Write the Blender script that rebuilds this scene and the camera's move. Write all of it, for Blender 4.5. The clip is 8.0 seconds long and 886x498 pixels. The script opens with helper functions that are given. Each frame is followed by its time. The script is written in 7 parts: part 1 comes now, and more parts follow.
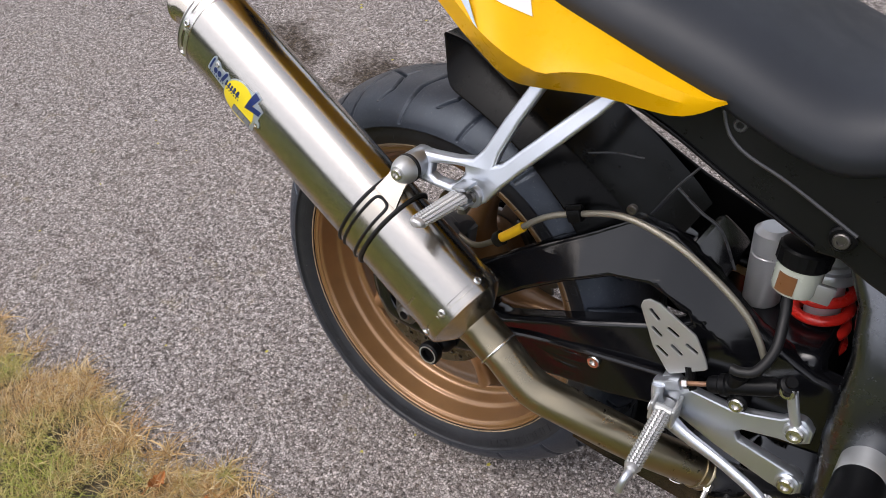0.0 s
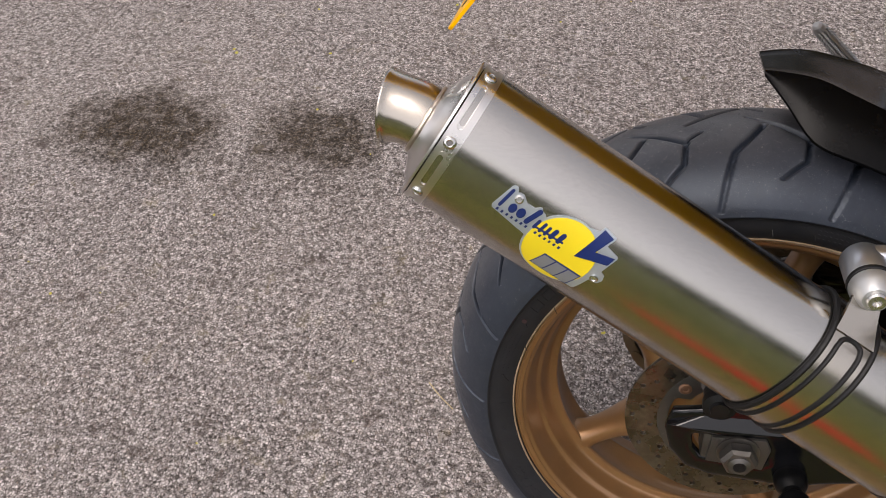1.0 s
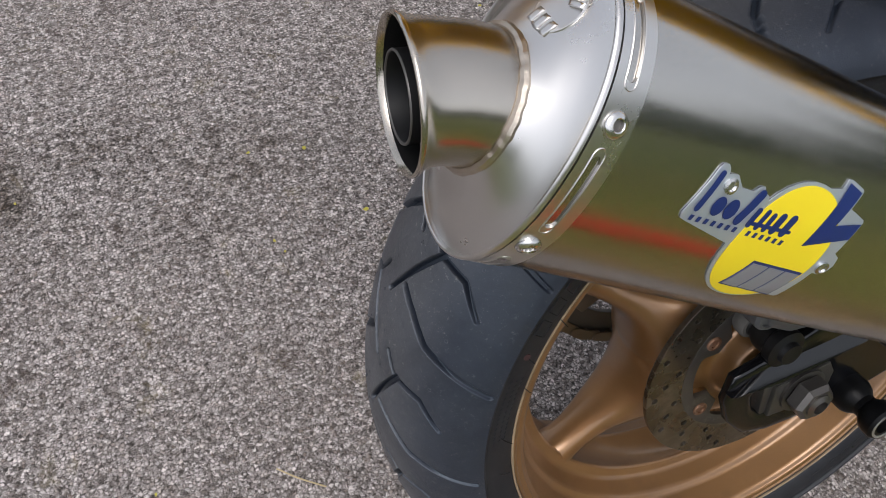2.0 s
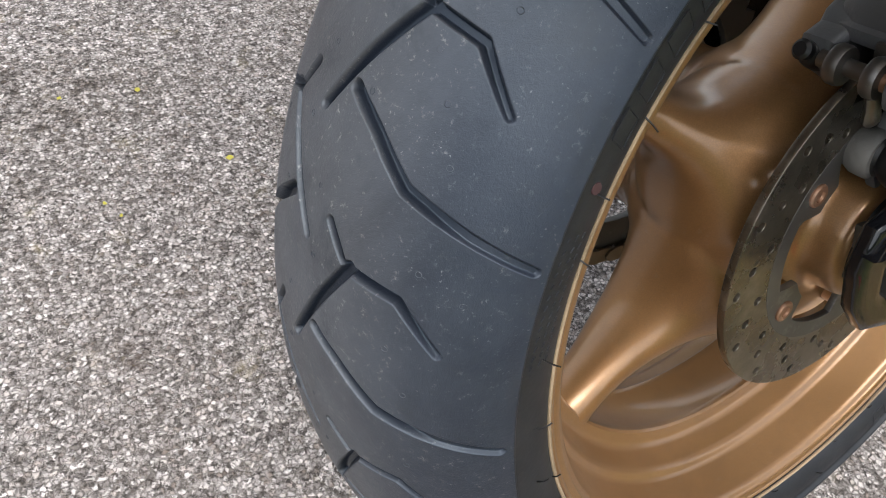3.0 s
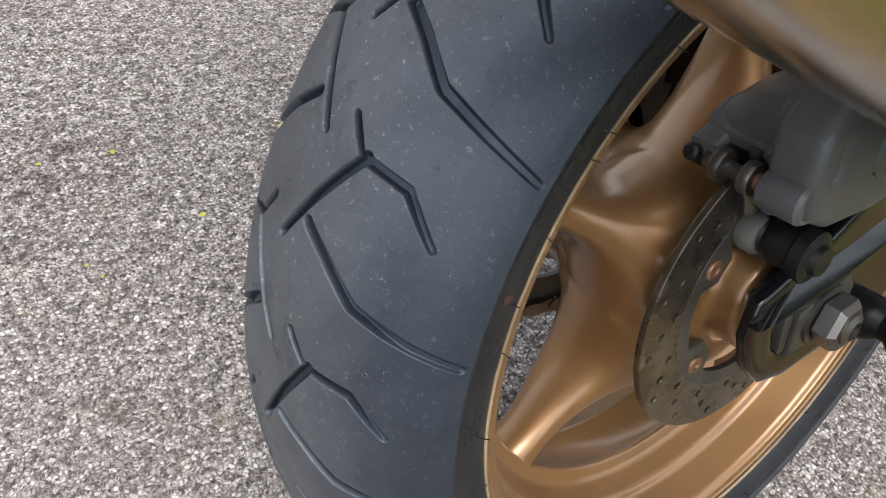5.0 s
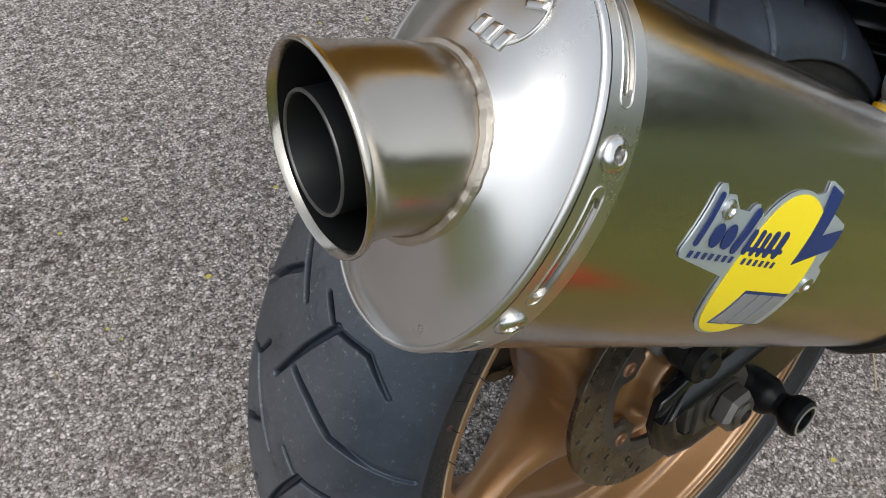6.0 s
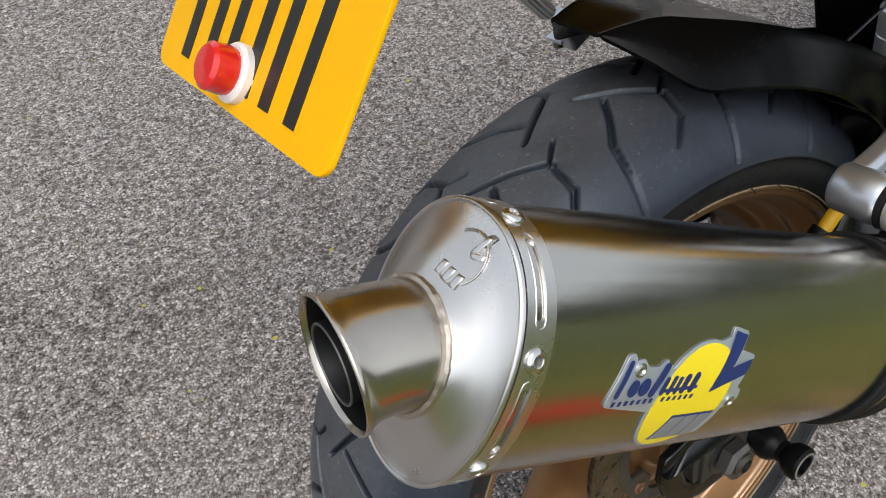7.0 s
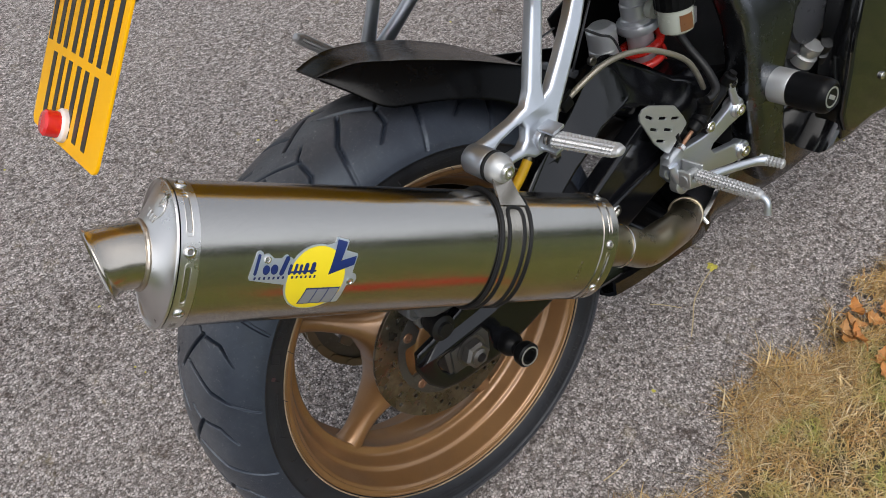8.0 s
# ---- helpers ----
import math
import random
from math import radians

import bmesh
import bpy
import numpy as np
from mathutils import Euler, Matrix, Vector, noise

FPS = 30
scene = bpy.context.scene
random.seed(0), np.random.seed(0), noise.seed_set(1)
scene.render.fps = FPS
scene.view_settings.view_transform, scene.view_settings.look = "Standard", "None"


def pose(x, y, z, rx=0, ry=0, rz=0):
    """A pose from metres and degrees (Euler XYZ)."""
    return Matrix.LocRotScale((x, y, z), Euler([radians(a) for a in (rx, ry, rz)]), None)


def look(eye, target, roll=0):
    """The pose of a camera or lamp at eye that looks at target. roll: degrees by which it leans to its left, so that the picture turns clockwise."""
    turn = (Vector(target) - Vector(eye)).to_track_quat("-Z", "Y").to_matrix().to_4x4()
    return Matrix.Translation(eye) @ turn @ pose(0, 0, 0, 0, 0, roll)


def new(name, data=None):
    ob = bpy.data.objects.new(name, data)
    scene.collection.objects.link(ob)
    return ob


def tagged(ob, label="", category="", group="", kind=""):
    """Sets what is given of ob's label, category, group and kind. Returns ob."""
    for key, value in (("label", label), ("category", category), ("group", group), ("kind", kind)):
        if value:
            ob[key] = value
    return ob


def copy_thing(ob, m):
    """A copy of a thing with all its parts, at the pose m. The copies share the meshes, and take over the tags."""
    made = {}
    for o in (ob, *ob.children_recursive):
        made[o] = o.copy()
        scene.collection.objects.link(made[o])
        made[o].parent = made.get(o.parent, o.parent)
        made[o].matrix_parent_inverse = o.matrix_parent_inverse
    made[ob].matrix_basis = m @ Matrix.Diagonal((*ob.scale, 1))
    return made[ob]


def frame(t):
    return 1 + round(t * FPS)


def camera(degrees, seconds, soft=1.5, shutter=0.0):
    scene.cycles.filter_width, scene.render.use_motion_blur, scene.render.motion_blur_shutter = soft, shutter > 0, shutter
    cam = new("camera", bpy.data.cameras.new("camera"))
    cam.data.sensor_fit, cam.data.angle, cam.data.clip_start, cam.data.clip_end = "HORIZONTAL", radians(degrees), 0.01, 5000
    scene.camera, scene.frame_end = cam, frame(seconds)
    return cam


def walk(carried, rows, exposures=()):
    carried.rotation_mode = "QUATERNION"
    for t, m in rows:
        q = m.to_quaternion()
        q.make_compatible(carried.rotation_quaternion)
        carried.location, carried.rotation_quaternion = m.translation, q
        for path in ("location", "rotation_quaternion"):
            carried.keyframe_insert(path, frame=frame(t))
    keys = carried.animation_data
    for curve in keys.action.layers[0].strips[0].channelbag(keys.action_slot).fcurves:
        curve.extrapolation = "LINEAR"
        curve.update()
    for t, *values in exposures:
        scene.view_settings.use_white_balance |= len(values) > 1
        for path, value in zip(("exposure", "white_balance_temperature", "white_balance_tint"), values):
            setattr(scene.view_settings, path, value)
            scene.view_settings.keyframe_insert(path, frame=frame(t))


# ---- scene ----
cam = camera(55.66, 8.0, 0.85)
# seconds, place in metres, turn in degrees (Euler XYZ)
ROWS = [
    (0.0, 0.5700, -0.6312, 1.2463, 43.25, 7.95, 35.19),
    (0.5, 0.1450, -0.6175, 1.1710, 41.86, 7.84, 27.46),
    (1.0, -0.1545, -0.5474, 1.1447, 40.27, 4.37, 11.25),
    (1.5, -0.3630, -0.4515, 1.0729, 37.92, 0.68, -10.32),
    (2.0, -0.4065, -0.2704, 0.9359, 35.81, -3.05, -22.89),
    (2.2, -0.4036, -0.2384, 0.8527, 35.44, -4.46, -26.39),
    (3.3, -0.4200, -0.1816, 0.6339, 41.53, -8.97, -34.10),
    (3.5, -0.4200, -0.1827, 0.6372, 41.90, -9.27, -34.35),
    (4.0, -0.4167, -0.1789, 0.6455, 42.21, -8.98, -35.31),
    (4.5, -0.4180, -0.1758, 0.6544, 42.20, -8.78, -36.25),
    (4.7, -0.4170, -0.1834, 0.6746, 41.65, -8.37, -36.12),
    (5.8, -0.4112, -0.2040, 0.8740, 39.29, -7.30, -36.94),
    (6.0, -0.4086, -0.2015, 0.8803, 39.33, -6.90, -36.98),
    (6.5, -0.4006, -0.2054, 0.9567, 39.20, -5.34, -37.61),
    (7.0, -0.3995, -0.2250, 1.0002, 39.85, -1.45, -36.67),
    (7.5, -0.3824, -0.3035, 1.0744, 40.05, -1.55, -36.16),
    (8.0, -0.3699, -0.5744, 1.2084, 41.21, 2.75, -39.83),
]
EXPOSURES = [(0.0, 0.86, 6500, 15), (0.5, 0.78, 6800, 15), (1.0, 0.76, 6900, 17), (1.5, 0.60, 6550, 17), (2.2, 0.76, 6350, 10), (3.3, 1.51, 6400, 8), (4.7, 1.53, 6400, 8), (5.8, 0.82, 6350, 7), (6.5, 0.77, 6350, 7), (7.0, 0.82, 6400, 8), (8.0, 0.71, 6400, 10)]
walk(cam, [(t, pose(x, y, z, rx, ry, rz)) for t, x, y, z, rx, ry, rz in ROWS], EXPOSURES)

# ---- sky and sun: a bright overcast day ----
SUN_EL, SUN_AZ = 64.0, 215.0
world = bpy.data.worlds.new("overcast_sky")
scene.world = world
world.use_nodes = True
wn = world.node_tree
wn.nodes.clear()
sky = wn.nodes.new("ShaderNodeTexSky")
sky.sky_type, sky.sun_disc = "NISHITA", False
sky.sun_elevation, sky.sun_rotation = radians(SUN_EL), radians(SUN_AZ)
sky.air_density, sky.dust_density, sky.ozone_density = 1.0, 3.0, 1.0
grey = wn.nodes.new("ShaderNodeHueSaturation")
grey.inputs["Saturation"].default_value = 0.3
back = wn.nodes.new("ShaderNodeBackground")
back.inputs["Strength"].default_value = 0.15
wout = wn.nodes.new("ShaderNodeOutputWorld")
wn.links.new(sky.outputs[0], grey.inputs["Color"])
wn.links.new(grey.outputs[0], back.inputs["Color"])
wn.links.new(back.outputs[0], wout.inputs[0])
sun_data = bpy.data.lights.new("sun", "SUN")
sun_data.energy, sun_data.angle, sun_data.color = 0.5, radians(40), (1.0, 0.97, 0.92)
sun = new("sun", sun_data)
sa, se = radians(SUN_AZ), radians(SUN_EL)
sun_way = Vector((math.sin(sa) * math.cos(se), math.cos(sa) * math.cos(se), math.sin(se)))
sun.matrix_world = look(sun_way * 20, (0, 0, 0))


# ---- materials ----
class Mat:
    """A node material under construction."""

    def __init__(self, name):
        self.m = bpy.data.materials.new(name)
        self.m.use_nodes = True
        self.t = self.m.node_tree
        self.b = self.t.nodes["Principled BSDF"]
        self.co = self.t.nodes.new("ShaderNodeTexCoord").outputs["Object"]

    def link(self, a, b):
        self.t.links.new(a, b)

    def set(self, **kw):
        for k, v in kw.items():
            self.b.inputs[k.replace("_", " ")].default_value = v
        return self

    def noise(self, scale, detail=4.0, rough=0.55, co=None, dist=0.0):
        n = self.t.nodes.new("ShaderNodeTexNoise")
        n.inputs["Scale"].default_value, n.inputs["Detail"].default_value = scale, detail
        n.inputs["Roughness"].default_value, n.inputs["Distortion"].default_value = rough, dist
        self.link(co or self.co, n.inputs["Vector"])
        return n.outputs["Fac"]

    def cells(self, scale, feature="F1", co=None, out="Distance"):
        n = self.t.nodes.new("ShaderNodeTexVoronoi")
        n.feature = feature
        n.inputs["Scale"].default_value = scale
        self.link(co or self.co, n.inputs["Vector"])
        return n.outputs[out]

    def stretch(self, sx, sy, sz, co=None, rot=(0, 0, 0)):
        n = self.t.nodes.new("ShaderNodeMapping")
        n.inputs["Scale"].default_value = (sx, sy, sz)
        n.inputs["Rotation"].default_value = [radians(a) for a in rot]
        self.link(co or self.co, n.inputs["Vector"])
        return n.outputs[0]

    def ramp(self, fac, stops, interp="LINEAR"):
        n = self.t.nodes.new("ShaderNodeValToRGB")
        n.color_ramp.interpolation = interp
        el = n.color_ramp.elements
        while len(el) < len(stops):
            el.new(0.5)
        for e, (p, c) in zip(el, stops):
            e.position = p
            e.color = (c, c, c, 1) if isinstance(c, (int, float)) else (*c, 1)
        self.link(fac, n.inputs[0])
        return n.outputs[0]

    def mix(self, fac, a, b, mode="MIX"):
        n = self.t.nodes.new("ShaderNodeMix")
        n.data_type, n.blend_type = "RGBA", mode
        for sock, v in ((n.inputs[0], fac), (n.inputs[6], a), (n.inputs[7], b)):
            if isinstance(v, (int, float)):
                sock.default_value = v if sock.type == "VALUE" else (v, v, v, 1)
            elif isinstance(v, tuple):
                sock.default_value = (*v, 1)
            else:
                self.link(v, sock)
        return n.outputs[2]

    def math(self, op, a, b=0.0, c=0.0):
        n = self.t.nodes.new("ShaderNodeMath")
        n.operation = op
        for sock, v in zip(n.inputs, (a, b, c)):
            if isinstance(v, (int, float)):
                sock.default_value = v
            else:
                self.link(v, sock)
        return n.outputs[0]

    def bump(self, height, strength=0.3, distance=0.001, normal=None):
        n = self.t.nodes.new("ShaderNodeBump")
        n.inputs["Strength"].default_value, n.inputs["Distance"].default_value = strength, distance
        self.link(height, n.inputs["Height"])
        if normal is not None:
            self.link(normal, n.inputs["Normal"])
        self.link(n.outputs[0], self.b.inputs["Normal"])
        return n.outputs[0]

    def rand(self):
        return self.t.nodes.new("ShaderNodeObjectInfo").outputs["Random"]

    def island(self):
        return self.t.nodes.new("ShaderNodeNewGeometry").outputs["Random Per Island"]

    def color(self, c):
        self.link(c, self.b.inputs["Base Color"])
        return self

    def rough(self, fac, lo, hi):
        self.link(self.ramp(fac, ((0.25, lo), (0.75, hi))), self.b.inputs["Roughness"])
        return self


def painted(name, col, rough, metal=0.0, vary=0.12, coat=0.0, grain=400.0, bump=0.08, scuff=0.0, spec=0.5):
    """A plain coated or moulded surface with faint large and small unevenness."""
    k = Mat(name)
    k.set(Metallic=metal, Coat_Weight=coat, Coat_Roughness=0.08, Specular_IOR_Level=spec)
    big, fine = k.noise(9.0, 5), k.noise(grain, 3)
    lo, hi = tuple(v * (1 - vary) for v in col), tuple(min(1, v * (1 + vary)) for v in col)
    c = k.ramp(big, ((0.3, lo), (0.7, hi)))
    if scuff:
        c = k.mix(k.ramp(k.noise(60, 8, 0.75), ((0.58, 0.0), (0.75, scuff))), c, (0.35, 0.34, 0.32))
    k.color(c)
    k.rough(k.noise(25.0, 6, 0.7), max(0.02, rough - 0.07), rough + 0.07)
    k.bump(fine, bump, 0.0004)
    return k.m


def brushed(name, col, rough, along, aniso=0.0, streak=0.25):
    """Metal with fine lines along one axis (an Euler turn that lays local x on it)."""
    k = Mat(name)
    k.set(Metallic=1.0)
    v = k.stretch(2.0, 260.0, 260.0, rot=along)
    lines = k.noise(3.0, 6, 0.65, v)
    big = k.noise(14.0, 6, 0.7)
    k.color(k.mix(k.ramp(lines, ((0.3, 0.0), (0.7, 1.0))), tuple(c * 0.93 for c in col), col))
    k.link(k.math("ADD", k.ramp(lines, ((0.2, rough - 0.03), (0.8, rough + 0.05))), k.ramp(big, ((0.45, 0.0), (0.8, 0.07)))), k.b.inputs["Roughness"])
    k.bump(lines, streak, 0.00008)
    return k.m


def asphalt():
    k = Mat("asphalt")
    n = k.t.nodes.new("ShaderNodeTexNoise")
    n.inputs["Scale"].default_value, n.inputs["Detail"].default_value = 380.0, 4.0
    k.link(k.co, n.inputs["Vector"])
    off = k.t.nodes.new("ShaderNodeVectorMath")
    off.operation = "MULTIPLY_ADD"
    k.link(n.outputs["Color"], off.inputs[0])
    off.inputs[1].default_value = (0.0046, 0.0046, 0.0046)
    k.link(k.co, off.inputs[2])
    co = off.outputs[0]
    split = lambda c: (lambda q: (k.link(c, q.inputs[0]), q)[1])(k.t.nodes.new("ShaderNodeSeparateColor"))
    big, small = split(k.cells(205.0, co=co, out="Color")), split(k.cells(520.0, co=co, out="Color"))
    edge = k.math("SUBTRACT", k.cells(205.0, "DISTANCE_TO_EDGE", co), k.math("MULTIPLY", k.math("SUBTRACT", k.noise(75, 4, 0.65), 0.47), 0.75))
    # pale stone chips in a dark, gritty binder
    chips = k.ramp(big.outputs[0], ((0.0, (0.10, 0.09, 0.082)), (0.28, (0.36, 0.333, 0.312)), (0.55, (0.64, 0.602, 0.572)), (0.85, (0.74, 0.706, 0.675)), (1.0, (0.82, 0.79, 0.76))))
    chips = k.mix(k.ramp(big.outputs[1], ((0.62, 0.0), (1.0, 0.4))), chips, (0.29, 0.21, 0.15))
    chips = k.mix(1.0, chips, k.ramp(k.noise(700, 3), ((0.3, 0.86), (0.7, 1.08))), "MULTIPLY")
    grit = k.ramp(small.outputs[0], ((0.0, (0.022, 0.0195, 0.017)), (0.55, (0.072, 0.064, 0.057)), (0.8, (0.11, 0.10, 0.092)), (1.0, (0.24, 0.222, 0.208))))
    c = k.mix(k.ramp(edge, ((0.0, 0.85), (0.25, 0.0))), chips, grit)
    # open pits where chips have broken out, and pale dust that has filled others
    pits = k.ramp(k.noise(215.0, 3, 0.6, dist=0.5), ((0.39, 1.0), (0.465, 0.0)))
    c = k.mix(k.math("MULTIPLY", pits, 0.92), c, (0.026, 0.022, 0.019))
    c = k.mix(k.ramp(k.noise(140.0, 4, 0.65), ((0.50, 0.0), (0.64, 0.5))), c, (0.52, 0.488, 0.462))
    # worn, dusty and browner areas
    c = k.mix(k.ramp(k.noise(2.2, 6, 0.6), ((0.35, 0.0), (0.75, 0.22))), c, (0.34, 0.30, 0.26))
    c = k.mix(k.ramp(k.noise(24.0, 6, 0.72), ((0.55, 0.0), (0.75, 0.5))), c, (0.085, 0.07, 0.056))
    c = k.mix(k.ramp(k.noise(13.0, 7, 0.78, dist=0.3), ((0.585, 0.0), (0.66, 0.72))), c, (0.062, 0.046, 0.036))
    c = k.mix(k.ramp(k.noise(17.0, 5, 0.7, dist=0.4), ((0.60, 0.0), (0.72, 0.35))), c, (0.27, 0.225, 0.10))
    c = k.mix(1.0, c, k.ramp(k.noise(85.0, 3, 0.6), ((0.32, 0.74), (0.66, 1.16))), "MULTIPLY")
    # two damp oil stains behind the machine
    geo = k.t.nodes.new("ShaderNodeSeparateXYZ")
    k.link(k.co, geo.inputs[0])
    wob = k.math("ADD", k.math("MULTIPLY", k.noise(9.0, 6, 0.7), 1.6), k.math("MULTIPLY", k.noise(70.0, 5, 0.7), 0.8))
    stain = None
    for sx, sy, wide, deep, depth in ((-1.12, 0.64, 0.26, 0.15, 1.0), (-0.735, 0.66, 0.20, 0.14, 0.95), (-0.85, 0.53, 0.42, 0.09, 0.45), (-0.50, 0.69, 0.16, 0.08, 0.55), (-0.30, 0.59, 0.15, 0.09, 0.5), (-0.39, 0.49, 0.12, 0.06, 0.4)):
        dx = k.math("DIVIDE", k.math("SUBTRACT", geo.outputs[0], sx), wide)
        dy = k.math("DIVIDE", k.math("SUBTRACT", geo.outputs[1], sy), deep)
        d = k.math("SQRT", k.math("ADD", k.math("MULTIPLY", dx, dx), k.math("MULTIPLY", dy, dy)))
        d = k.math("ADD", d, k.math("SUBTRACT", wob, 1.2))
        f = k.math("MULTIPLY", k.ramp(d, ((0.45, 1.0), (0.95, 0.0))), depth)
        if depth < 0.6:
            f = k.math("MULTIPLY", f, k.ramp(k.noise(42.0, 6, 0.75), ((0.47, 0.0), (0.60, 1.6))))
        stain = f if stain is None else k.math("MAXIMUM", stain, f)
    c = k.mix(1.0, c, (1.025, 0.986, 0.985), "MULTIPLY")
    stain = k.math("MULTIPLY", stain, k.ramp(k.noise(170.0, 4, 0.7), ((0.36, 0.72), (0.56, 1.0))))
    stain = k.math("MULTIPLY", stain, k.ramp(k.noise(30.0, 6, 0.75), ((0.38, 0.45), (0.52, 1.0))))
    c = k.mix(stain, c, k.mix(1.0, c, (0.14, 0.104, 0.055), "MULTIPLY"))
    k.color(c)
    k.set(Roughness=0.85, Specular_IOR_Level=0.25)
    h = k.math("SUBTRACT", k.math("ADD", k.ramp(edge, ((0.02, 0.0), (0.24, 1.0))), k.math("MULTIPLY", big.outputs[2], 0.4)), pits)
    n1 = k.bump(h, 0.75, 0.0026)
    k.bump(k.noise(600, 3), 0.4, 0.0006, n1)
    return k.m


def rubber():
    k = Mat("tyre_rubber")
    base = k.ramp(k.noise(11.0, 5), ((0.3, (0.0115, 0.0145, 0.023)), (0.7, (0.018, 0.0225, 0.034))))
    # dusty smears, heavier along the middle of the tread that runs on the road
    geo = k.t.nodes.new("ShaderNodeSeparateXYZ")
    k.link(k.co, geo.inputs[0])
    mid = k.ramp(k.math("ABSOLUTE", geo.outputs[1]), ((0.0, 1.0), (0.03, 0.85), (0.064, 0.12), (0.09, 0.0)))
    worn = k.math("MULTIPLY_ADD", mid, 0.7, 0.3)
    dust = k.ramp(k.noise(38.0, 8, 0.75), ((0.40, 0.0), (0.70, 1.0)))
    c = k.mix(k.math("MULTIPLY", k.math("MULTIPLY", dust, worn), 0.34), base, (0.078, 0.087, 0.104))
    smudge = k.ramp(k.noise(9.0, 8, 0.74, dist=0.7), ((0.47, 0.0), (0.66, 0.48)))
    c = k.mix(k.math("MULTIPLY", smudge, worn), c, (0.076, 0.087, 0.107))
    c = k.mix(k.math("MULTIPLY", mid, 0.5), c, (0.098, 0.096, 0.098))
    stains = k.ramp(k.noise(20.0, 7, 0.72, dist=0.4), ((0.54, 0.0), (0.66, 0.62)))
    c = k.mix(stains, c, (0.022, 0.024, 0.029))
    scuffs = k.ramp(k.noise(260.0, 6, 0.8), ((0.585, 0.0), (0.66, 1.0)))
    c = k.mix(k.math("MULTIPLY", k.math("MULTIPLY", scuffs, k.math("ADD", dust, mid)), 0.55), c, (0.23, 0.225, 0.215))
    specks = k.ramp(k.noise(620.0, 3, 0.6), ((0.66, 0.0), (0.71, 0.7)))
    c = k.mix(k.math("MULTIPLY", specks, k.ramp(k.noise(26.0, 6, 0.7), ((0.46, 0.0), (0.62, 0.9)))), c, (0.26, 0.26, 0.262))
    # shade painted into the tread grooves: rubber darkens with their depth
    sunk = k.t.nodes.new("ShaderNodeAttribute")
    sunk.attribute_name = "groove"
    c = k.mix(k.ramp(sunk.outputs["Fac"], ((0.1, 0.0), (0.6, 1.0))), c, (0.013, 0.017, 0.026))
    k.color(c)
    k.rough(k.noise(30.0, 6, 0.7), 0.34, 0.50)
    k.set(Specular_IOR_Level=0.5, Specular_Tint=(0.78, 0.89, 1.0, 1.0))
    n1 = k.bump(k.noise(55.0, 8, 0.7), 0.22, 0.0012)
    k.bump(k.noise(800.0, 4, 0.7), 0.4, 0.0005, n1)
    return k.m


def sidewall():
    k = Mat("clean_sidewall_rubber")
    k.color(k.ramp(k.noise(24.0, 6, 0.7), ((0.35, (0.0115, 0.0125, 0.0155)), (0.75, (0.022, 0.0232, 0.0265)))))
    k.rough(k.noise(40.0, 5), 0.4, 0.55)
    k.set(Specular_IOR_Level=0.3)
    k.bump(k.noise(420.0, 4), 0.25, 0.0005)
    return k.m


def bronze():
    k = Mat("bronze_paint")
    k.set(Metallic=0.55, Coat_Weight=0.8, Coat_Roughness=0.17, Coat_IOR=1.5, Specular_IOR_Level=0.4)
    dirt = k.ramp(k.noise(16.0, 8, 0.7), ((0.50, 0.0), (0.78, 0.5)))
    c = k.ramp(k.noise(5.0, 4), ((0.3, (0.228, 0.119, 0.047)), (0.7, (0.280, 0.150, 0.061))))
    c = k.mix(1.0, c, k.ramp(k.noise(1400.0, 2), ((0.3, 0.86), (0.7, 1.14))), "MULTIPLY")
    dust = k.ramp(k.noise(230.0, 6, 0.75), ((0.60, 0.0), (0.74, 0.35)))
    k.color(k.mix(dust, k.mix(dirt, c, (0.150, 0.082, 0.042)), (0.30, 0.24, 0.19)))
    k.rough(k.noise(20.0, 6), 0.32, 0.46)
    k.bump(k.noise(700.0, 3), 0.12, 0.0003)
    return k.m


def worn_disc():
    k = Mat("brake_disc_steel")
    k.set(Metallic=0.9)
    c = k.ramp(k.noise(30.0, 8, 0.75), ((0.3, (0.10, 0.085, 0.066)), (0.55, (0.175, 0.153, 0.122)), (0.75, (0.28, 0.25, 0.21))))
    k.color(c)
    k.rough(k.noise(60.0, 6), 0.2, 0.36)
    k.bump(k.noise(300.0, 4), 0.2, 0.0003)
    return k.m


def turf():
    k = Mat("lawn")
    straw, green = (0.135, 0.125, 0.034), (0.076, 0.125, 0.012)
    c = k.mix(k.ramp(k.noise(0.9, 6, 0.7), ((0.36, 0.0), (0.60, 1.0))), straw, green)
    c = k.mix(k.ramp(k.noise(160.0, 6, 0.8), ((0.35, 0.0), (0.65, 1.0))), k.mix(0.5, c, (0.02, 0.016, 0.01)), c)
    geo = k.t.nodes.new("ShaderNodeSeparateXYZ")
    k.link(k.co, geo.inputs[0])
    bare = k.math("ADD", k.math("MULTIPLY", k.math("ADD", geo.outputs[1], 0.82), 4.0), k.math("MULTIPLY", k.math("SUBTRACT", k.noise(11.0, 6, 0.7), 0.5), 2.4))
    c = k.mix(k.ramp(bare, ((0.2, 0.0), (0.6, 0.85))), c, k.mix(k.ramp(k.noise(90.0, 6, 0.75), ((0.35, 0.0), (0.7, 1.0))), (0.05, 0.038, 0.027), (0.16, 0.12, 0.075)))
    k.color(c)
    k.set(Roughness=0.9)
    k.bump(k.noise(180.0, 6, 0.8), 0.9, 0.008)
    return k.m


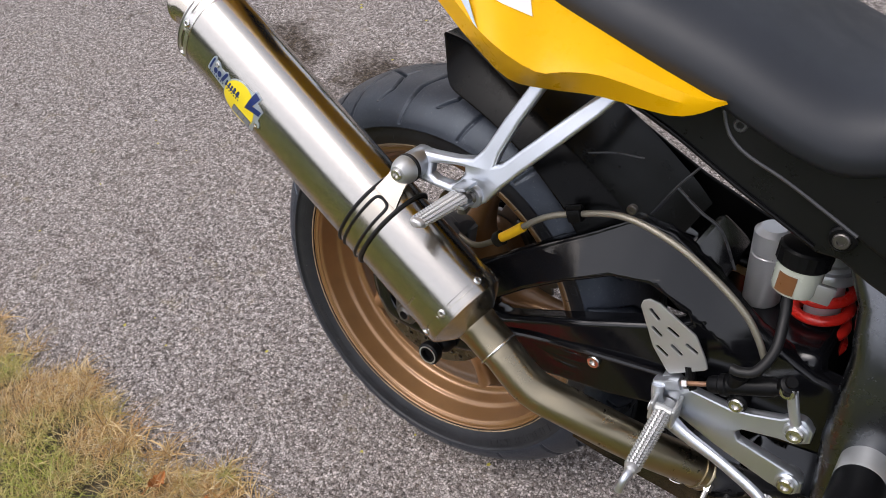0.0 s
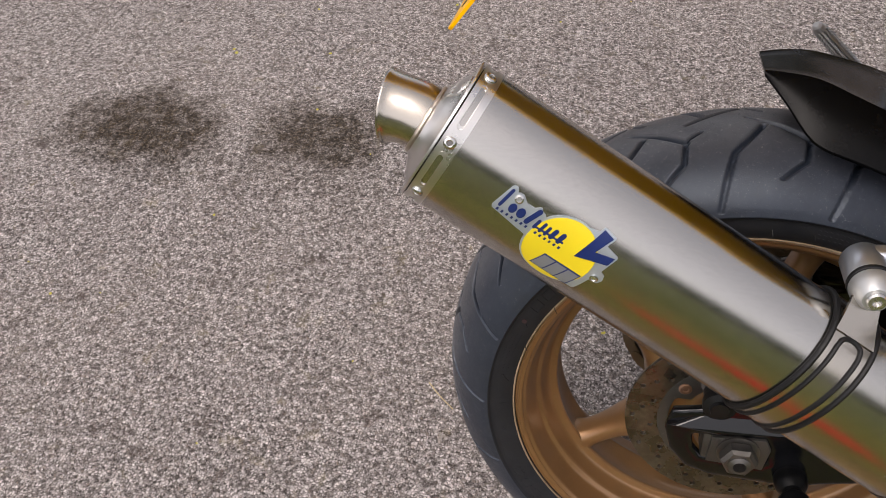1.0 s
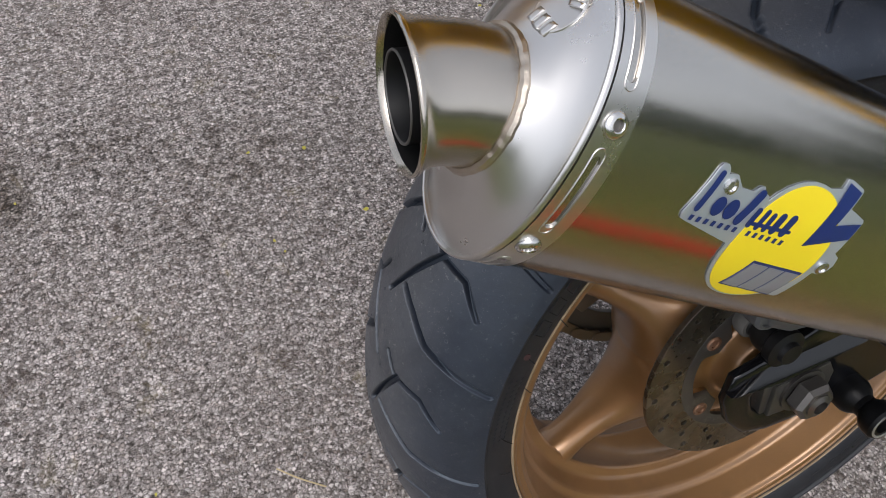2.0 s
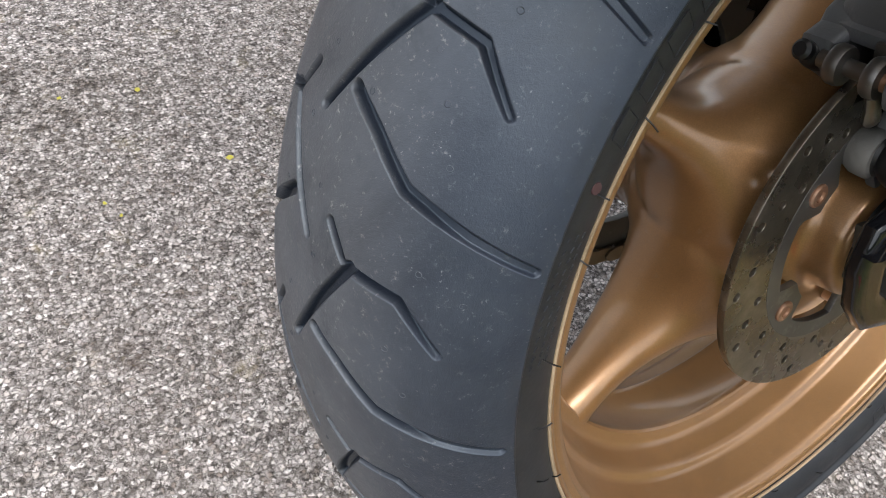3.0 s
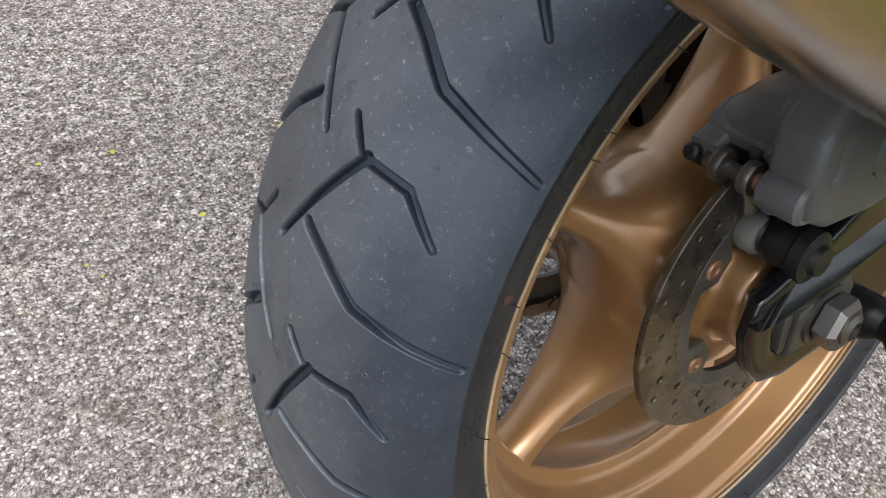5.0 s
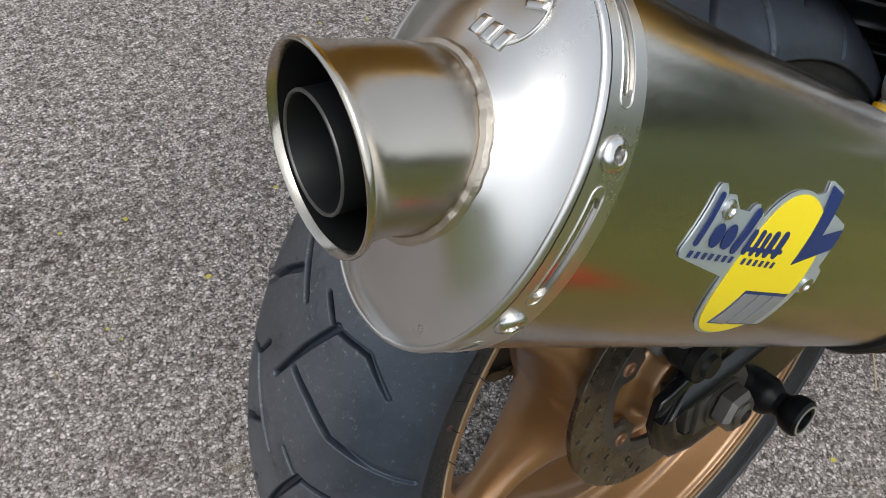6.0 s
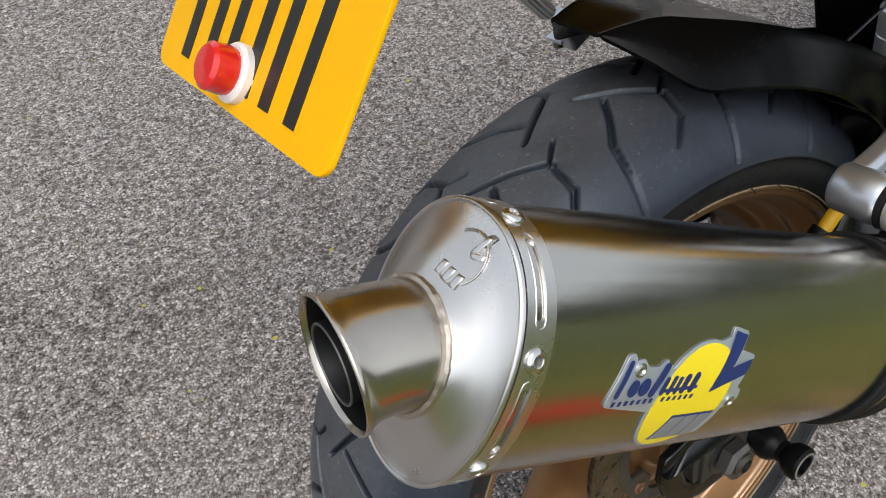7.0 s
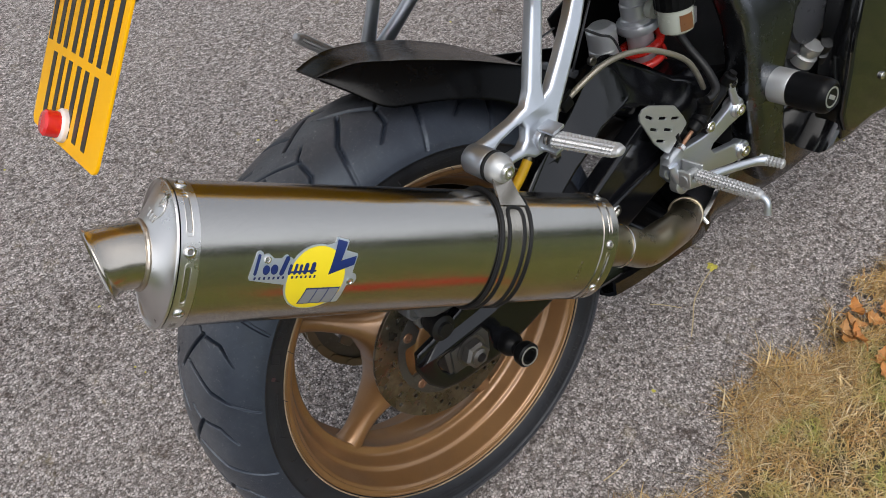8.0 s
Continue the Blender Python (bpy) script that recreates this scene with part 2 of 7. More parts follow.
def blades():
    k = Mat("grass_blade")
    dry = k.ramp(k.island(), ((0.0, (0.42, 0.26, 0.09)), (0.22, (0.66, 0.50, 0.26)), (0.4, (0.33, 0.16, 0.05)), (0.6, (0.48, 0.32, 0.11)), (0.75, (0.12, 0.075, 0.038)), (0.88, (0.68, 0.56, 0.35)), (1.0, (0.24, 0.13, 0.05))))
    live = k.ramp(k.island(), ((0.0, (0.34, 0.35, 0.06)), (0.3, (0.19, 0.26, 0.03)), (0.5, (0.46, 0.38, 0.15)), (0.62, (0.28, 0.20, 0.08)), (0.8, (0.27, 0.32, 0.05)), (1.0, (0.60, 0.47, 0.22))))
    # drier along the worn edge of the lawn
    geo = k.t.nodes.new("ShaderNodeSeparateXYZ")
    k.link(k.co, geo.inputs[0])
    f = k.math("ADD", k.math("MULTIPLY", k.math("ADD", geo.outputs[1], 0.36), -3.2), k.math("MULTIPLY", k.math("SUBTRACT", k.noise(9.0, 6, 0.75), 0.5), 3.9))
    k.color(k.mix(k.ramp(f, ((0.15, 0.0), (0.80, 1.0))), dry, live))
    k.set(Roughness=0.6, Specular_IOR_Level=0.3)
    return k.m


def leaf_mat():
    k = Mat("dry_leaf")
    c = k.ramp(k.rand(), ((0.0, (0.34, 0.10, 0.022)), (0.5, (0.46, 0.19, 0.04)), (1.0, (0.40, 0.22, 0.08))))
    k.color(k.mix(k.ramp(k.noise(120.0, 6), ((0.4, 0.0), (0.7, 0.6))), c, (0.18, 0.08, 0.03)))
    k.set(Roughness=0.65)
    k.bump(k.noise(220.0, 5), 0.5, 0.001)
    return k.m


MUFFLER_TURN = (0, -31, 0)
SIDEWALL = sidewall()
ASPHALT, RUBBER, BRONZE, DISC, TURF, BLADE, LEAF = asphalt(), rubber(), bronze(), worn_disc(), turf(), blades(), leaf_mat()
STEEL_BODY = brushed("titanium_sleeve", (0.475, 0.455, 0.425), 0.175, MUFFLER_TURN)
STEEL_CAP = painted("satin_end_cap", (0.62, 0.605, 0.585), 0.30, 1.0, 0.05, grain=300, bump=0.03)
STEEL_PIPE = painted("heat_tinted_pipe", (0.33, 0.285, 0.20), 0.3, 1.0, 0.10, bump=0.05)
STEEL_OUT = painted("polished_outlet", (0.47, 0.43, 0.375), 0.23, 1.0, 0.10, bump=0.05)
WELD = painted("weld_bead", (0.50, 0.44, 0.37), 0.34, 1.0, 0.2, grain=700, bump=0.6)
ALLOY = painted("cast_alloy", (0.53, 0.56, 0.605), 0.34, 0.9, 0.06, bump=0.15)
PEGALLOY = painted("dull_peg_alloy", (0.47, 0.47, 0.47), 0.5, 0.75, 0.1, bump=0.2)
ALLOY_GREY = painted("sandblasted_alloy", (0.47, 0.48, 0.48), 0.42, 0.8, 0.06, grain=900, bump=0.25)
CHROME = painted("bolt_steel", (0.58, 0.57, 0.55), 0.25, 1.0, 0.12)
SHOCKALLOY = painted("bright_shock_alloy", (0.60, 0.61, 0.63), 0.32, 0.6, 0.08)
CARRIER = painted("grey_disc_carrier", (0.105, 0.10, 0.092), 0.45, 0.75, 0.3, scuff=0.4)
BEADDUST = painted("tan_road_dust", (0.25, 0.185, 0.12), 0.9, 0.0, 0.5, grain=900, bump=1.0, spec=0.1)
DUSTYLUG = painted("dusty_cast_lug", (0.105, 0.10, 0.092), 0.7, 0.0, 0.35, grain=250, bump=0.8, scuff=0.4, spec=0.3)
DOTRED = painted("faded_red_paint", (0.045, 0.018, 0.020), 0.6, 0.0, 0.3)
GROOVE = painted("dark_mark_rubber", (0.016, 0.021, 0.031), 0.34, 0.0, 0.2, spec=0.6)
DARKSTEEL = painted("dark_bolt_steel", (0.16, 0.15, 0.14), 0.38, 0.9, 0.3, scuff=0.5)
ARMBLACK = painted("swingarm_black", (0.0042, 0.0044, 0.0056), 0.15, 0.0, 0.2, scuff=0.03, spec=0.45)
GLOSSBLACK = painted("gloss_black_paint", (0.0022, 0.0023, 0.0026), 0.24, 0.0, 0.2, spec=0.09, scuff=0.01)
SATIN = painted("satin_black_plastic", (0.0038, 0.0039, 0.0044), 0.36, 0.0, 0.25, grain=1200, bump=0.2, scuff=0.012, spec=0.12)
FAIRBLACK = painted("gloss_fairing_black", (0.0035, 0.0036, 0.004), 0.1, 0.0, 0.15, coat=0.6, spec=0.6)
ENGINEBLACK = painted("black_engine_cover", (0.030, 0.031, 0.035), 0.3, 0.0, 0.25, spec=0.6, scuff=0.05)
CASTBLACK = painted("black_cast_caliper", (0.072, 0.074, 0.078), 0.42, 0.0, 0.3, grain=500, bump=0.4, scuff=0.12, spec=0.4)
SOOT = painted("soot", (0.005, 0.005, 0.005), 0.8, 0.0, 0.3, spec=0.1)
BAFFLE = painted("sooty_baffle", (0.007, 0.007, 0.0075), 0.5, 0.0, 0.3, spec=0.2)
BAFFLELIP = painted("bare_baffle_lip", (0.10, 0.096, 0.092), 0.45, 0.7, 0.2)
BLACKRUBBER = painted("black_rubber", (0.007, 0.007, 0.0075), 0.45, 0.0, 0.2, spec=0.3)
SEATVINYL = painted("seat_vinyl", (0.0125, 0.0150, 0.0205), 0.5, 0.0, 0.1, grain=1600, bump=0.35, spec=0.4)
FRAMEGREY = painted("anodised_frame", (0.125, 0.13, 0.14), 0.26, 1.0, 0.12)
YELLOW = painted("yellow_bodywork", (0.70, 0.375, 0.001), 0.3, 0.0, 0.04, bump=0.03, spec=0.16)
PLATEYELLOW = painted("plate_yellow", (0.83, 0.42, 0.0), 0.35, 0.0, 0.03, bump=0.02, spec=0.15)
INK = painted("plate_black", (0.012, 0.012, 0.012), 0.35, 0.0, 0.1)
REDSPRING = painted("red_spring_coat", (0.62, 0.022, 0.014), 0.28, 0.0, 0.08, coat=0.4)
REDLENS = painted("red_reflector", (0.62, 0.012, 0.012), 0.2, 0.0, 0.1, coat=0.7, bump=0.3)
WHITE = painted("white_plastic", (0.75, 0.70, 0.68), 0.35, 0.0, 0.04)
FLASHGREY = painted("silver_blue_print", (0.40, 0.46, 0.53), 0.35, 0.0, 0.05, spec=0.2)
PANEL = painted("side_panel_black", (0.0048, 0.0050, 0.0056), 0.3, 0.0, 0.2, grain=1200, bump=0.12, scuff=0.015, spec=0.26)
SILVERFOIL = painted("silver_foil", (0.44, 0.49, 0.53), 0.4, 0.6, 0.06)
BADGEYELLOW = painted("badge_yellow", (0.78, 0.61, 0.02), 0.35, 0.0, 0.04)
BADGEBLUE = painted("badge_blue", (0.008, 0.022, 0.115), 0.35, 0.0, 0.08)
BADGEGREY = painted("badge_grey", (0.22, 0.23, 0.25), 0.4, 0.2, 0.08)
BRAID = painted("braided_hose", (0.26, 0.24, 0.195), 0.36, 0.6, 0.2, grain=1500, bump=0.7)
TAG = painted("yellow_sleeve", (0.80, 0.46, 0.01), 0.4)
FLUID = painted("reservoir_plastic", (0.36, 0.38, 0.33), 0.25, 0.0, 0.06, coat=0.3)
AMBER = painted("brake_fluid", (0.13, 0.055, 0.02), 0.3)
COPPER = painted("rusty_pin", (0.23, 0.125, 0.075), 0.5, 0.6, 0.35, scuff=0.4)
CHAINSTEEL = painted("chain_steel", (0.20, 0.165, 0.12), 0.42, 0.9, 0.3)
BELTGREEN = painted("dark_belt_green", (0.035, 0.045, 0.022), 0.9, 0.0, 0.5, grain=3, bump=0.5, spec=0.1)
REDCLOTH = painted("red_cloth", (0.80, 0.03, 0.022), 0.8, 0.0, 0.1, grain=800, bump=0.5)
SPECK = painted("yellow_leaf_bits", (0.48, 0.42, 0.06), 0.7)
STRAW = painted("dry_straw", (0.48, 0.38, 0.20), 0.6)


# ---- mesh helpers ----
def part(name, bm, material, parent, label="", smooth=True, angle=35):
    """Links a bmesh (or a finished mesh) as one mesh object under a thing or a part."""
    if isinstance(bm, bpy.types.Mesh):
        me = bm
    else:
        bmesh.ops.recalc_face_normals(bm, faces=bm.faces)
        me = bpy.data.meshes.new(name)
        bm.to_mesh(me)
        bm.free()
    me.materials.clear()
    me.materials.append(material)
    if smooth:
        me.shade_smooth()
        me.set_sharp_from_angle(angle=radians(angle))
    ob = new(name, me)
    ob.parent = parent
    if label:
        ob["label"] = label
    return ob


def basis(direction, up=(0, 0, 1)):
    d = Vector(direction).normalized()
    a = Vector(up).cross(d)
    if a.length < 1e-4:
        a = Vector((1, 0, 0)).cross(d)
    a.normalize()
    return a, d.cross(a), d


def skin(bm, rings, closed=True, caps=True):
    rows = [[bm.verts.new(p) for p in ring] for ring in rings]
    n = len(rows[0])
    for r0, r1 in zip(rows, rows[1:]):
        for i in range(n if closed else n - 1):
            j = (i + 1) % n
            bm.faces.new((r0[i], r0[j], r1[j], r1[i]))
    if caps and closed:
        bm.faces.new(rows[0][::-1])
        bm.faces.new(rows[-1])
    return rows


def lathe(bm, base, axis, profile, segs=32, caps=True, loop=False):
    """Turns (radius, height along axis) about an axis."""
    a, b, d = basis(axis)
    base = Vector(base)
    rings = []
    for r, h in profile:
        rings.append([base + d * h + (a * math.cos(q) + b * math.sin(q)) * max(r, 1e-5) for q in (2 * math.pi * i / segs for i in range(segs))])
    if loop:
        rings.append(rings[0])
        rows = [[bm.verts.new(p) for p in ring] for ring in rings[:-1]]
        rows.append(rows[0])
        for r0, r1 in zip(rows, rows[1:]):
            for i in range(segs):
                j = (i + 1) % segs
                bm.faces.new((r0[i], r0[j], r1[j], r1[i]))
    else:
        skin(bm, rings, True, caps)
    return bm


def turned(base, axis, profile, segs=32, caps=True, loop=False):
    return lathe(bmesh.new(), base, axis, profile, segs, caps, loop)


def spline(points, steps=8):
    p = [Vector(q) for q in points]
    p = [2 * p[0] - p[1], *p, 2 * p[-1] - p[-2]]
    out = []
    for a, b, c, d in zip(p, p[1:], p[2:], p[3:]):
        for i in range(steps):
            t = i / steps
            out.append(0.5 * (2 * b + (c - a) * t + (2 * a - 5 * b + 4 * c - d) * t * t + (3 * b - a - 3 * c + d) * t ** 3))
    out.append(p[-2])
    return out


def tube(bm, points, radius, segs=12, steps=8, flat=1.0, up=(0, 1, 0), caps=True):
    """A pipe along a smooth path; radius is one number or one for each point given."""
    path = spline(points, steps) if steps else [Vector(q) for q in points]
    radii = [radius] * len(points) if isinstance(radius, (int, float)) else list(radius)
    n = max(1, steps)
    rings = []
    side = Vector(up)
    for i, p in enumerate(path):
        d = (path[min(i + 1, len(path) - 1)] - path[max(i - 1, 0)]).normalized()
        a = (side - d * side.dot(d))
        if a.length < 1e-4:
            a = Vector((1, 0, 0)) - d * d.x
        a.normalize()
        side = a
        b = d.cross(a)
        k, f = divmod(i, n)
        r = radii[-1] if k >= len(radii) - 1 else radii[k] * (1 - f / n) + radii[k + 1] * f / n
        rings.append([p + (a * math.cos(q) * flat + b * math.sin(q)) * r for q in (2 * math.pi * j / segs for j in range(segs))])
    skin(bm, rings, True, caps)
    return bm


def pipe(points, radius, segs=12, steps=8, flat=1.0, up=(0, 1, 0)):
    return tube(bmesh.new(), points, radius, segs, steps, flat, up)


def block(bm, size, m, bevel=0.003, segs=2):
    made = bmesh.ops.create_cube(bm, size=1.0, matrix=m @ Matrix.Diagonal((*size, 1)))
    edges = list({e for v in made["verts"] for e in v.link_edges})
    if bevel:
        bmesh.ops.bevel(bm, geom=edges, offset=bevel, segments=segs, profile=0.6, affect="EDGES")
    return bm


def at(x, y, z, rx=0, ry=0, rz=0):
    return pose(x, y, z, rx, ry, rz)


def sheet(loops, m, thick, bevel=0.001, smooth=False, res=3, rounds=1, draw_in=0.0):
    """A flat plate with holes: loops in its plane, the first the outline. Returns a mesh; m lays its x, y on the place."""
    cu = bpy.data.curves.new("plate", "CURVE")
    cu.dimensions, cu.fill_mode, cu.extrude = "2D", "BOTH", max(1e-5, thick / 2 - bevel)
    cu.bevel_depth, cu.bevel_resolution, cu.resolution_u, cu.offset = bevel, rounds, res, -draw_in
    for loop in loops:
        if smooth:
            s = cu.splines.new("BEZIER")
            s.bezier_points.add(len(loop) - 1)
            for p, q in zip(s.bezier_points, loop):
                p.co = (q[0], q[1], 0)
                p.handle_left_type = p.handle_right_type = "AUTO"
        else:
            s = cu.splines.new("POLY")
            s.points.add(len(loop) - 1)
            for p, q in zip(s.points, loop):
                p.co = (q[0], q[1], 0, 1)
        s.use_cyclic_u = True
    ob = bpy.data.objects.new("plate", cu)
    scene.collection.objects.link(ob)
    bpy.context.view_layer.update()
    me = bpy.data.meshes.new_from_object(ob.evaluated_get(bpy.context.evaluated_depsgraph_get()))
    bpy.data.objects.remove(ob)
    bpy.data.curves.remove(cu)
    me.transform(m)
    return me


def upright(y):
    """Lays plate x on the machine's x and plate y on its z, at that distance to the side."""
    return Matrix(((1, 0, 0, 0), (0, 0, -1, y), (0, 1, 0, 0), (0, 0, 0, 1)))


def ring(cx, cy, r, n=20, ry=None):
    return [(cx + r * math.cos(2 * math.pi * i / n), cy + (ry or r) * math.sin(2 * math.pi * i / n)) for i in range(n)]


def slot(x0, y0, x1, y1, r, n=6):
    a = math.atan2(y1 - y0, x1 - x0)
    one = [(x1 + r * math.cos(a - math.pi / 2 + math.pi * i / n), y1 + r * math.sin(a - math.pi / 2 + math.pi * i / n)) for i in range(n + 1)]
    two = [(x0 + r * math.cos(a + math.pi / 2 + math.pi * i / n), y0 + r * math.sin(a + math.pi / 2 + math.pi * i / n)) for i in range(n + 1)]
    return one + two


def socket_bolt(parent, place, axis, r=0.007, h=0.006, material=None, name="bolt"):
    """A round-headed bolt with a sunken socket."""
    return part(name, turned(place, axis, ((r * 0.9, -h), (r, -h * 0.2), (r, h * 0.4), (r * 0.85, h * 0.7), (r * 0.5, h * 0.7), (r * 0.45, h * 0.1), (0, h * 0.1)), 18), material or CHROME, parent)


# ---- ground and verge ----
def ground():
    bm = bmesh.new()
    s = 300.0
    bm.faces.new([bm.verts.new(p) for p in ((-s, -s, 0), (s, -s, 0), (s, s, 0), (-s, s, 0))])
    return tagged(part("ground", bm, ASPHALT, None, smooth=False), "weathered grey asphalt with pale worn stone chips", "asphalt", kind="structure")


def verge_edge(x):
    """Where the verge meets the asphalt."""
    base = -0.435 + 0.105 * math.exp(-((x - 0.62) / 0.5) ** 2)
    return base + 0.022 * math.sin(7.1 * x + 0.6) + 0.014 * math.sin(17.0 * x) + 0.03 * (noise.noise((x * 5.0, 0.3, 0)))


def verge_height(x, y):
    d = verge_edge(x) - y
    return 0.004 + 0.02 * min(1.0, max(0.0, d) / 0.12) + 0.006 * noise.noise((x * 9, y * 9, 0)) * min(1, max(0, d) / 0.05)


def verge():
    """The earth and thatch under the grass: fine near the edge, then one wide lawn."""
    bm = bmesh.new()
    xs = [-40, -12, -5, -2.5] + [-1.6 + 0.04 * i for i in range(116)] + [4, 8, 14, 40]
    ds = [0.0, 0.01, 0.03, 0.06, 0.1, 0.16, 0.25, 0.4, 0.6, 0.9, 1.4, 2.5, 5, 10, 40]
    rows = []
    for x in xs:
        e = verge_edge(x)
        rows.append([bm.verts.new((x, e - d, -0.004 if d == 0 else verge_height(x, e - d))) for d in ds])
    for a, b in zip(rows, rows[1:]):
        for i in range(len(ds) - 1):
            bm.faces.new((a[i], a[i + 1], b[i + 1], b[i]))
    return tagged(part("lawn_verge", bm, TURF, None), "rough dry lawn edge of straw and green turf", "lawn", kind="structure")


def grass():
    rng = np.random.default_rng(5)
    verts, faces = [], []
    count = 175000
    # small tufts that have crept out over the asphalt
    tufts = [(rng.uniform(-1.0, 1.2), rng.uniform(0.005, 0.055), rng.uniform(0.006, 0.02)) for i in range(60)]
    for i in range(count):
        loose = i % 40 == 0
        outer = i >= 120000
        if loose:
            tx, td, tr = tufts[rng.integers(len(tufts))]
            x = tx + rng.normal(0, tr)
            e = verge_edge(x)
            y = e + td + rng.normal(0, tr * 0.6)
            far = 0.0
        else:
            x = rng.uniform(-1.1, 1.3) + rng.normal(0, 0.22)
            far = rng.random() ** 1.5 * (1.0 + 0.45 * abs(rng.normal()))
            if outer:
                # thinning out over the wider lawn
                x = 0.1 + rng.normal(0, 1.7)
                far = abs(rng.normal(0, 1.7))
                if -0.9 < x < 1.1 and far < 0.7:
                    continue
            e = verge_edge(x)
            y = e + 0.010 + 0.022 * rng.random() ** 2 - far * 0.62
        dens = noise.noise((x * 6, y * 6, 2.0)) + 0.5 * noise.noise((x * 21, y * 21, 5.0))
        if not loose and dens < -0.45 + 0.4 * rng.random() and far < 0.2:
            continue
        z = verge_height(x, min(y, e)) if y < e else 0.001
        green = noise.noise((x * 3.0, y * 3.0, 7.0))
        edge = max(0.0, 1.0 - far * 5.0)
        h = rng.uniform(0.014, 0.044) * (1.0 + 0.5 * max(0, green)) * (1.0 + 0.5 * edge * rng.random())
        lie = rng.uniform(0.15, 1.25) + edge * rng.uniform(0.1, 0.8)
        turn = rng.uniform(0, 2 * math.pi)
        w = rng.uniform(0.0003, 0.0010) * (1.0 - 0.25 * edge) * (2.2 if outer else 1.0)
        dx, dy = math.cos(turn), math.sin(turn)
        px, py = -dy * w, dx * w
        k = len(verts)
        bend = rng.uniform(0.1, 0.7)
        curl = rng.uniform(-0.5, 0.5)
        for f, ww in ((0.0, 1.0), (0.35, 0.9), (0.7, 0.65), (1.0, 0.12)):
            a = min(1.62, lie * (0.4 + 0.6 * f) + bend * f)
            r = h * f
            qx, qy = dx - dy * curl * f, dy + dx * curl * f
            cx, cy, cz = x + qx * r * math.sin(a), y + qy * r * math.sin(a), max(z + 0.0012, z + r * math.cos(a))
            verts += [(cx - px * ww, cy - py * ww, cz), (cx + px * ww, cy + py * ww, cz + 0.0003)]
        faces += [(k, k + 1, k + 3, k + 2), (k + 2, k + 3, k + 5, k + 4), (k + 4, k + 5, k + 7, k + 6)]
    me = bpy.data.meshes.new("grass")
    me.from_pydata(verts, [], faces)
    return tagged(part("grass", me, BLADE, None, smooth=False), "short tangled grass, dry straw mixed with green blades", "grass", kind="stuff")


def reflection_belt():
    """An added belt, out of view all round, that darkens low reflections."""
    g = random.Random(8)
    bm = bmesh.new()
    n, rings = 240, []
    for k, (lift, push) in enumerate(((0.0, 0.0), (0.45, -0.8), (0.8, 0.3), (1.0, 1.6), (0.9, 3.2), (0.0, 4.0))):
        ring_ = []
        for i in range(n):
            q = 2 * math.pi * i / n
            c, d = math.cos(q), math.sin(q)
            h = 3.9 + 1.2 * noise.noise((c * 6, d * 6, 0)) + 1.1 * noise.noise((c * 22, d * 22, 1)) + g.uniform(-0.3, 0.3)
            r = 24.0 + 2.0 * noise.noise((c * 9, d * 9, 4)) + push + g.uniform(-0.3, 0.3)
            ring_.append((r * c, r * d, h * lift - (0.02 if lift == 0 else 0)))
        rings.append(ring_)
    skin(bm, rings, True, False)
    return tagged(part("backdrop", bm, BELTGREEN, None), "added dark green belt, out of view, that darkens low reflections", "tree line", kind="structure")


ground()
reflection_belt()
verge()
grass()

# ---- the motorcycle: x ahead, y to its left, z up, from the middle of the rear axle; it leans on its stand ----
LEAN_LEFT, AXLE_HEIGHT = 16.569, 0.3046
bike = new("motorcycle")
bike.empty_display_size = 0.1
bike.matrix_world = pose(0, 0, AXLE_HEIGHT, -LEAN_LEFT, 0, 0)
tagged(bike, "yellow and black sports motorcycle leaning on its stand on asphalt", "motorcycle")


def polar(deg, r, y=0.0):
    """A point on the wheel: degrees up from straight behind the axle."""
    return Vector((-r * math.cos(radians(deg)), y, r * math.sin(radians(deg))))


# -- rear wheel --
TYRE = [(0.0, 0.3150), (0.012, 0.3146), (0.025, 0.3125), (0.038, 0.3088), (0.05, 0.3035), (0.062, 0.2963), (0.072, 0.2880), (0.080, 0.2790), (0.0862, 0.2690), (0.0893, 0.2608)]
SIDE = [(0.0896, 0.2598), (0.0890, 0.2588), (0.0872, 0.2580), (0.0864, 0.2570), (0.0866, 0.2520), (0.0858, 0.2460), (0.0839, 0.2400), (0.0818, 0.2358), (0.0803, 0.2333), (0.0786, 0.2318), (0.0720, 0.2310)]
# tread grooves in one pitch of 20 degrees: (degrees, mm to the side) and half width
GROOVES = [
    (((16.6, -18.0), (13.9, -29.5), (13.9, -32.0)), 1.9),
    (((14.0, -32.5), (9.5, -15.5), (4.2, 3.2)), 2.7),
    (((13.8, -33.0), (13.2, -54.5), (9.4, -70.3)), 2.4),
    (((6.6, -13.5), (4.7, -29.5), (1.7, -48.0), (0.2, -70.0), (-1.4, -87.6)), 2.9),
]


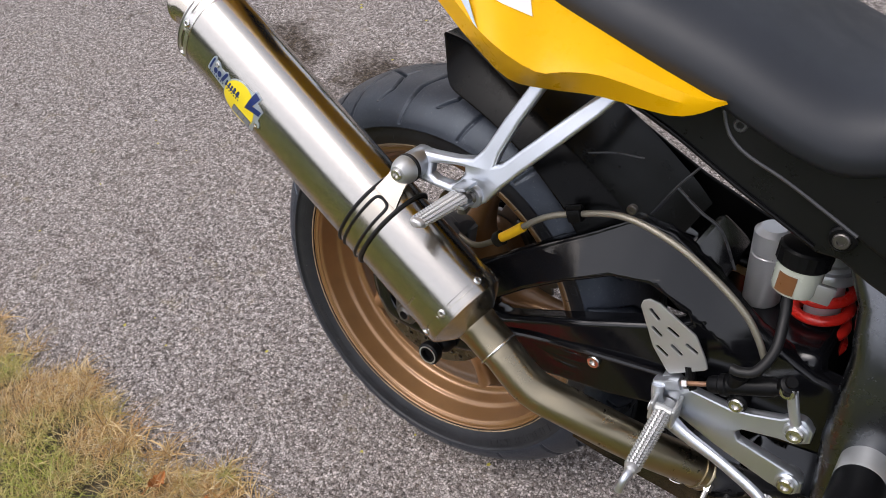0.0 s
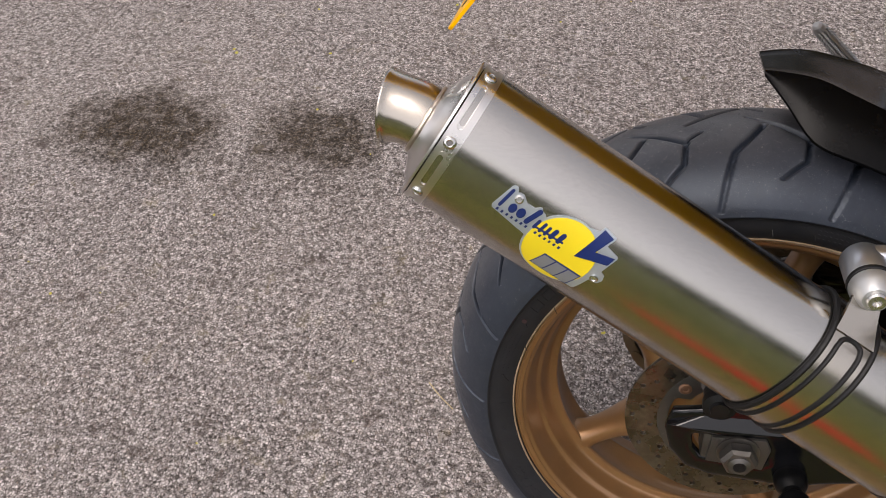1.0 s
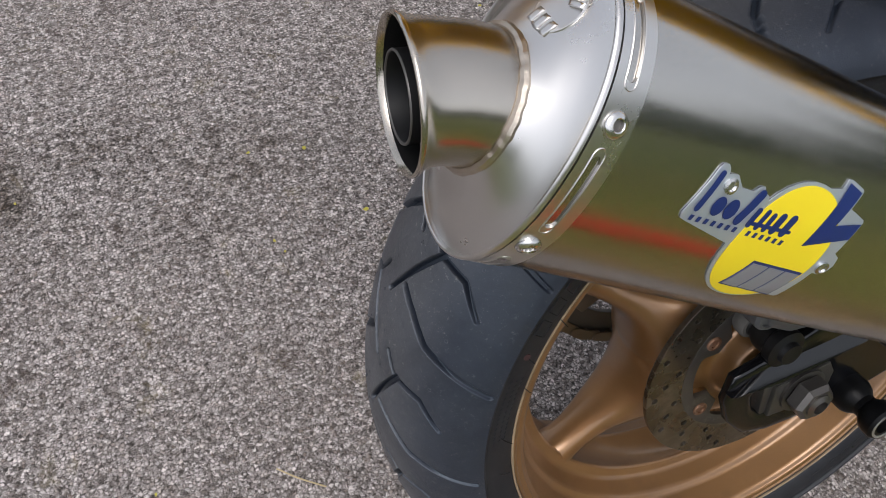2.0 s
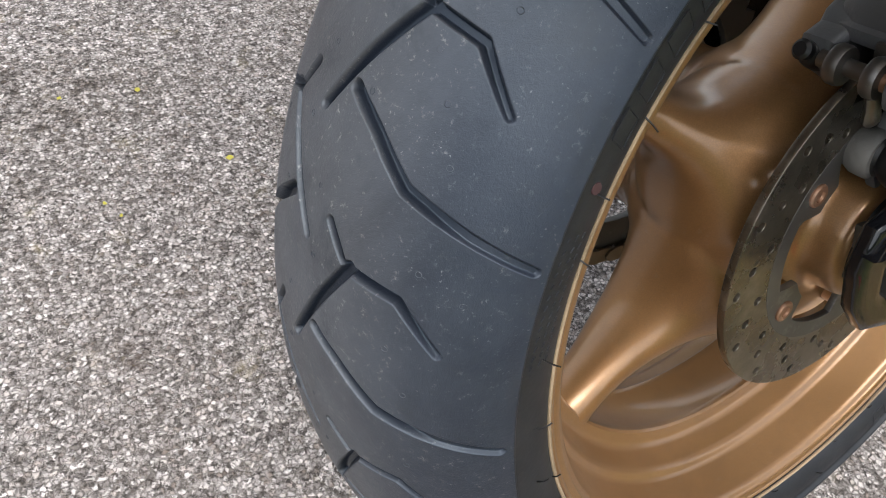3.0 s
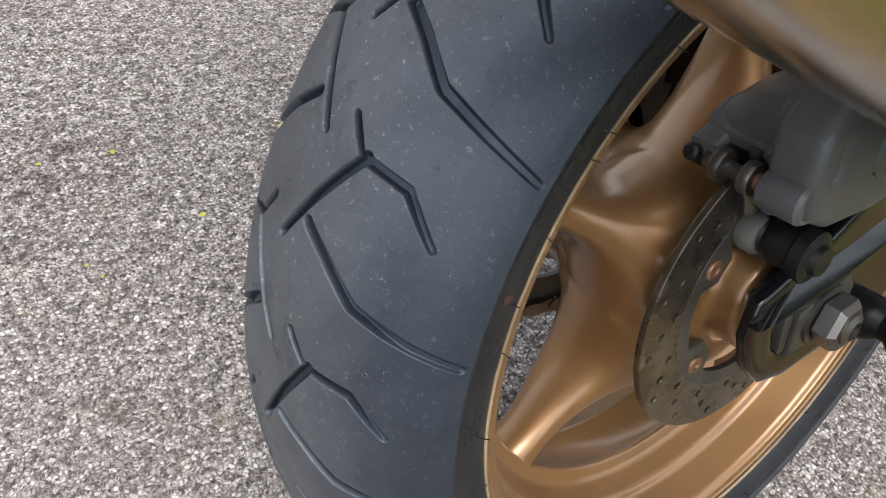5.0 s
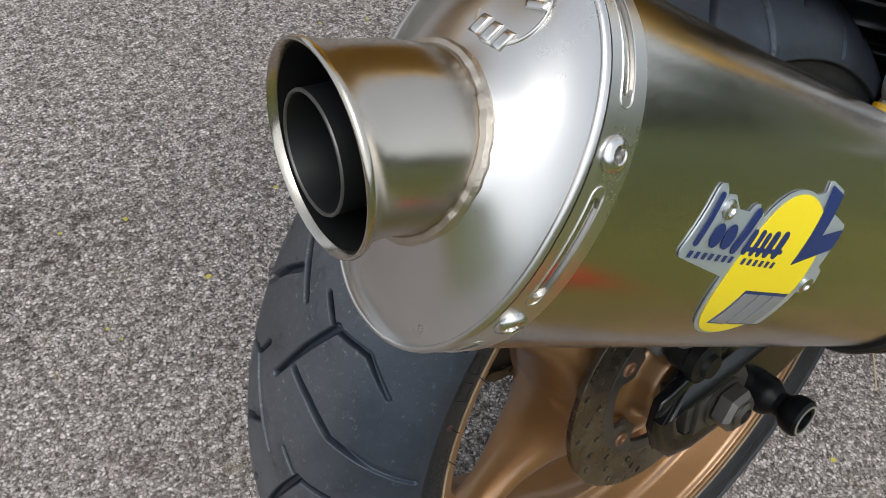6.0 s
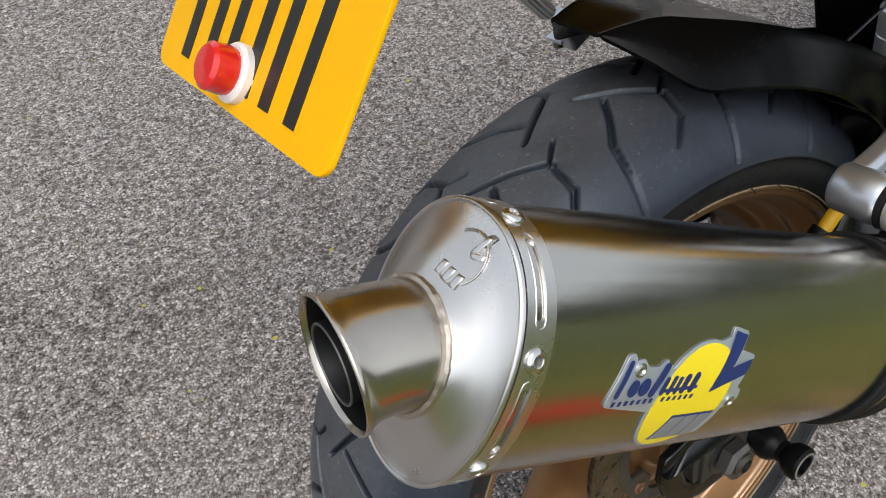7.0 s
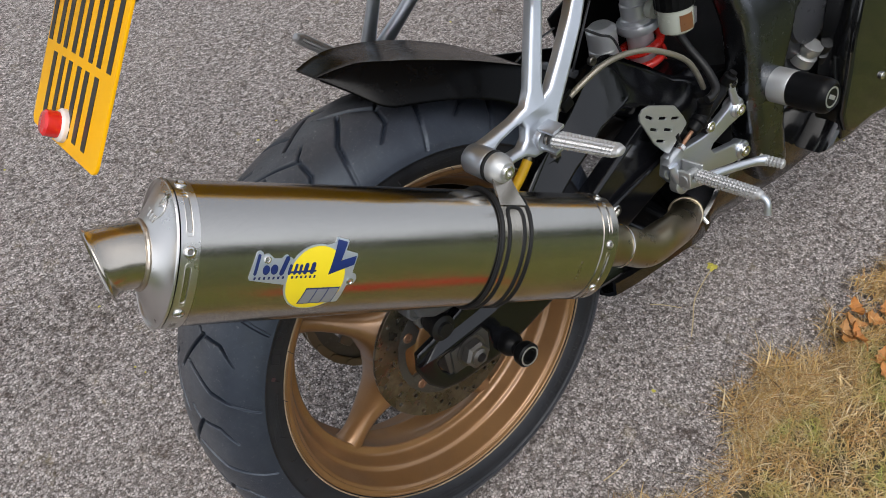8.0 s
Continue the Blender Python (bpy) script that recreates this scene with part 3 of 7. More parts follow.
def tyre():
    # the section as a smooth curve through its stations
    curve = [p for p in spline([(-TYRE[1][0], TYRE[1][1], 0)] + [(a, b, 0) for a, b in TYRE], 12) if p[0] >= 0]
    yy = np.array([p[0] for p in curve])
    rr = np.array([p[1] for p in curve])
    yy[0] = 0.0
    arc = np.concatenate([[0], np.cumsum(np.hypot(np.diff(yy), np.diff(rr)))])
    n_fine, n_mid, n_coarse = 215, 60, 36
    right = np.linspace(arc[-1], 0, n_fine, endpoint=False)
    left = np.concatenate([np.linspace(0, 0.035, n_mid, endpoint=False), np.linspace(0.035, arc[-1], n_coarse)])
    s = np.concatenate([-right, left])
    ang = np.concatenate([np.linspace(-22, 60, 1400, endpoint=False), np.linspace(60, 338, 800, endpoint=False)])
    y = np.sign(s) * np.interp(abs(s), arc, yy)
    r = np.interp(abs(s), arc, rr)
    # outward slope of the profile, to sink the grooves along
    dr = np.gradient(r, y)
    nl = np.sqrt(1 + dr * dr)
    ny, nr = -dr / nl, 1 / nl
    A, S = np.meshgrid(ang, s, indexing="ij")
    depth = np.zeros_like(A)
    scale = 0.300 * math.pi / 180
    for mirror, shift in ((1, 0.0), (-1, 10.0)):
        local = np.mod(A - shift, 20.0)
        side = S * mirror
        for pts, half in GROOVES:
            q = [(a, math.copysign(np.interp(abs(m) / 1000, yy, arc), m)) for a, m in pts]
            for wrap in (-20.0, 0.0, 20.0):
                best = np.full(A.shape, 1.0)
                total, run = sum(math.hypot((b[0] - a[0]) * scale, b[1] - a[1]) for a, b in zip(q, q[1:])), 0.0
                for (a0, s0), (a1, s1) in zip(q, q[1:]):
                    p0 = ((a0 + wrap) * scale, s0)
                    p1 = ((a1 + wrap) * scale, s1)
                    vx, vy = p1[0] - p0[0], p1[1] - p0[1]
                    t = np.clip(((local * scale - p0[0]) * vx + (side - p0[1]) * vy) / (vx * vx + vy * vy), 0, 1)
                    seg = math.hypot(vx, vy)
                    # each groove narrows to its far end
                    slim = 0.0011 * np.clip((run + t * seg) / total - 0.45, 0, 1)
                    best = np.minimum(best, np.hypot(local * scale - p0[0] - t * vx, side - p0[1] - t * vy) + slim)
                    run += seg
                inside = np.clip((half / 1000 + 0.0006 - best) / 0.0017, 0, 1)
                inside = inside * inside * (3 - 2 * inside)
                deep = 0.0056 * np.clip((0.0885 - abs(S)) / 0.03, 0.35, 1)
                depth = np.maximum(depth, inside * deep)
    # gently uneven wear
    Y = y[None, :] - ny[None, :] * depth
    R = r[None, :] - nr[None, :] * depth
    rows = []
    for y1, r1 in SIDE[::-1]:
        rows.append((np.full(len(ang), -y1), np.full(len(ang), r1)))
    for j in range(len(s)):
        rows.append((Y[:, j], R[:, j]))
    for y1, r1 in SIDE:
        rows.append((np.full(len(ang), y1), np.full(len(ang), r1)))
    c, d = np.cos(np.radians(ang)), np.sin(np.radians(ang))
    V = np.stack([np.stack([-R1 * c, Y1, R1 * d], 1) for Y1, R1 in rows], 0)
    n, m = V.shape[:2]
    i, j = np.meshgrid(np.arange(n - 1), np.arange(m), indexing="ij")
    k = (j + 1) % m
    F = np.stack([i * m + j, i * m + k, (i + 1) * m + k, (i + 1) * m + j], -1).reshape(-1, 4)
    me = bpy.data.meshes.new("tyre")
    me.from_pydata(V.reshape(-1, 3).tolist(), [], F.tolist())
    me.update()
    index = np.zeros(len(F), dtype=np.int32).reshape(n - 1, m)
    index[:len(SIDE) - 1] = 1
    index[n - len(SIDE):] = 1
    # groove depth goes with the mesh, to darken the rubber as if shaded
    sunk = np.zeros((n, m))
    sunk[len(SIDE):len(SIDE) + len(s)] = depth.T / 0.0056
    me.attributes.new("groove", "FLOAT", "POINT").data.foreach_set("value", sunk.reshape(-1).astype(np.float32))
    return me, index.reshape(-1)


RIM = [(-0.0735, 0.2315), (-0.0768, 0.2309), (-0.0783, 0.2301), (-0.0787, 0.2290), (-0.0784, 0.2280), (-0.0775, 0.2272), (-0.0773, 0.2258), (-0.0772, 0.2240), (-0.0766, 0.2229), (-0.0756, 0.2226), (-0.0748, 0.2218), (-0.0741, 0.2200), (-0.0728, 0.2188), (-0.0700, 0.2180), (-0.0600, 0.2150), (-0.0500, 0.2118), (-0.0476, 0.2108), (-0.0463, 0.2094), (-0.0455, 0.2070), (-0.0440, 0.2056), (-0.0400, 0.2043), (-0.0300, 0.2004), (-0.0262, 0.1985), (-0.0249, 0.1966), (-0.0244, 0.1925), (-0.0236, 0.1900), (-0.0219, 0.1888), (-0.0196, 0.1887), (-0.0170, 0.1896), (-0.0080, 0.1930)]


def cast(bm, voxel, rounds):
    """Fuses overlapping solids into one casting with soft fillets."""
    bmesh.ops.recalc_face_normals(bm, faces=bm.faces)
    me = bpy.data.meshes.new("rough")
    bm.to_mesh(me)
    bm.free()
    ob = bpy.data.objects.new("rough", me)
    scene.collection.objects.link(ob)
    fuse = ob.modifiers.new("fuse", "REMESH")
    fuse.mode, fuse.voxel_size, fuse.use_smooth_shade = "VOXEL", voxel, True
    soft = ob.modifiers.new("soft", "SMOOTH")
    soft.factor, soft.iterations = 0.5, rounds
    done = bpy.data.meshes.new_from_object(ob.evaluated_get(bpy.context.evaluated_depsgraph_get()))
    bpy.data.objects.remove(ob)
    bpy.data.meshes.remove(me)
    return done


def rear_wheel():
    prof = RIM + [(-y, r) for y, r in RIM[::-1]]
    outer = [(0.0690, 0.2300), (0.0650, 0.2190), (0.0, 0.2010), (-0.0650, 0.2190), (-0.0690, 0.2300)]
    bm = turned((0, 0, 0), (0, 1, 0), [(r, y) for y, r in prof + outer], 192, loop=True)
    wheel = part("rear_wheel", bm, BRONZE, bike, "bronze painted cast alloy wheel with a dusty rim", angle=32)
    bm = turned((0, 0, 0), (0, 1, 0), ((0.018, -0.094), (0.038, -0.094), (0.0405, -0.091), (0.0415, -0.074), (0.0450, -0.069), (0.0620, -0.0665), (0.0740, -0.0635), (0.0800, -0.058), (0.0835, -0.050), (0.0852, -0.040), (0.0860, -0.028), (0.0865, 0.006), (0.080, 0.026), (0.064, 0.046), (0.056, 0.078), (0.018, 0.078)), 80)
    # five spokes that flow out of the hub, waist in and flare at the rim
    # radius, half width, front and back face
    waist = ((0.062, 0.052, -0.064, 0.028), (0.076, 0.052, -0.0635, 0.028), (0.085, 0.0415, -0.0600, 0.027), (0.093, 0.0325, -0.0545, 0.026), (0.102, 0.0248, -0.0475, 0.025), (0.114, 0.0190, -0.0405, 0.023), (0.128, 0.0157, -0.0345, 0.0205), (0.144, 0.0140, -0.0290, 0.0175), (0.160, 0.0134, -0.0258, 0.0145), (0.175, 0.0138, -0.0245, 0.0130), (0.184, 0.0152, -0.0245, 0.0135), (0.190, 0.0172, -0.0245, 0.0145), (0.1945, 0.0205, -0.0248, 0.0160), (0.1985, 0.0250, -0.0255, 0.0180))
    for n in range(5):
        q = radians(180 + 38.0 - 72 * n)
        along, across = Vector((math.cos(q), 0, math.sin(q))), Vector((-math.sin(q), 0, math.cos(q)))
        lanes = []
        for r, w, front, rear in waist:
            mid, d = (front + rear) / 2, (rear - front) / 2
            lanes.append([(along * (r - 0.05 * (w * math.cos(a)) ** 2 / 0.05) + across * w * math.copysign(abs(math.cos(a)) ** 0.8, math.cos(a)) + Vector((0, mid + d * math.copysign(abs(math.sin(a)) ** 0.9, math.sin(a)), 0))) for a in (2 * math.pi * i / 36 for i in range(36))])
        cols = [spline(list(l), 3) for l in zip(*lanes)]
        skin(bm, [list(r) for r in zip(*cols)])
    part("spokes", cast(bm, 0.0027, 12), BRONZE, wheel, angle=80)
    me, index = tyre()
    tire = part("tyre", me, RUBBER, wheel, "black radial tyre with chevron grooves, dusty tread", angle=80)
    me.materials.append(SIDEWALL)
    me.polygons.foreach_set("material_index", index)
    part("bead_dust", turned((0, 0, 0), (0, 1, 0), [(0.2320 + 0.0011 * math.cos(q), -0.0797 + 0.0013 * math.sin(q)) for q in (2 * math.pi * i / 8 for i in range(8))], 192, loop=True), BEADDUST, wheel, "tan road dust in the rim seam")
    # moulding hairs at the bead
    bm = bmesh.new()
    rng = random.Random(3)
    for n in range(44):
        deg = n * 360 / 44 + rng.uniform(-3, 3)
        r = rng.choice((0.2335, 0.2345, 0.246))
        y = -0.0800 if r < 0.24 else -0.0858
        a = polar(deg, r, y)
        b = a + Vector((0, -0.004, 0)) + polar(deg, 1) * rng.uniform(-0.008, -0.002) + polar(deg + 90, 1) * rng.uniform(-0.004, 0.004)
        tube(bm, (a, (a + b) / 2 + Vector((0, -0.001, 0)), b), 0.0004, 5, 2)
    tagged(part("moulding_hair", bm, BLACKRUBBER, wheel), kind="stuff")
    # moulded relief on the sidewall: outlined plain blocks and rows of short bars
    bm = bmesh.new()
    line = lambda d0, r0, d1, r1, w: tube(bm, [polar(d0 + (d1 - d0) * f / 3, r0 + (r1 - r0) * f / 3, -float(np.interp(r0 + (r1 - r0) * f / 3, (0.2358, 0.2400, 0.2460, 0.2520, 0.2570), (0.0818, 0.0839, 0.0858, 0.0866, 0.0864))) - 0.0001) for f in range(4)], w, 5, 0, up=(0, 1, 0))
    for start, count, step in ((64, 8, 4.4), (244, 8, 4.4), (334, 6, 4.4), (154, 6, 4.4)):
        for n in range(count):
            deg = start - n * step
            line(deg, 0.2432, deg - 2.9, 0.2432, 0.00045)
            line(deg + 0.5, 0.2535, deg - 2.4, 0.2535, 0.0005)
            line(deg, 0.2432, deg + 0.5, 0.2535, 0.00045)
            line(deg - 2.9, 0.2432, deg - 2.4, 0.2535, 0.00045)
    for start in (22, 112, 202, 292):
        for row in range(3):
            for n in range(13):
                deg = start - n * 1.15 - row * 0.2
                line(deg, 0.2425 + row * 0.0046, deg - 0.55, 0.2435 + row * 0.0046, 0.00045)
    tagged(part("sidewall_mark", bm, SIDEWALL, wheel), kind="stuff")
    dot = polar(26.4, 0.2490, -0.0863)
    part("paint_dot", lathe(bmesh.new(), dot, (0.05, -1, 0.05), ((0.0027, 0), (0.0025, 0.0005), (0.0, 0.0006)), 20), DOTRED, wheel, "faded red paint dot on the sidewall")
    # small round vent marks on the tread
    bm = bmesh.new()
    yy, rr = [p[0] for p in TYRE], [p[1] for p in TYRE]
    for n in range(36):
        for k, (deg, y) in enumerate(((11.5, -42), (16.0, -60), (4.5, -60), (18.6, -8), (6.9, -22), (3.0, 10), (14.5, -75), (8.5, -52))):
            sgn = 1 if n % 2 == 0 else -1
            a0 = (n // 2) * 20 + deg + (0 if sgn > 0 else 10)
            y0 = sgn * y / 1000
            if a0 > 130 and a0 < 330:
                continue
            pts = []
            for i in range(13):
                q = 2 * math.pi * i / 12
                yv = y0 + 0.0012 * math.sin(q)
                pts.append(polar(a0 + math.degrees(0.0012 * math.cos(q) / 0.3), float(np.interp(abs(yv), yy, rr)) + 0.0001, yv))
            tube(bm, pts, 0.00022, 4, 0)
    tagged(part("vent_mark", bm, GROOVE, wheel), kind="stuff")
    # brake disc: ventilated steel ring with rows of drilled holes, floating on five screws
    holes = []
    for n in range(15):
        for k, rad in enumerate((0.084, 0.0935, 0.1025)):
            a = radians(n * 24 + k * 7.5)
            holes.append(ring(rad * math.cos(a), rad * math.sin(a), 0.0034, 12))
    disc = part("brake_disc", sheet([ring(0, 0, 0.110, 96), ring(0, 0, 0.0765, 72)] + holes, upright(-0.0752), 0.005, 0.0005), DISC, wheel, "drilled steel brake disc with brown worn face", angle=40)
    inner = [[(0.0765 * math.cos(q), 0.0765 * math.sin(q)) for q in (2 * math.pi * i / 72 for i in range(72))]]
    star = []
    for i in range(120):
        q = 2 * math.pi * i / 120
        f = math.cos(5 * (q - radians(180 - 38.5)))
        rr_ = 0.066 - 0.014 * max(0.0, min(1.0, f * 2.2 - 0.5))
        star.append((rr_ * math.cos(q), rr_ * math.sin(q)))
    part("disc_carrier", sheet(inner + [star], upright(-0.0757), 0.0044, 0.0004), CARRIER, wheel, angle=40)
    for n in range(5):
        deg = 38.5 + 72 * n - 1.5
        p = polar(deg, 0.0660, -0.0780)
        part("disc_screw", turned(p, (0, -1, 0), ((0.0068, -0.003), (0.0068, 0.0010), (0.0058, 0.0019), (0.0035, 0.0019), (0.003, 0.0006), (0, 0.0006)), 18), COPPER, wheel)
        part("disc_boss", turned(polar(deg, 0.062, -0.053), (0, -1, 0), ((0.013, 0), (0.011, 0.020), (0.0, 0.020)), 18), BRONZE, wheel)
    part("wheel_seal", turned((0, -0.0925, 0), (0, -1, 0), ((0.034, 0), (0.034, 0.006), (0.031, 0.010), (0.028, 0.012), (0.0, 0.012)), 36), BLACKRUBBER, wheel)
    # sprocket and carrier on the far side
    teeth = []
    for i in range(43 * 4):
        q = 2 * math.pi * i / (43 * 4)
        teeth.append(((0.1190, 0.1150, 0.1100, 0.1150)[i % 4] * math.cos(q), (0.1190, 0.1150, 0.1100, 0.1150)[i % 4] * math.sin(q)))
    part("sprocket", sheet([teeth, ring(0, 0, 0.088, 48)], upright(0.098), 0.006, 0.0006), CARRIER, wheel, "worn alloy rear sprocket")
    part("sprocket_spider", sheet([[(rr_ * math.cos(q), rr_ * math.sin(q)) for q, rr_ in ((2 * math.pi * i / 60, 0.092 if i % 12 in (0, 1, 11) else 0.066) for i in range(60))], ring(0, 0, 0.040, 30)], upright(0.0955), 0.009, 0.001), DARKSTEEL, wheel)
    part("sprocket_carrier", turned((0, 0.05, 0), (0, 1, 0), ((0.058, 0), (0.060, 0.012), (0.060, 0.038), (0.03, 0.042), (0.0, 0.042)), 40), BRONZE, wheel)
    return wheel


rear_wheel()


def chain():
    """Drive chain round the rear sprocket and forward along both runs."""
    path = []
    R0, R1, xf, zf = 0.1150, 0.040, 0.565, 0.075
    n_arc = 44
    for i in range(n_arc):
        q = radians(82 - i * 172 / (n_arc - 1))
        path.append(Vector((-R0 * math.cos(q), 0.098, R0 * math.sin(q))))
    lo, hi = path[-1], path[0]
    low_end, hi_end = Vector((xf, 0.098, zf - R1)), Vector((xf, 0.098, zf + R1))
    step = 0.0079
    n = int((low_end - lo).length / step)
    path += [lo.lerp(low_end, (i + 1) / n) for i in range(n)]
    n2 = int((hi_end - hi).length / step)
    path = [hi.lerp(hi_end, (i + 1) / n2) for i in range(n2)][::-1] + path
    # resample at the pitch
    pts, carry = [path[0]], 0.0
    for a, b in zip(path, path[1:]):
        while (b - pts[-1]).length >= 0.0159 and (b - pts[-1]).length > (a - pts[-1]).length:
            d = (b - pts[-1]).normalized()
            pts.append(pts[-1] + d * 0.0159)
    bm = bmesh.new()
    for i, (a, b) in enumerate(zip(pts, pts[1:])):
        mid, d = (a + b) / 2, (b - a).normalized()
        off = 0.0082 if i % 2 else 0.0062
        up = d.cross(Vector((0, 1, 0)))
        for s in (-1, 1):
            outline = []
            for k in range(12):
                q = 2 * math.pi * k / 12
                waist = 0.0072 * (0.82 + 0.18 * abs(math.cos(q)))
                outline.append(d * (0.0148 * math.cos(q)) + up * waist * math.sin(q))
            skin(bm, [[mid + Vector((0, s * off, 0)) + p for p in outline], [mid + Vector((0, s * (off + 0.0017), 0)) + p for p in outline]])
        lathe(bm, a - Vector((0, 0.010, 0)), (0, 1, 0), ((0.003, 0), (0.003, 0.0045), (0.005, 0.0046), (0.005, 0.0154), (0.003, 0.0155), (0.003, 0.020)), 10)
    part("drive_chain", bm, CHAINSTEEL, bike, "brown oiled steel drive chain")


chain()


# -- swingarm --
ARM = [(-0.060, 0.040), (-0.064, 0.022), (-0.057, -0.002), (-0.042, -0.021), (-0.02, -0.029), (0.06, -0.031), (0.15, -0.008), (0.236, 0.008), (0.30, 0.010), (0.36, 0.020), (0.46, 0.030), (0.56, 0.032), (0.60, 0.05), (0.60, 0.095), (0.56, 0.112), (0.51, 0.122), (0.44, 0.156), (0.388, 0.198), (0.331, 0.238), (0.291, 0.245), (0.248, 0.214), (0.178, 0.166), (0.112, 0.118), (0.05, 0.078), (0.0, 0.058), (-0.035, 0.046)]
ARM_HOLE = [(0.115, 0.074), (0.167, 0.116), (0.219, 0.151), (0.274, 0.180), (0.3225, 0.186), (0.372, 0.164), (0.382, 0.146), (0.36, 0.131), (0.249, 0.092), (0.147, 0.050), (0.122, 0.052)]
AXLE_SLOT = [(-0.046, 0.026), (-0.052, 0.018), (-0.048, -0.004), (-0.036, -0.018), (0.028, -0.021), (0.040, -0.012), (0.040, 0.012), (0.030, 0.028)]


ARM_FAR = [(x, min(z, 0.125 - 0.05 * abs(x - 0.35))) for x, z in ARM]
BRACE_X = [-0.035, 0.0, 0.05, 0.112, 0.178, 0.248, 0.291, 0.331, 0.388, 0.44, 0.51]
BRACE_TOP = [0.046, 0.058, 0.078, 0.118, 0.166, 0.214, 0.245, 0.238, 0.198, 0.156, 0.122]
BRACE_LOW = [0.026, 0.036, 0.052, 0.076, 0.124, 0.167, 0.183, 0.184, 0.150, 0.118, 0.095]


def arm_side(y, thick, outline):
    """One side of the arm; it draws in towards the pivot."""
    me = sheet(outline, upright(y), thick, 0.0075, res=4, rounds=4)
    bm = bmesh.new()
    bm.from_mesh(me)
    bmesh.ops.triangulate(bm, faces=bm.faces)
    for _ in range(4):
        long = [e for e in bm.edges if e.calc_length() > 0.014]
        if long:
            bmesh.ops.subdivide_edges(bm, edges=long, cuts=1)
            bmesh.ops.triangulate(bm, faces=bm.faces)
    for v in bm.verts:
        x, z = v.co.x, v.co.z
        # a thin plate round the axle, drawn to the outer face
        if x < 0.10:
            face = y + math.copysign(thick / 2, y)
            v.co.y = face + (v.co.y - face) * (1 - 0.64 * min(1.0, (0.10 - x) / 0.05))
        up = float(np.interp(x, BRACE_X, BRACE_TOP))
        low = float(np.interp(x, BRACE_X, BRACE_LOW))
        # the outer face of the upper brace leans back towards its top
        if 0.10 < x < 0.47 and (v.co.y - y) * y > 0:
            v.co.y -= math.copysign(0.020 * max(0.0, min(1.0, (z - low) / max(0.01, up - low))) * min(1.0, (x - 0.10) / 0.10, (0.47 - x) / 0.08), y)
        v.co.y -= math.copysign(max(0.0, x - 0.24) * 0.13, y)
    return bm


arm_r = part("swingarm", arm_side(-0.1060, 0.030, [ARM, ARM_HOLE, AXLE_SLOT]), ARMBLACK, bike, "gloss black braced aluminium swingarm", angle=50)
part("arm_far", arm_side(0.125, 0.030, [ARM_FAR, AXLE_SLOT]), ARMBLACK, arm_r, angle=50)
part("cross_member", block(bmesh.new(), (0.13, 0.165, 0.10), at(0.46, 0.004, 0.09, 0, -12, 0), 0.02, 4), ARMBLACK, arm_r)
part("cross_brace", block(bmesh.new(), (0.055, 0.155, 0.045), at(0.352, -0.012, 0.172, 0, 32, 0), 0.012, 3), ARMBLACK, arm_r)
# axle block, adjuster plate, nut
part("axle_block", block(bmesh.new(), (0.058, 0.030, 0.036), at(-0.004, -0.105, 0.004), 0.003), CARRIER, arm_r, "scuffed alloy axle block")
part("adjuster_plate", sheet([[(-0.024, 0.020), (-0.026, -0.012), (0.028, -0.015), (0.032, 0.012), (0.026, 0.024)]], upright(-0.1215), 0.005, 0.001), CARRIER, arm_r)
part("axle", turned((0.002, 0.14, 0.006), (0, -1, 0), ((0.0, 0), (0.011, 0), (0.011, 0.284), (0.0065, 0.286), (0.006, 0.274), (0.0, 0.274)), 24), DARKSTEEL, arm_r)
bm = turned((0.002, -0.1235, 0.006), (0, -1, 0), ((0.021, 0), (0.021, 0.003)), 32)
lathe(bm, (0.002, -0.1265, 0.006), (0, -1, 0), ((0.0155, 0), (0.0185, 0.002), (0.0185, 0.012), (0.015, 0.016), (0.011, 0.016), (0.011, 0.004)), 6)
part("axle_nut", bm, DARKSTEEL, arm_r, "dark scuffed hexagon axle nut", angle=25)
me = sheet([[(-0.060, 0.034), (-0.02, 0.030), (0.055, 0.040), (0.078, 0.060), (0.080, 0.088), (0.05, 0.080), (0.0, 0.058), (-0.035, 0.046)]], upright(-0.1210), 0.013, 0.003)
for v in me.vertices:
    v.co.y += 0.55 * max(0.0, v.co.z - 0.034 - 0.12 * max(0.0, v.co.x + 0.02)) * min(1.0, (v.co.x + 0.075) / 0.03)
part("arm_fin", me, ARMBLACK, arm_r)
# paddock stand bobbin
bm = turned((0.058, -0.1045, -0.0235), (0, -1, 0), ((0.0165, 0.0), (0.0165, 0.026), (0.0145, 0.031), (0.0105, 0.036), (0.0105, 0.041), (0.0155, 0.047), (0.0165, 0.052), (0.0165, 0.058), (0.0145, 0.060), (0.009, 0.060), (0.0085, 0.054), (0.0, 0.054)), 32)
part("stand_bobbin", bm, SATIN, arm_r, "black paddock stand bobbin")
part("ring_mark", turned((0.058, -0.1646, -0.0235), (0, -1, 0), ((0.0135, 0), (0.0135, 0.0006), (0.0115, 0.0006), (0.0115, 0)), 32, loop=True), ALLOY_GREY, arm_r)
socket_bolt(arm_r, (0.2764, -0.1190, 0.0500), (0, -1, 0), 0.0085, 0.005)
# chain guard flange seen along the lower beam
part("lower_rail", pipe([(0.12, -0.1225, 0.028), (0.20, -0.1235, 0.052), (0.30, -0.118, 0.066), (0.42, -0.102, 0.072)], 0.004, 8), ARMBLACK, arm_r)


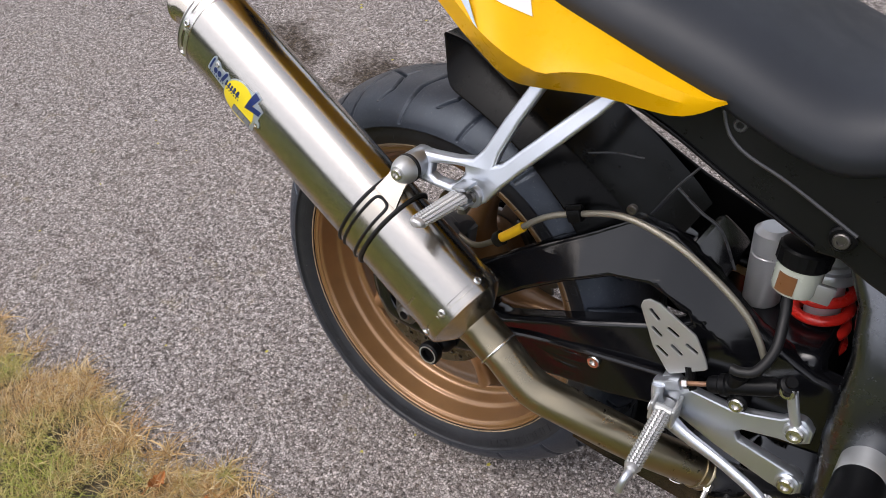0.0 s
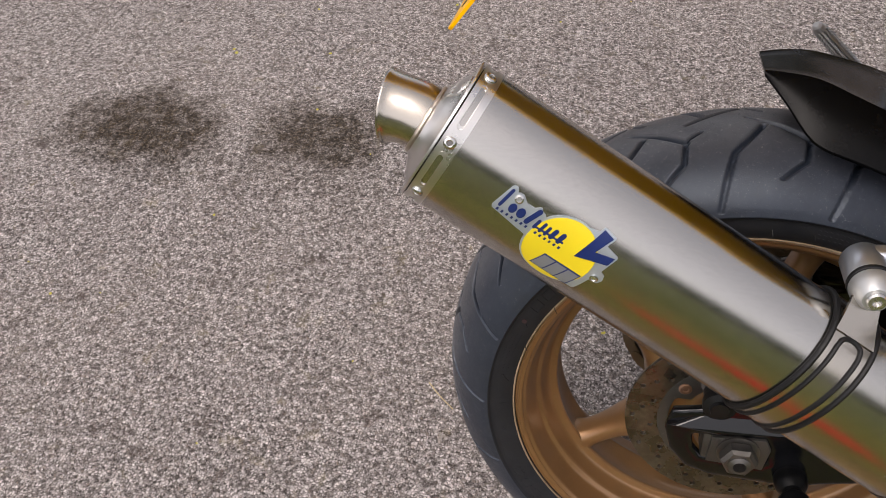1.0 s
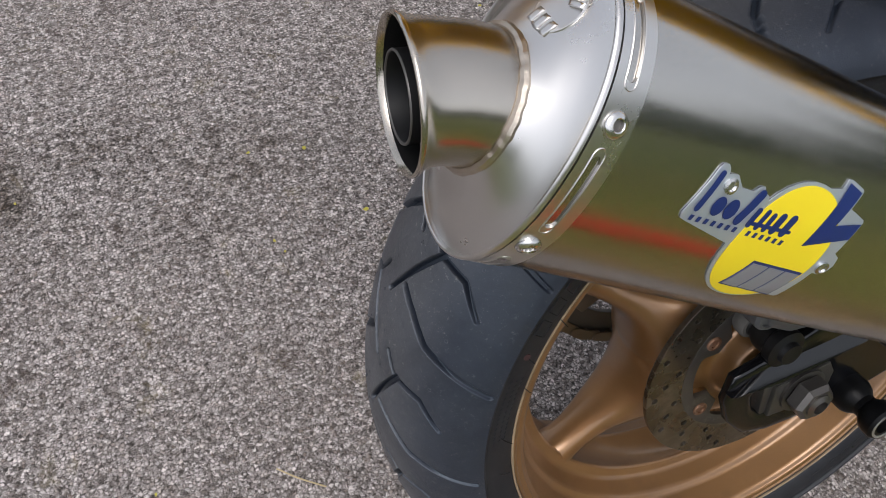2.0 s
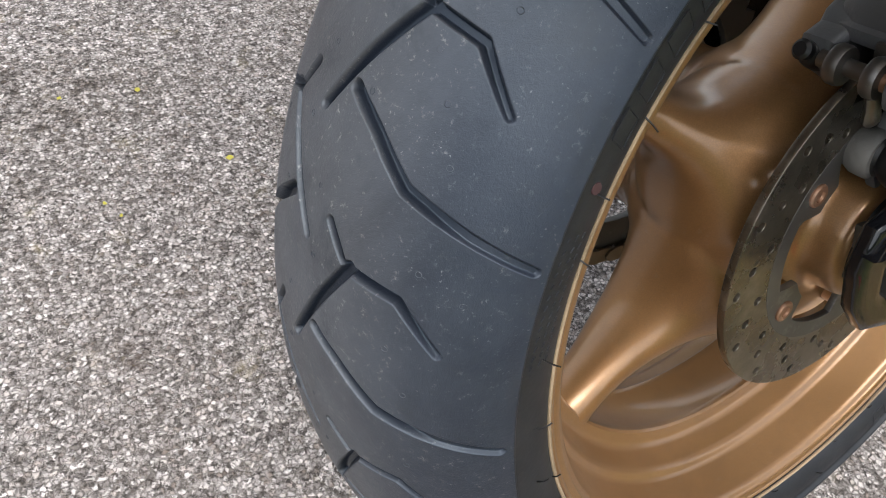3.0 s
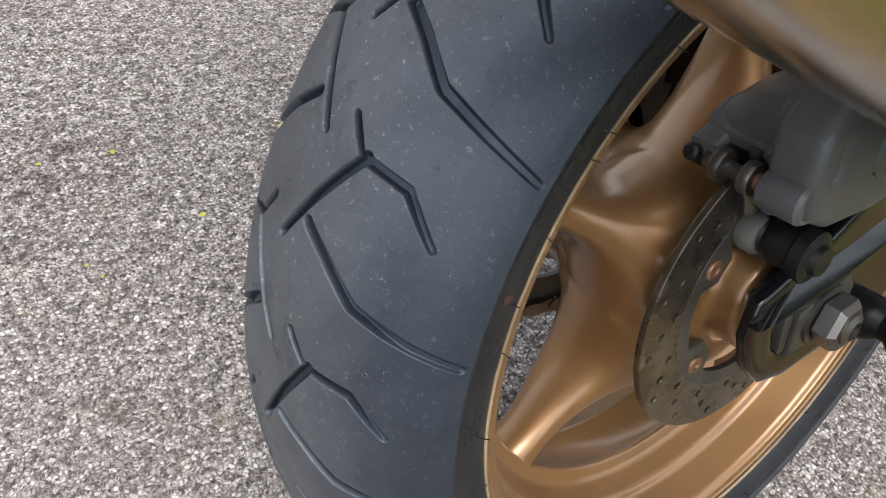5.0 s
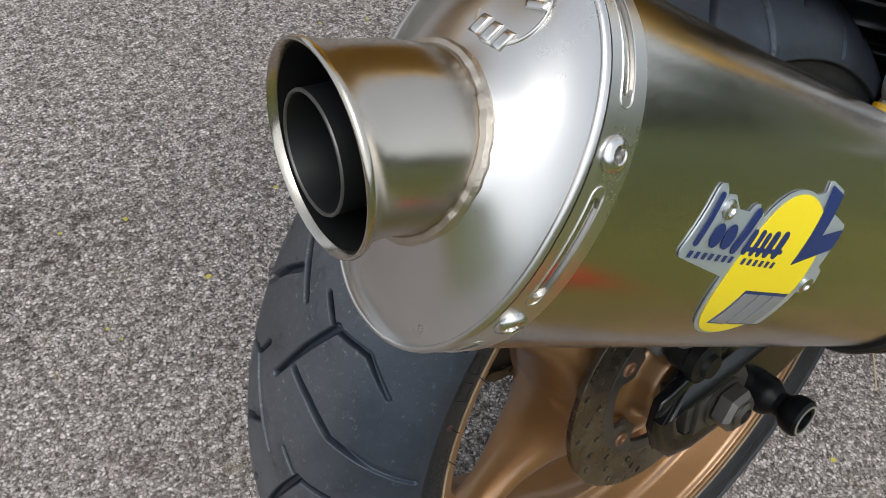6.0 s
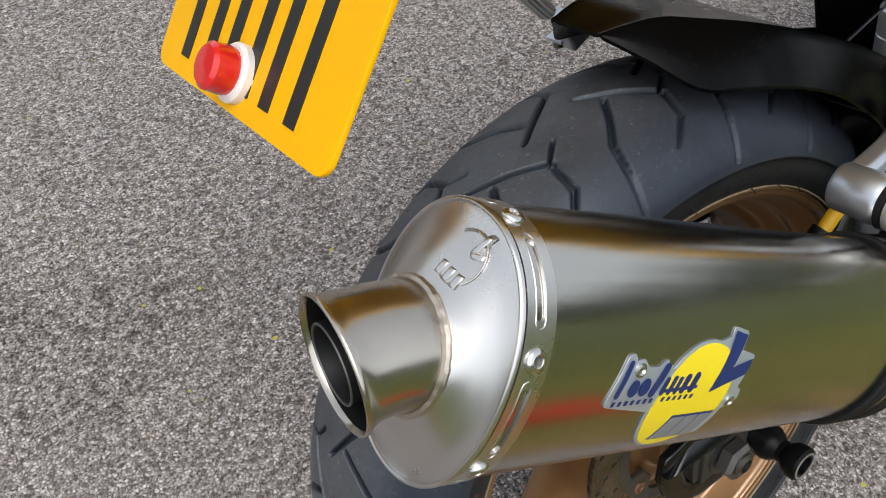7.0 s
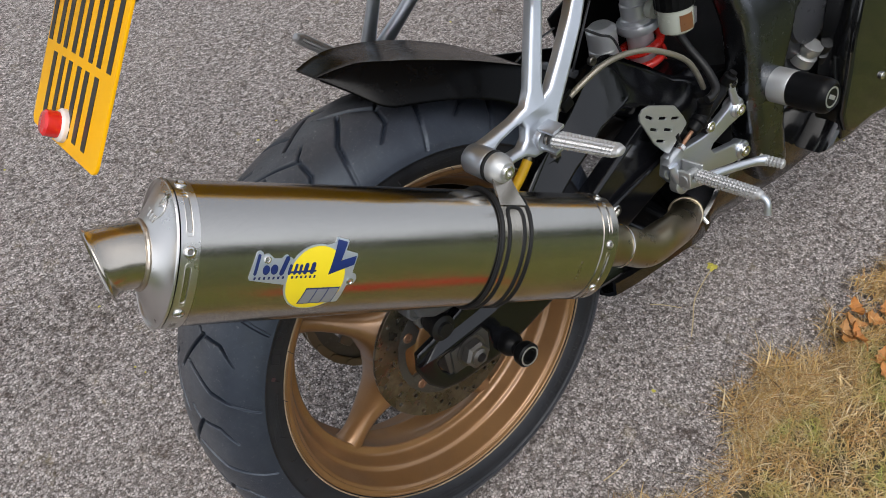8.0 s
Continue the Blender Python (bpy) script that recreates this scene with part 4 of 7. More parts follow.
# -- brake caliper --
def caliper():
    out = Vector((0, -1, 0))
    # sliding body: one casting that bridges the disc, its rear face stepped over the pad window
    rows = ((-0.0450, -0.024, 0.1275), (-0.0462, -0.030, 0.1315), (-0.0500, -0.0355, 0.1345), (-0.0560, -0.0390, 0.1385), (-0.0650, -0.0408, 0.1440), (-0.0760, -0.0415, 0.1480), (-0.0890, -0.0418, 0.1500), (-0.0905, -0.0440, 0.1530), (-0.0930, -0.0455, 0.1545), (-0.1040, -0.0480, 0.1570), (-0.1200, -0.0500, 0.1580), (-0.1280, -0.0470, 0.1560), (-0.1320, -0.0400, 0.1500))
    rings = []
    for y, x, top in rows:
        rings.append([(0.004, y, 0.1150), (x + 0.006, y, 0.1150), (x + 0.001, y, 0.1165), (x, y, 0.1185), (x, y, 0.1232), (x + 0.0024, y, 0.1252), (x + 0.0024, y, top - 0.0125), (x + 0.0042, y, top - 0.0065), (x + 0.0095, y, top - 0.0015), (x + 0.017, y, top), (0.012, y, top + 0.0030), (0.040, y, top + 0.0020), (0.048, y, top - 0.004), (0.050, y, top - 0.014), (0.048, y, 0.1200), (0.030, y, 0.1150)])
    bm = bmesh.new()
    skin(bm, rings)
    bmesh.ops.recalc_face_normals(bm, faces=bm.faces)
    body = part("brake_caliper", bm, CASTBLACK, bike, "black cast rear brake caliper, dusty", angle=38)
    part("outer_half", sheet([[(-0.050, 0.128), (-0.046, 0.104), (-0.030, 0.094), (0.012, 0.088), (0.040, 0.090), (0.052, 0.104), (0.052, 0.142), (0.040, 0.152), (0.000, 0.158), (-0.036, 0.154), (-0.048, 0.144)]], upright(-0.114), 0.032, 0.008, rounds=4), CASTBLACK, body)
    part("inner_half", sheet([[(-0.047, 0.1145), (-0.048, 0.108), (-0.040, 0.1015), (-0.0284, 0.094), (0.000, 0.086), (0.030, 0.088), (0.046, 0.100), (0.048, 0.122), (0.030, 0.129), (-0.024, 0.129), (-0.033, 0.124), (-0.036, 0.118)]], upright(-0.0550), 0.020, 0.005, rounds=4), CASTBLACK, body)
    part("top_rib", pipe([(-0.030, -0.094, 0.1535), (-0.026, -0.108, 0.158), (-0.024, -0.124, 0.1595)], 0.0045, 10, 5), CASTBLACK, body)
    part("piston_cap", turned((0.014, -0.129, 0.126), out, ((0.022, -0.004), (0.022, 0.003), (0.019, 0.006), (0.0, 0.007)), 28), CASTBLACK, body)
    for y in (-0.0665, -0.0860):
        part("pin_boss", turned((-0.0525, y, 0.1095), out, ((0.006, 0), (0.0095, 0.0005), (0.0102, 0.002), (0.0102, 0.0055), (0.0095, 0.0075), (0.006, 0.008), (0.0, 0.008)), 24), DARKSTEEL, body)
    part("pad_pin", turned((-0.0525, -0.060, 0.1095), out, ((0.0045, 0), (0.0045, 0.027)), 14), DARKSTEEL, body)
    part("pin_thread", turned((-0.0525, -0.087, 0.1095), out, ((0.0052, 0), (0.0052, 0.014)), 14), COPPER, body, "rust coloured pin end")
    part("pin_sleeve", turned((-0.0525, -0.0985, 0.1095), out, ((0.0, 0), (0.0085, 0.0), (0.0118, 0.002), (0.0125, 0.006), (0.0125, 0.026), (0.0105, 0.0285), (0.0085, 0.0285), (0.0080, 0.0265), (0.0, 0.0265)), 28), CASTBLACK, body)
    part("pad_hook", pipe([(-0.0515, -0.0895, 0.101), (-0.0480, -0.0895, 0.094), (-0.0455, -0.0890, 0.0875), (-0.0405, -0.0885, 0.0845)], (0.0042, 0.0048, 0.0058, 0.0040), 12, 4, 0.7), DARKSTEEL, body)
    part("brake_pad", block(bmesh.new(), (0.060, 0.008, 0.036), at(-0.012, -0.0835, 0.108, 0, -8, 0), 0.002), DARKSTEEL, body)
    part("slide_tab", turned((-0.0272, -0.0745, 0.0600), out, ((0.0, 0.0), (0.0075, 0.0), (0.0112, 0.0018), (0.0132, 0.0060), (0.0134, 0.0140), (0.0118, 0.0165), (0.0, 0.0165)), 26), DUSTYLUG, body, "bare scuffed alloy slide tab")
    part("slide_boot", turned((-0.024, -0.088, 0.060), out, ((0.0105, 0), (0.0125, 0.002), (0.0108, 0.005), (0.0135, 0.009), (0.0145, 0.012), (0.0145, 0.024), (0.0165, 0.026), (0.0165, 0.034), (0.010, 0.036), (0.009, 0.040), (0.0, 0.040)), 26), BLACKRUBBER, body)
    part("bleed_nipple", turned((-0.043, -0.0530, 0.1065), (-0.92, 0.0, 0.38), ((0.0085, 0), (0.0078, 0.006), (0.0066, 0.010), (0.0046, 0.012), (0.0050, 0.0135), (0.0052, 0.0175), (0.0035, 0.0195), (0, 0.0195)), 18), BLACKRUBBER, body)
    part("caliper_bracket", sheet([[(-0.022, 0.078), (-0.024, 0.050), (-0.010, 0.028), (0.006, 0.034), (0.03, 0.024), (0.050, 0.05), (0.046, 0.10), (0.012, 0.108), (-0.010, 0.092)], ring(0.014, 0.068, 0.011, 14)], upright(-0.0855), 0.007, 0.002), CASTBLACK, body)


caliper()

# -- exhaust --
MU = Vector((0.85696, -0.03456, -0.51422))
MV = Vector((0.02963, 0.99940, -0.01778))
MW = Vector((0.51452, 0.0, 0.85748))
MC = Vector((-0.2763, -0.1871, 0.3645))
SEMI_V, SEMI_W, TILT_M, POWER = 0.0462, 0.0621, 0.1133, 2.15


def oval(s, deg, grow=0.0, fade=0.0, round_r=0.03):
    """A point on the silencer: s along it from the rear rivets, degrees round from the outer side upwards; fade 1 is a circle."""
    q = radians(deg)
    c, d = -math.cos(q), math.sin(q)
    a = (SEMI_V + grow) * math.copysign(abs(c) ** (2 / POWER), c)
    b = (SEMI_W + grow) * math.copysign(abs(d) ** (2 / POWER), d)
    a, b = a * math.cos(TILT_M) - b * math.sin(TILT_M), a * math.sin(TILT_M) + b * math.cos(TILT_M)
    a, b = a * (1 - fade) + round_r * c * fade, b * (1 - fade) + round_r * d * fade
    return MC + MU * s + MV * a + MW * b


def oval_rings(bm, rows, segs=96, caps=False, loop=False):
    rings = [[oval(s, 360 * i / segs, g, f, r) for i in range(segs)] for s, g, f, r in rows]
    if loop:
        v = [[bm.verts.new(p) for p in rg] for rg in rings]
        v.append(v[0])
        for r0, r1 in zip(v, v[1:]):
            for i in range(segs):
                bm.faces.new((r0[i], r0[(i + 1) % segs], r1[(i + 1) % segs], r1[i]))
    else:
        skin(bm, rings, True, caps)
    return bm


def oval_patch(s0, s1, d0, d1, lift, thick, n=10, m=2, rounded=0.0):
    """A curved strip lying on the silencer."""
    bm = bmesh.new()
    rows = []
    for h in (lift, lift + thick):
        rows.append([[bm.verts.new(oval(s0 + (s1 - s0) * j / m, d0 + (d1 - d0) * i / n, h)) for i in range(n + 1)] for j in range(m + 1)])
    for k, g in enumerate(rows):
        for a, b in zip(g, g[1:]):
            for i in range(n):
                bm.faces.new((a[i], a[i + 1], b[i + 1], b[i]))
    edge = lambda g: [*g[0], *[r[-1] for r in g[1:]], *g[-1][-2::-1], *[r[0] for r in g[-2:0:-1]]]
    e0, e1 = edge(rows[0]), edge(rows[1])
    for i in range(len(e0)):
        j = (i + 1) % len(e0)
        bm.faces.new((e0[i], e0[j], e1[j], e1[i]))
    return bm


def on_sleeve(loop, thick, lift, parent, name, material, label=""):
    """A badge shape in (metres along the sleeve, metres round it) wrapped on the sleeve. Filled from its outline."""
    me = sheet([loop], Matrix.Identity(4), 0.002, 0.0001)
    bm = bmesh.new()
    bm.from_mesh(me)
    bpy.data.meshes.remove(me)
    bmesh.ops.triangulate(bm, faces=bm.faces)
    for _ in range(3):
        long = [e for e in bm.edges if e.calc_length() > 0.006]
        if long:
            bmesh.ops.subdivide_edges(bm, edges=long, cuts=1)
            bmesh.ops.triangulate(bm, faces=bm.faces)
    top = max(v.co.z for v in bm.verts)
    for v in bm.verts:
        f = 1.0 if v.co.z > 0.5 * top else 0.0
        deg = math.degrees(v.co.y / 0.0585)
        v.co = oval(v.co.x, deg, lift + thick * f)
    return part(name, bm, material, parent, label, angle=60)


def exhaust():
    bm = oval_rings(bmesh.new(), [(-0.0060, -0.0025, 0, 0), (-0.0060, 0.0, 0, 0), (0.4860, 0.0, 0, 0), (0.4860, -0.0025, 0, 0)])
    can = part("silencer", bm, STEEL_BODY, bike, "brushed titanium oval silencer", angle=40)
    # rolled lip and rear cone
    rows = []
    for i in range(9):
        q = math.pi * i / 8
        rows.append((-0.0075 - 0.0022 * math.sin(q), 0.0012 * math.cos(q) + 0.0002, 0, 0))
    rows += [(-0.0080, -0.0040, 0, 0), (-0.0115, -0.009, 0.12, 0.032), (-0.0150, -0.012, 0.32, 0.030), (-0.0180, -0.014, 0.62, 0.0295), (-0.0203, -0.012, 0.9, 0.0285), (-0.0228, 0.0, 1.0, 0.0270)]
    cap = part("end_cap", oval_rings(bmesh.new(), rows), STEEL_CAP, can, "satin pressed end cap with a raised round emblem", angle=50)
    # strap with long slots and six rivets, both ends
    rivets = (21.0, 86.0, 152.0, 201.0, 266.0, 332.0)
    for s0, s1, metal in ((-0.0062, 0.0090, STEEL_CAP), (0.4640, 0.4850, STEEL_BODY)):
        mid = s0 + 0.0070 if s0 < 0.2 else s0 + 0.0100
        lo, hi, half = mid - 0.0026, mid + 0.0026, 0.0026
        for a, b in ((s0, lo), (hi, s1)):
            part("end_strap", oval_rings(bmesh.new(), [(a, 0.0, 0, 0), (a, 0.0009, 0, 0), (b, 0.0009, 0, 0), (b, 0.0, 0, 0)]), metal, can)
        for k, deg in enumerate(rivets):
            p, out = oval(mid, deg, 0.001), (oval(mid, deg, 0.01) - oval(mid, deg, 0.0)).normalized()
            part("rivet", turned(p, out, ((0.0050, -0.001), (0.0051, 0.0004), (0.0047, 0.0012), (0.0036, 0.0019), (0.0027, 0.0021), (0.0022, 0.0018), (0.0019, 0.0006)), 28, caps=False), CHROME, can)
            part("mandrel", turned(p, out, ((0.0019, 0.0007), (0.0, 0.0007)), 14, caps=False), DARKSTEEL, can)
            before, after = rivets[k - 1] - (360 if k == 0 else 0), rivets[(k + 1) % 6] + (360 if k == 5 else 0)
            e0, e1 = deg - (deg - before) * 0.22, deg + (after - deg) * 0.22
            # the web between two slots ends in a hollow curve at each of them
            bm = bmesh.new()
            grid = []
            for j in range(9):
                ds = half * (j / 4 - 1)
                bite = math.degrees((half - math.sqrt(max(0.0, half * half - ds * ds))) / 0.054)
                grid.append([[bm.verts.new(oval(mid + ds, e0 - bite + (e1 - e0 + 2 * bite) * i / 14, h)) for i in range(15)] for h in (0.0, 0.0009)])
            for r0, r1 in zip(grid, grid[1:]):
                for i in range(14):
                    bm.faces.new((r0[1][i], r0[1][i + 1], r1[1][i + 1], r1[1][i]))
                for i in (0, 14):
                    bm.faces.new((r0[0][i], r0[1][i], r1[1][i], r1[0][i]))
            part("strap_web", bm, metal, can, angle=50)
            # rolled edge of the slot that follows
            d0, d1 = e1, after - (after - deg) * 0.22
            pts = [oval(lo, d0 + (d1 - d0) * i / 14, 0.0009) for i in range(15)]
            pts += [oval(mid - half * math.cos(q), d1 + math.degrees(half * math.sin(q) / 0.054), 0.0009) for q in (math.pi * i / 8 for i in range(1, 8))]
            pts += [oval(hi, d1 + (d0 - d1) * i / 14, 0.0009) for i in range(15)]
            pts += [oval(mid + half * math.cos(q), d0 - math.degrees(half * math.sin(q) / 0.054), 0.0009) for q in (math.pi * i / 8 for i in range(1, 8))]
            part("pressed_slot", tube(bmesh.new(), pts + pts[:1], 0.00032, 6, 0, up=(0.3, 0.9, 0.2)), metal, can)
    # outlet: weld ring, a short pipe that droops a little and flares, a baffle inside
    weld_c = MC - MU * 0.0225
    lip_c, lip_n = Vector((-0.3248, -0.1846, 0.3842)), Vector((-0.9935, 0.0738, 0.0867)).normalized()
    bm = bmesh.new()
    tube(bm, [weld_c + MU * 0.00012 * math.sin(i * 0.9) + (MV * math.cos(q) + MW * math.sin(q)) * 0.0273 for i, q in ((i, 2 * math.pi * i / 180) for i in range(181))], [0.0021 + 0.00009 * math.sin(i * 1.05) + 0.00012 * math.sin(i * 0.37) for i in range(181)], 8, 0, up=MU)
    part("weld", bm, WELD, can)

    def droop(f, r, push=0.0):
        """A circle f of the way from the weld to the lip."""
        n = (-MU).lerp(lip_n, f).normalized()
        reach = (lip_c - weld_c).length * 0.36
        p0, p1, p2, p3 = weld_c, weld_c - MU * reach, lip_c - lip_n * reach, lip_c
        c = p0 * (1 - f) ** 3 + p1 * 3 * f * (1 - f) ** 2 + p2 * 3 * f * f * (1 - f) + p3 * f ** 3
        a = (MV - n * MV.dot(n)).normalized()
        b = n.cross(a)
        return [c + n * push + (a * math.cos(q) + b * math.sin(q)) * r for q in (2 * math.pi * i / 72 for i in range(72))]

    rows = [droop(0, 0.0270, -0.006), droop(0, 0.0270), droop(0.2, 0.0266), droop(0.45, 0.0265), droop(0.7, 0.0268), droop(0.85, 0.0276), droop(0.95, 0.0287), droop(1, 0.0295, -0.0008), droop(1, 0.0299, 0.0004), droop(1, 0.0296, 0.0014), droop(1, 0.0289, 0.0017), droop(1, 0.0282, 0.0010), droop(0.97, 0.0276)]
    bm = bmesh.new()
    skin(bm, rows, True, False)
    part("outlet_pipe", bm, STEEL_OUT, can, "polished flared outlet pipe", angle=60)
    bm = bmesh.new()
    skin(bm, [droop(0.97, 0.0276), droop(0.85, 0.0266), droop(0.5, 0.0254), droop(0.2, 0.0254), droop(0, 0.0254), droop(0, 0.001, -0.004)], True, False)
    part("outlet_lining", bm, SOOT, can)
    bm = bmesh.new()
    inner_c = lip_c - lip_n * 0.0006 - MW * 0.0028 + MV * 0.0038
    lathe(bm, inner_c, -lip_n, ((0.0165, 0.034), (0.0165, 0.001), (0.0168, 0.0004), (0.0174, 0.0008), (0.0174, 0.034)), 48, False)
    part("baffle_tube", bm, BAFFLE, can)
    part("baffle_lip", turned(inner_c, -lip_n, ((0.0164, 0.0008), (0.0166, 0.0003), (0.0170, 0.0001), (0.0174, 0.0003), (0.0176, 0.0008)), 48, caps=False), BAFFLELIP, can)
    part("baffle_back", turned(inner_c, -lip_n, ((0.0160, 0.024), (0.0, 0.024)), 32, caps=False), SOOT, can)
    # emblem pressed into the cap: a raised disc edge, an angled stroke and three slanted bars
    def cap_point(a, b, up=0.0):
        """A place on the cone, a and b metres across it from the emblem's middle."""
        base = MV * (-0.0085 + a) + MW * (0.0430 + b)
        d = base.length
        lift = 0.0225 - 0.0145 * max(0.0, min(1.0, (d - 0.027) / 0.034)) ** 0.85
        return MC + base - MU * (lift + up)

    em = bmesh.new()
    tube(em, [cap_point(0.0108 * math.cos(q), 0.0108 * math.sin(q)) for q in (radians(50 + 290 * i / 36) for i in range(37))], 0.0006, 8, 0)
    part("emblem", em, STEEL_CAP, can)

    def raised(name, loop, up=0.0011):
        """A soft pressed mark that follows the cone."""
        n = len(loop)
        ca, cb = sum(p[0] for p in loop) / n, sum(p[1] for p in loop) / n
        bm = bmesh.new()
        rings = [[cap_point(ca + (a - ca) * g, cb + (b - cb) * g, h) for a, b in loop] for g, h in ((1.12, -0.0006), (1.0, up * 0.55), (0.86, up), (0.5, up * 1.02))]
        skin(bm, rings)
        part("emblem_" + name, bm, STEEL_CAP, can, angle=70)

    raised("stroke", [(-0.0060, 0.0118), (-0.0085, 0.0112), (-0.0062, 0.0050), (-0.0040, 0.0026), (-0.0022, 0.0030), (-0.0030, 0.0050)], 0.0013)
    raised("stroke_foot", [(-0.0024, 0.0030), (-0.0038, 0.0012), (-0.0096, 0.0026), (-0.0098, 0.0046), (-0.0060, 0.0040)], 0.0013)
    for i in range(3):
        a, b = 0.0072 - i * 0.0052, -0.0040 - i * 0.0008
        raised("bar", [(a, b), (a - 0.0034, b - 0.0002), (a - 0.0024, b - 0.0058), (a + 0.0010, b - 0.0056)])
    # front cone and its pipe spigot
    rows = [(0.4845, 0.0005, 0, 0), (0.4875, 0.0005, 0, 0), (0.4895, -0.002, 0, 0), (0.495, -0.006, 0.2, 0.03), (0.501, -0.008, 0.6, 0.028), (0.506, 0.0, 1.0, 0.0262)]
    part("front_cone", oval_rings(bmesh.new(), rows), STEEL_OUT, can)
    # badge: foil plate, yellow disc, blue angle, plain rounded marks in place of the lettering
    plate = [(0.0525, -0.0006), (0.0515, 0.0010), (0.0560, 0.0195), (0.0572, 0.0212), (0.0595, 0.0216), (0.0612, 0.0200), (0.0620, 0.0180), (0.0640, 0.0188), (0.0668, 0.0190), (0.0690, 0.0172), (0.0720, 0.0150), (0.0790, 0.0150), (0.0815, 0.0175), (0.0835, 0.0180), (0.0850, 0.0160), (0.0880, 0.0152)]
    plate += [(0.1135 + 0.0290 * math.cos(radians(a)), -0.0030 + 0.0292 * math.sin(radians(a))) for a in range(146, 66, -10)]
    plate += [(0.1275, 0.0270), (0.1290, 0.0315), (0.1308, 0.0318), (0.1400, 0.0296), (0.1408, 0.0282), (0.1385, 0.0205), (0.1500, 0.0178), (0.1508, 0.0165), (0.1490, 0.0080), (0.1480, 0.0018), (0.1520, 0.0006), (0.1536, -0.0028), (0.1522, -0.0062), (0.1490, -0.0078), (0.1452, -0.0078), (0.1418, -0.0240), (0.1405, -0.0252), (0.1330, -0.0254)]
    plate += [(0.1135 + 0.0290 * math.cos(radians(a)), -0.0030 + 0.0292 * math.sin(radians(a))) for a in range(-56, -186, -10)]
    on_sleeve(plate, 0.0006, 0.0002, can, "badge", SILVERFOIL, "silver foil badge with a yellow disc and blue strokes")
    on_sleeve([(0.1135 + 0.0272 * math.cos(q), -0.0030 + 0.0276 * math.sin(q)) for q in (2 * math.pi * i / 56 for i in range(56))], 0.0003, 0.0009, can, "badge_disc", BADGEYELLOW)
    on_sleeve([(0.1298, 0.0300), (0.1390, 0.0278), (0.1342, 0.0122), (0.1490, 0.0158), (0.1478, 0.0088), (0.1240, 0.0016)], 0.0003, 0.0013, can, "badge_stroke", BADGEBLUE)
    # a tall slanted mark, round ones, a wide forked one and a run of short ones
    marks = [slot(0.0560, 0.0040, 0.0582, 0.0178, 0.0012), ring(0.0655, 0.0066, 0.0030, 16, 0.0036), ring(0.0727, 0.0068, 0.0032, 16, 0.0038), slot(0.0795, 0.0040, 0.0835, 0.0150, 0.0019), slot(0.0865, 0.0036, 0.0874, 0.0092, 0.0012)]
    marks += [slot(0.0915, 0.0034, 0.0927, 0.0096, 0.0011), slot(0.0962, 0.0034, 0.0970, 0.0090, 0.0011), slot(0.1012, 0.0040, 0.1022, 0.0094, 0.0017), slot(0.1075, 0.0042, 0.1086, 0.0098, 0.0018), slot(0.0880, 0.0042, 0.1110, 0.0048, 0.0006)]
    for loop in marks:
        on_sleeve(loop, 0.0003, 0.0013, can, "badge_mark", BADGEBLUE)
    for n in range(3):
        x = 0.1075 + n * 0.0108
        for grow, metal, lift in ((0.0011, BADGEBLUE, 0.0011), (0.0, BADGEGREY, 0.0015)):
            on_sleeve([(x - 0.0045 - grow, -0.0235 - grow), (x + 0.0048 + grow, -0.0238 - grow), (x + 0.0088 + grow, -0.0100 + grow), (x - 0.0005 - grow * 0.5, -0.0100 + grow)], 0.0003, lift, can, "badge_block", metal)
    x = 0.0556
    for n in range(14):
        if n != 7:
            on_sleeve([(x, -0.0002), (x + 0.0015, -0.0002), (x + 0.0017, 0.0013), (x + 0.0002, 0.0013)], 0.0002, 0.0013, can, "badge_tick", BADGEBLUE)
        x += 0.0042
    for s, r_ in ((0.0655, 0.0145), (0.1475, -0.0045)):
        p, outw = oval(s, math.degrees(r_ / 0.0585), 0.0008), (oval(s, math.degrees(r_ / 0.0585), 0.01) - oval(s, math.degrees(r_ / 0.0585), 0)).normalized()
        part("badge_rivet", turned(p, outw, ((0.0034, 0), (0.0034, 0.0008), (0.0022, 0.0012), (0.0016, 0.0004), (0, 0.0004)), 14), CHROME, can)
    # faint stamped marks on the forward part of the sleeve
    for n in range(5):
        part("stamp_mark", oval_patch(0.436, 0.4385, -14 + n * 4.0, -12 + n * 4.0, 0.0, 0.0003, 2, 1), STEEL_PIPE, can)
    # hanger clamp: a slotted steel band edged with rubber
    c0, c1 = 0.315, 0.353
    part("clamp_band", oval_rings(bmesh.new(), [(c0, 0.0006, 0, 0), (c0, 0.0022, 0, 0), (c1, 0.0022, 0, 0), (c1, 0.0006, 0, 0)]), STEEL_OUT, can)
    for s, r in ((c0, 0.0026), (c1, 0.0026)):
        bm = bmesh.new()
        tube(bm, [oval(s, 360 * i / 72, 0.0018) for i in range(73)], r, 8, 0, up=MU)
        part("rubber_edge", bm, BLACKRUBBER, can)
    bm = bmesh.new()
    run = [oval(c0 + 0.009, d, 0.0022) for d in range(-170, 57, 6)]
    run += [oval(c0 + 0.0095 + 0.0095 * (1 - math.cos(q)), 56 + 7 * math.sin(q), 0.0022) for q in (math.pi * i / 8 for i in range(1, 8))]
    run += [oval(c1 - 0.009, d, 0.0022) for d in range(52, -175, -6)]
    tube(bm, run, 0.0021, 8, 0, up=MU)
    part("rubber_loop", bm, BLACKRUBBER, can)
    bush = Vector((0.0475, -0.1995, 0.2722))
    rows = []
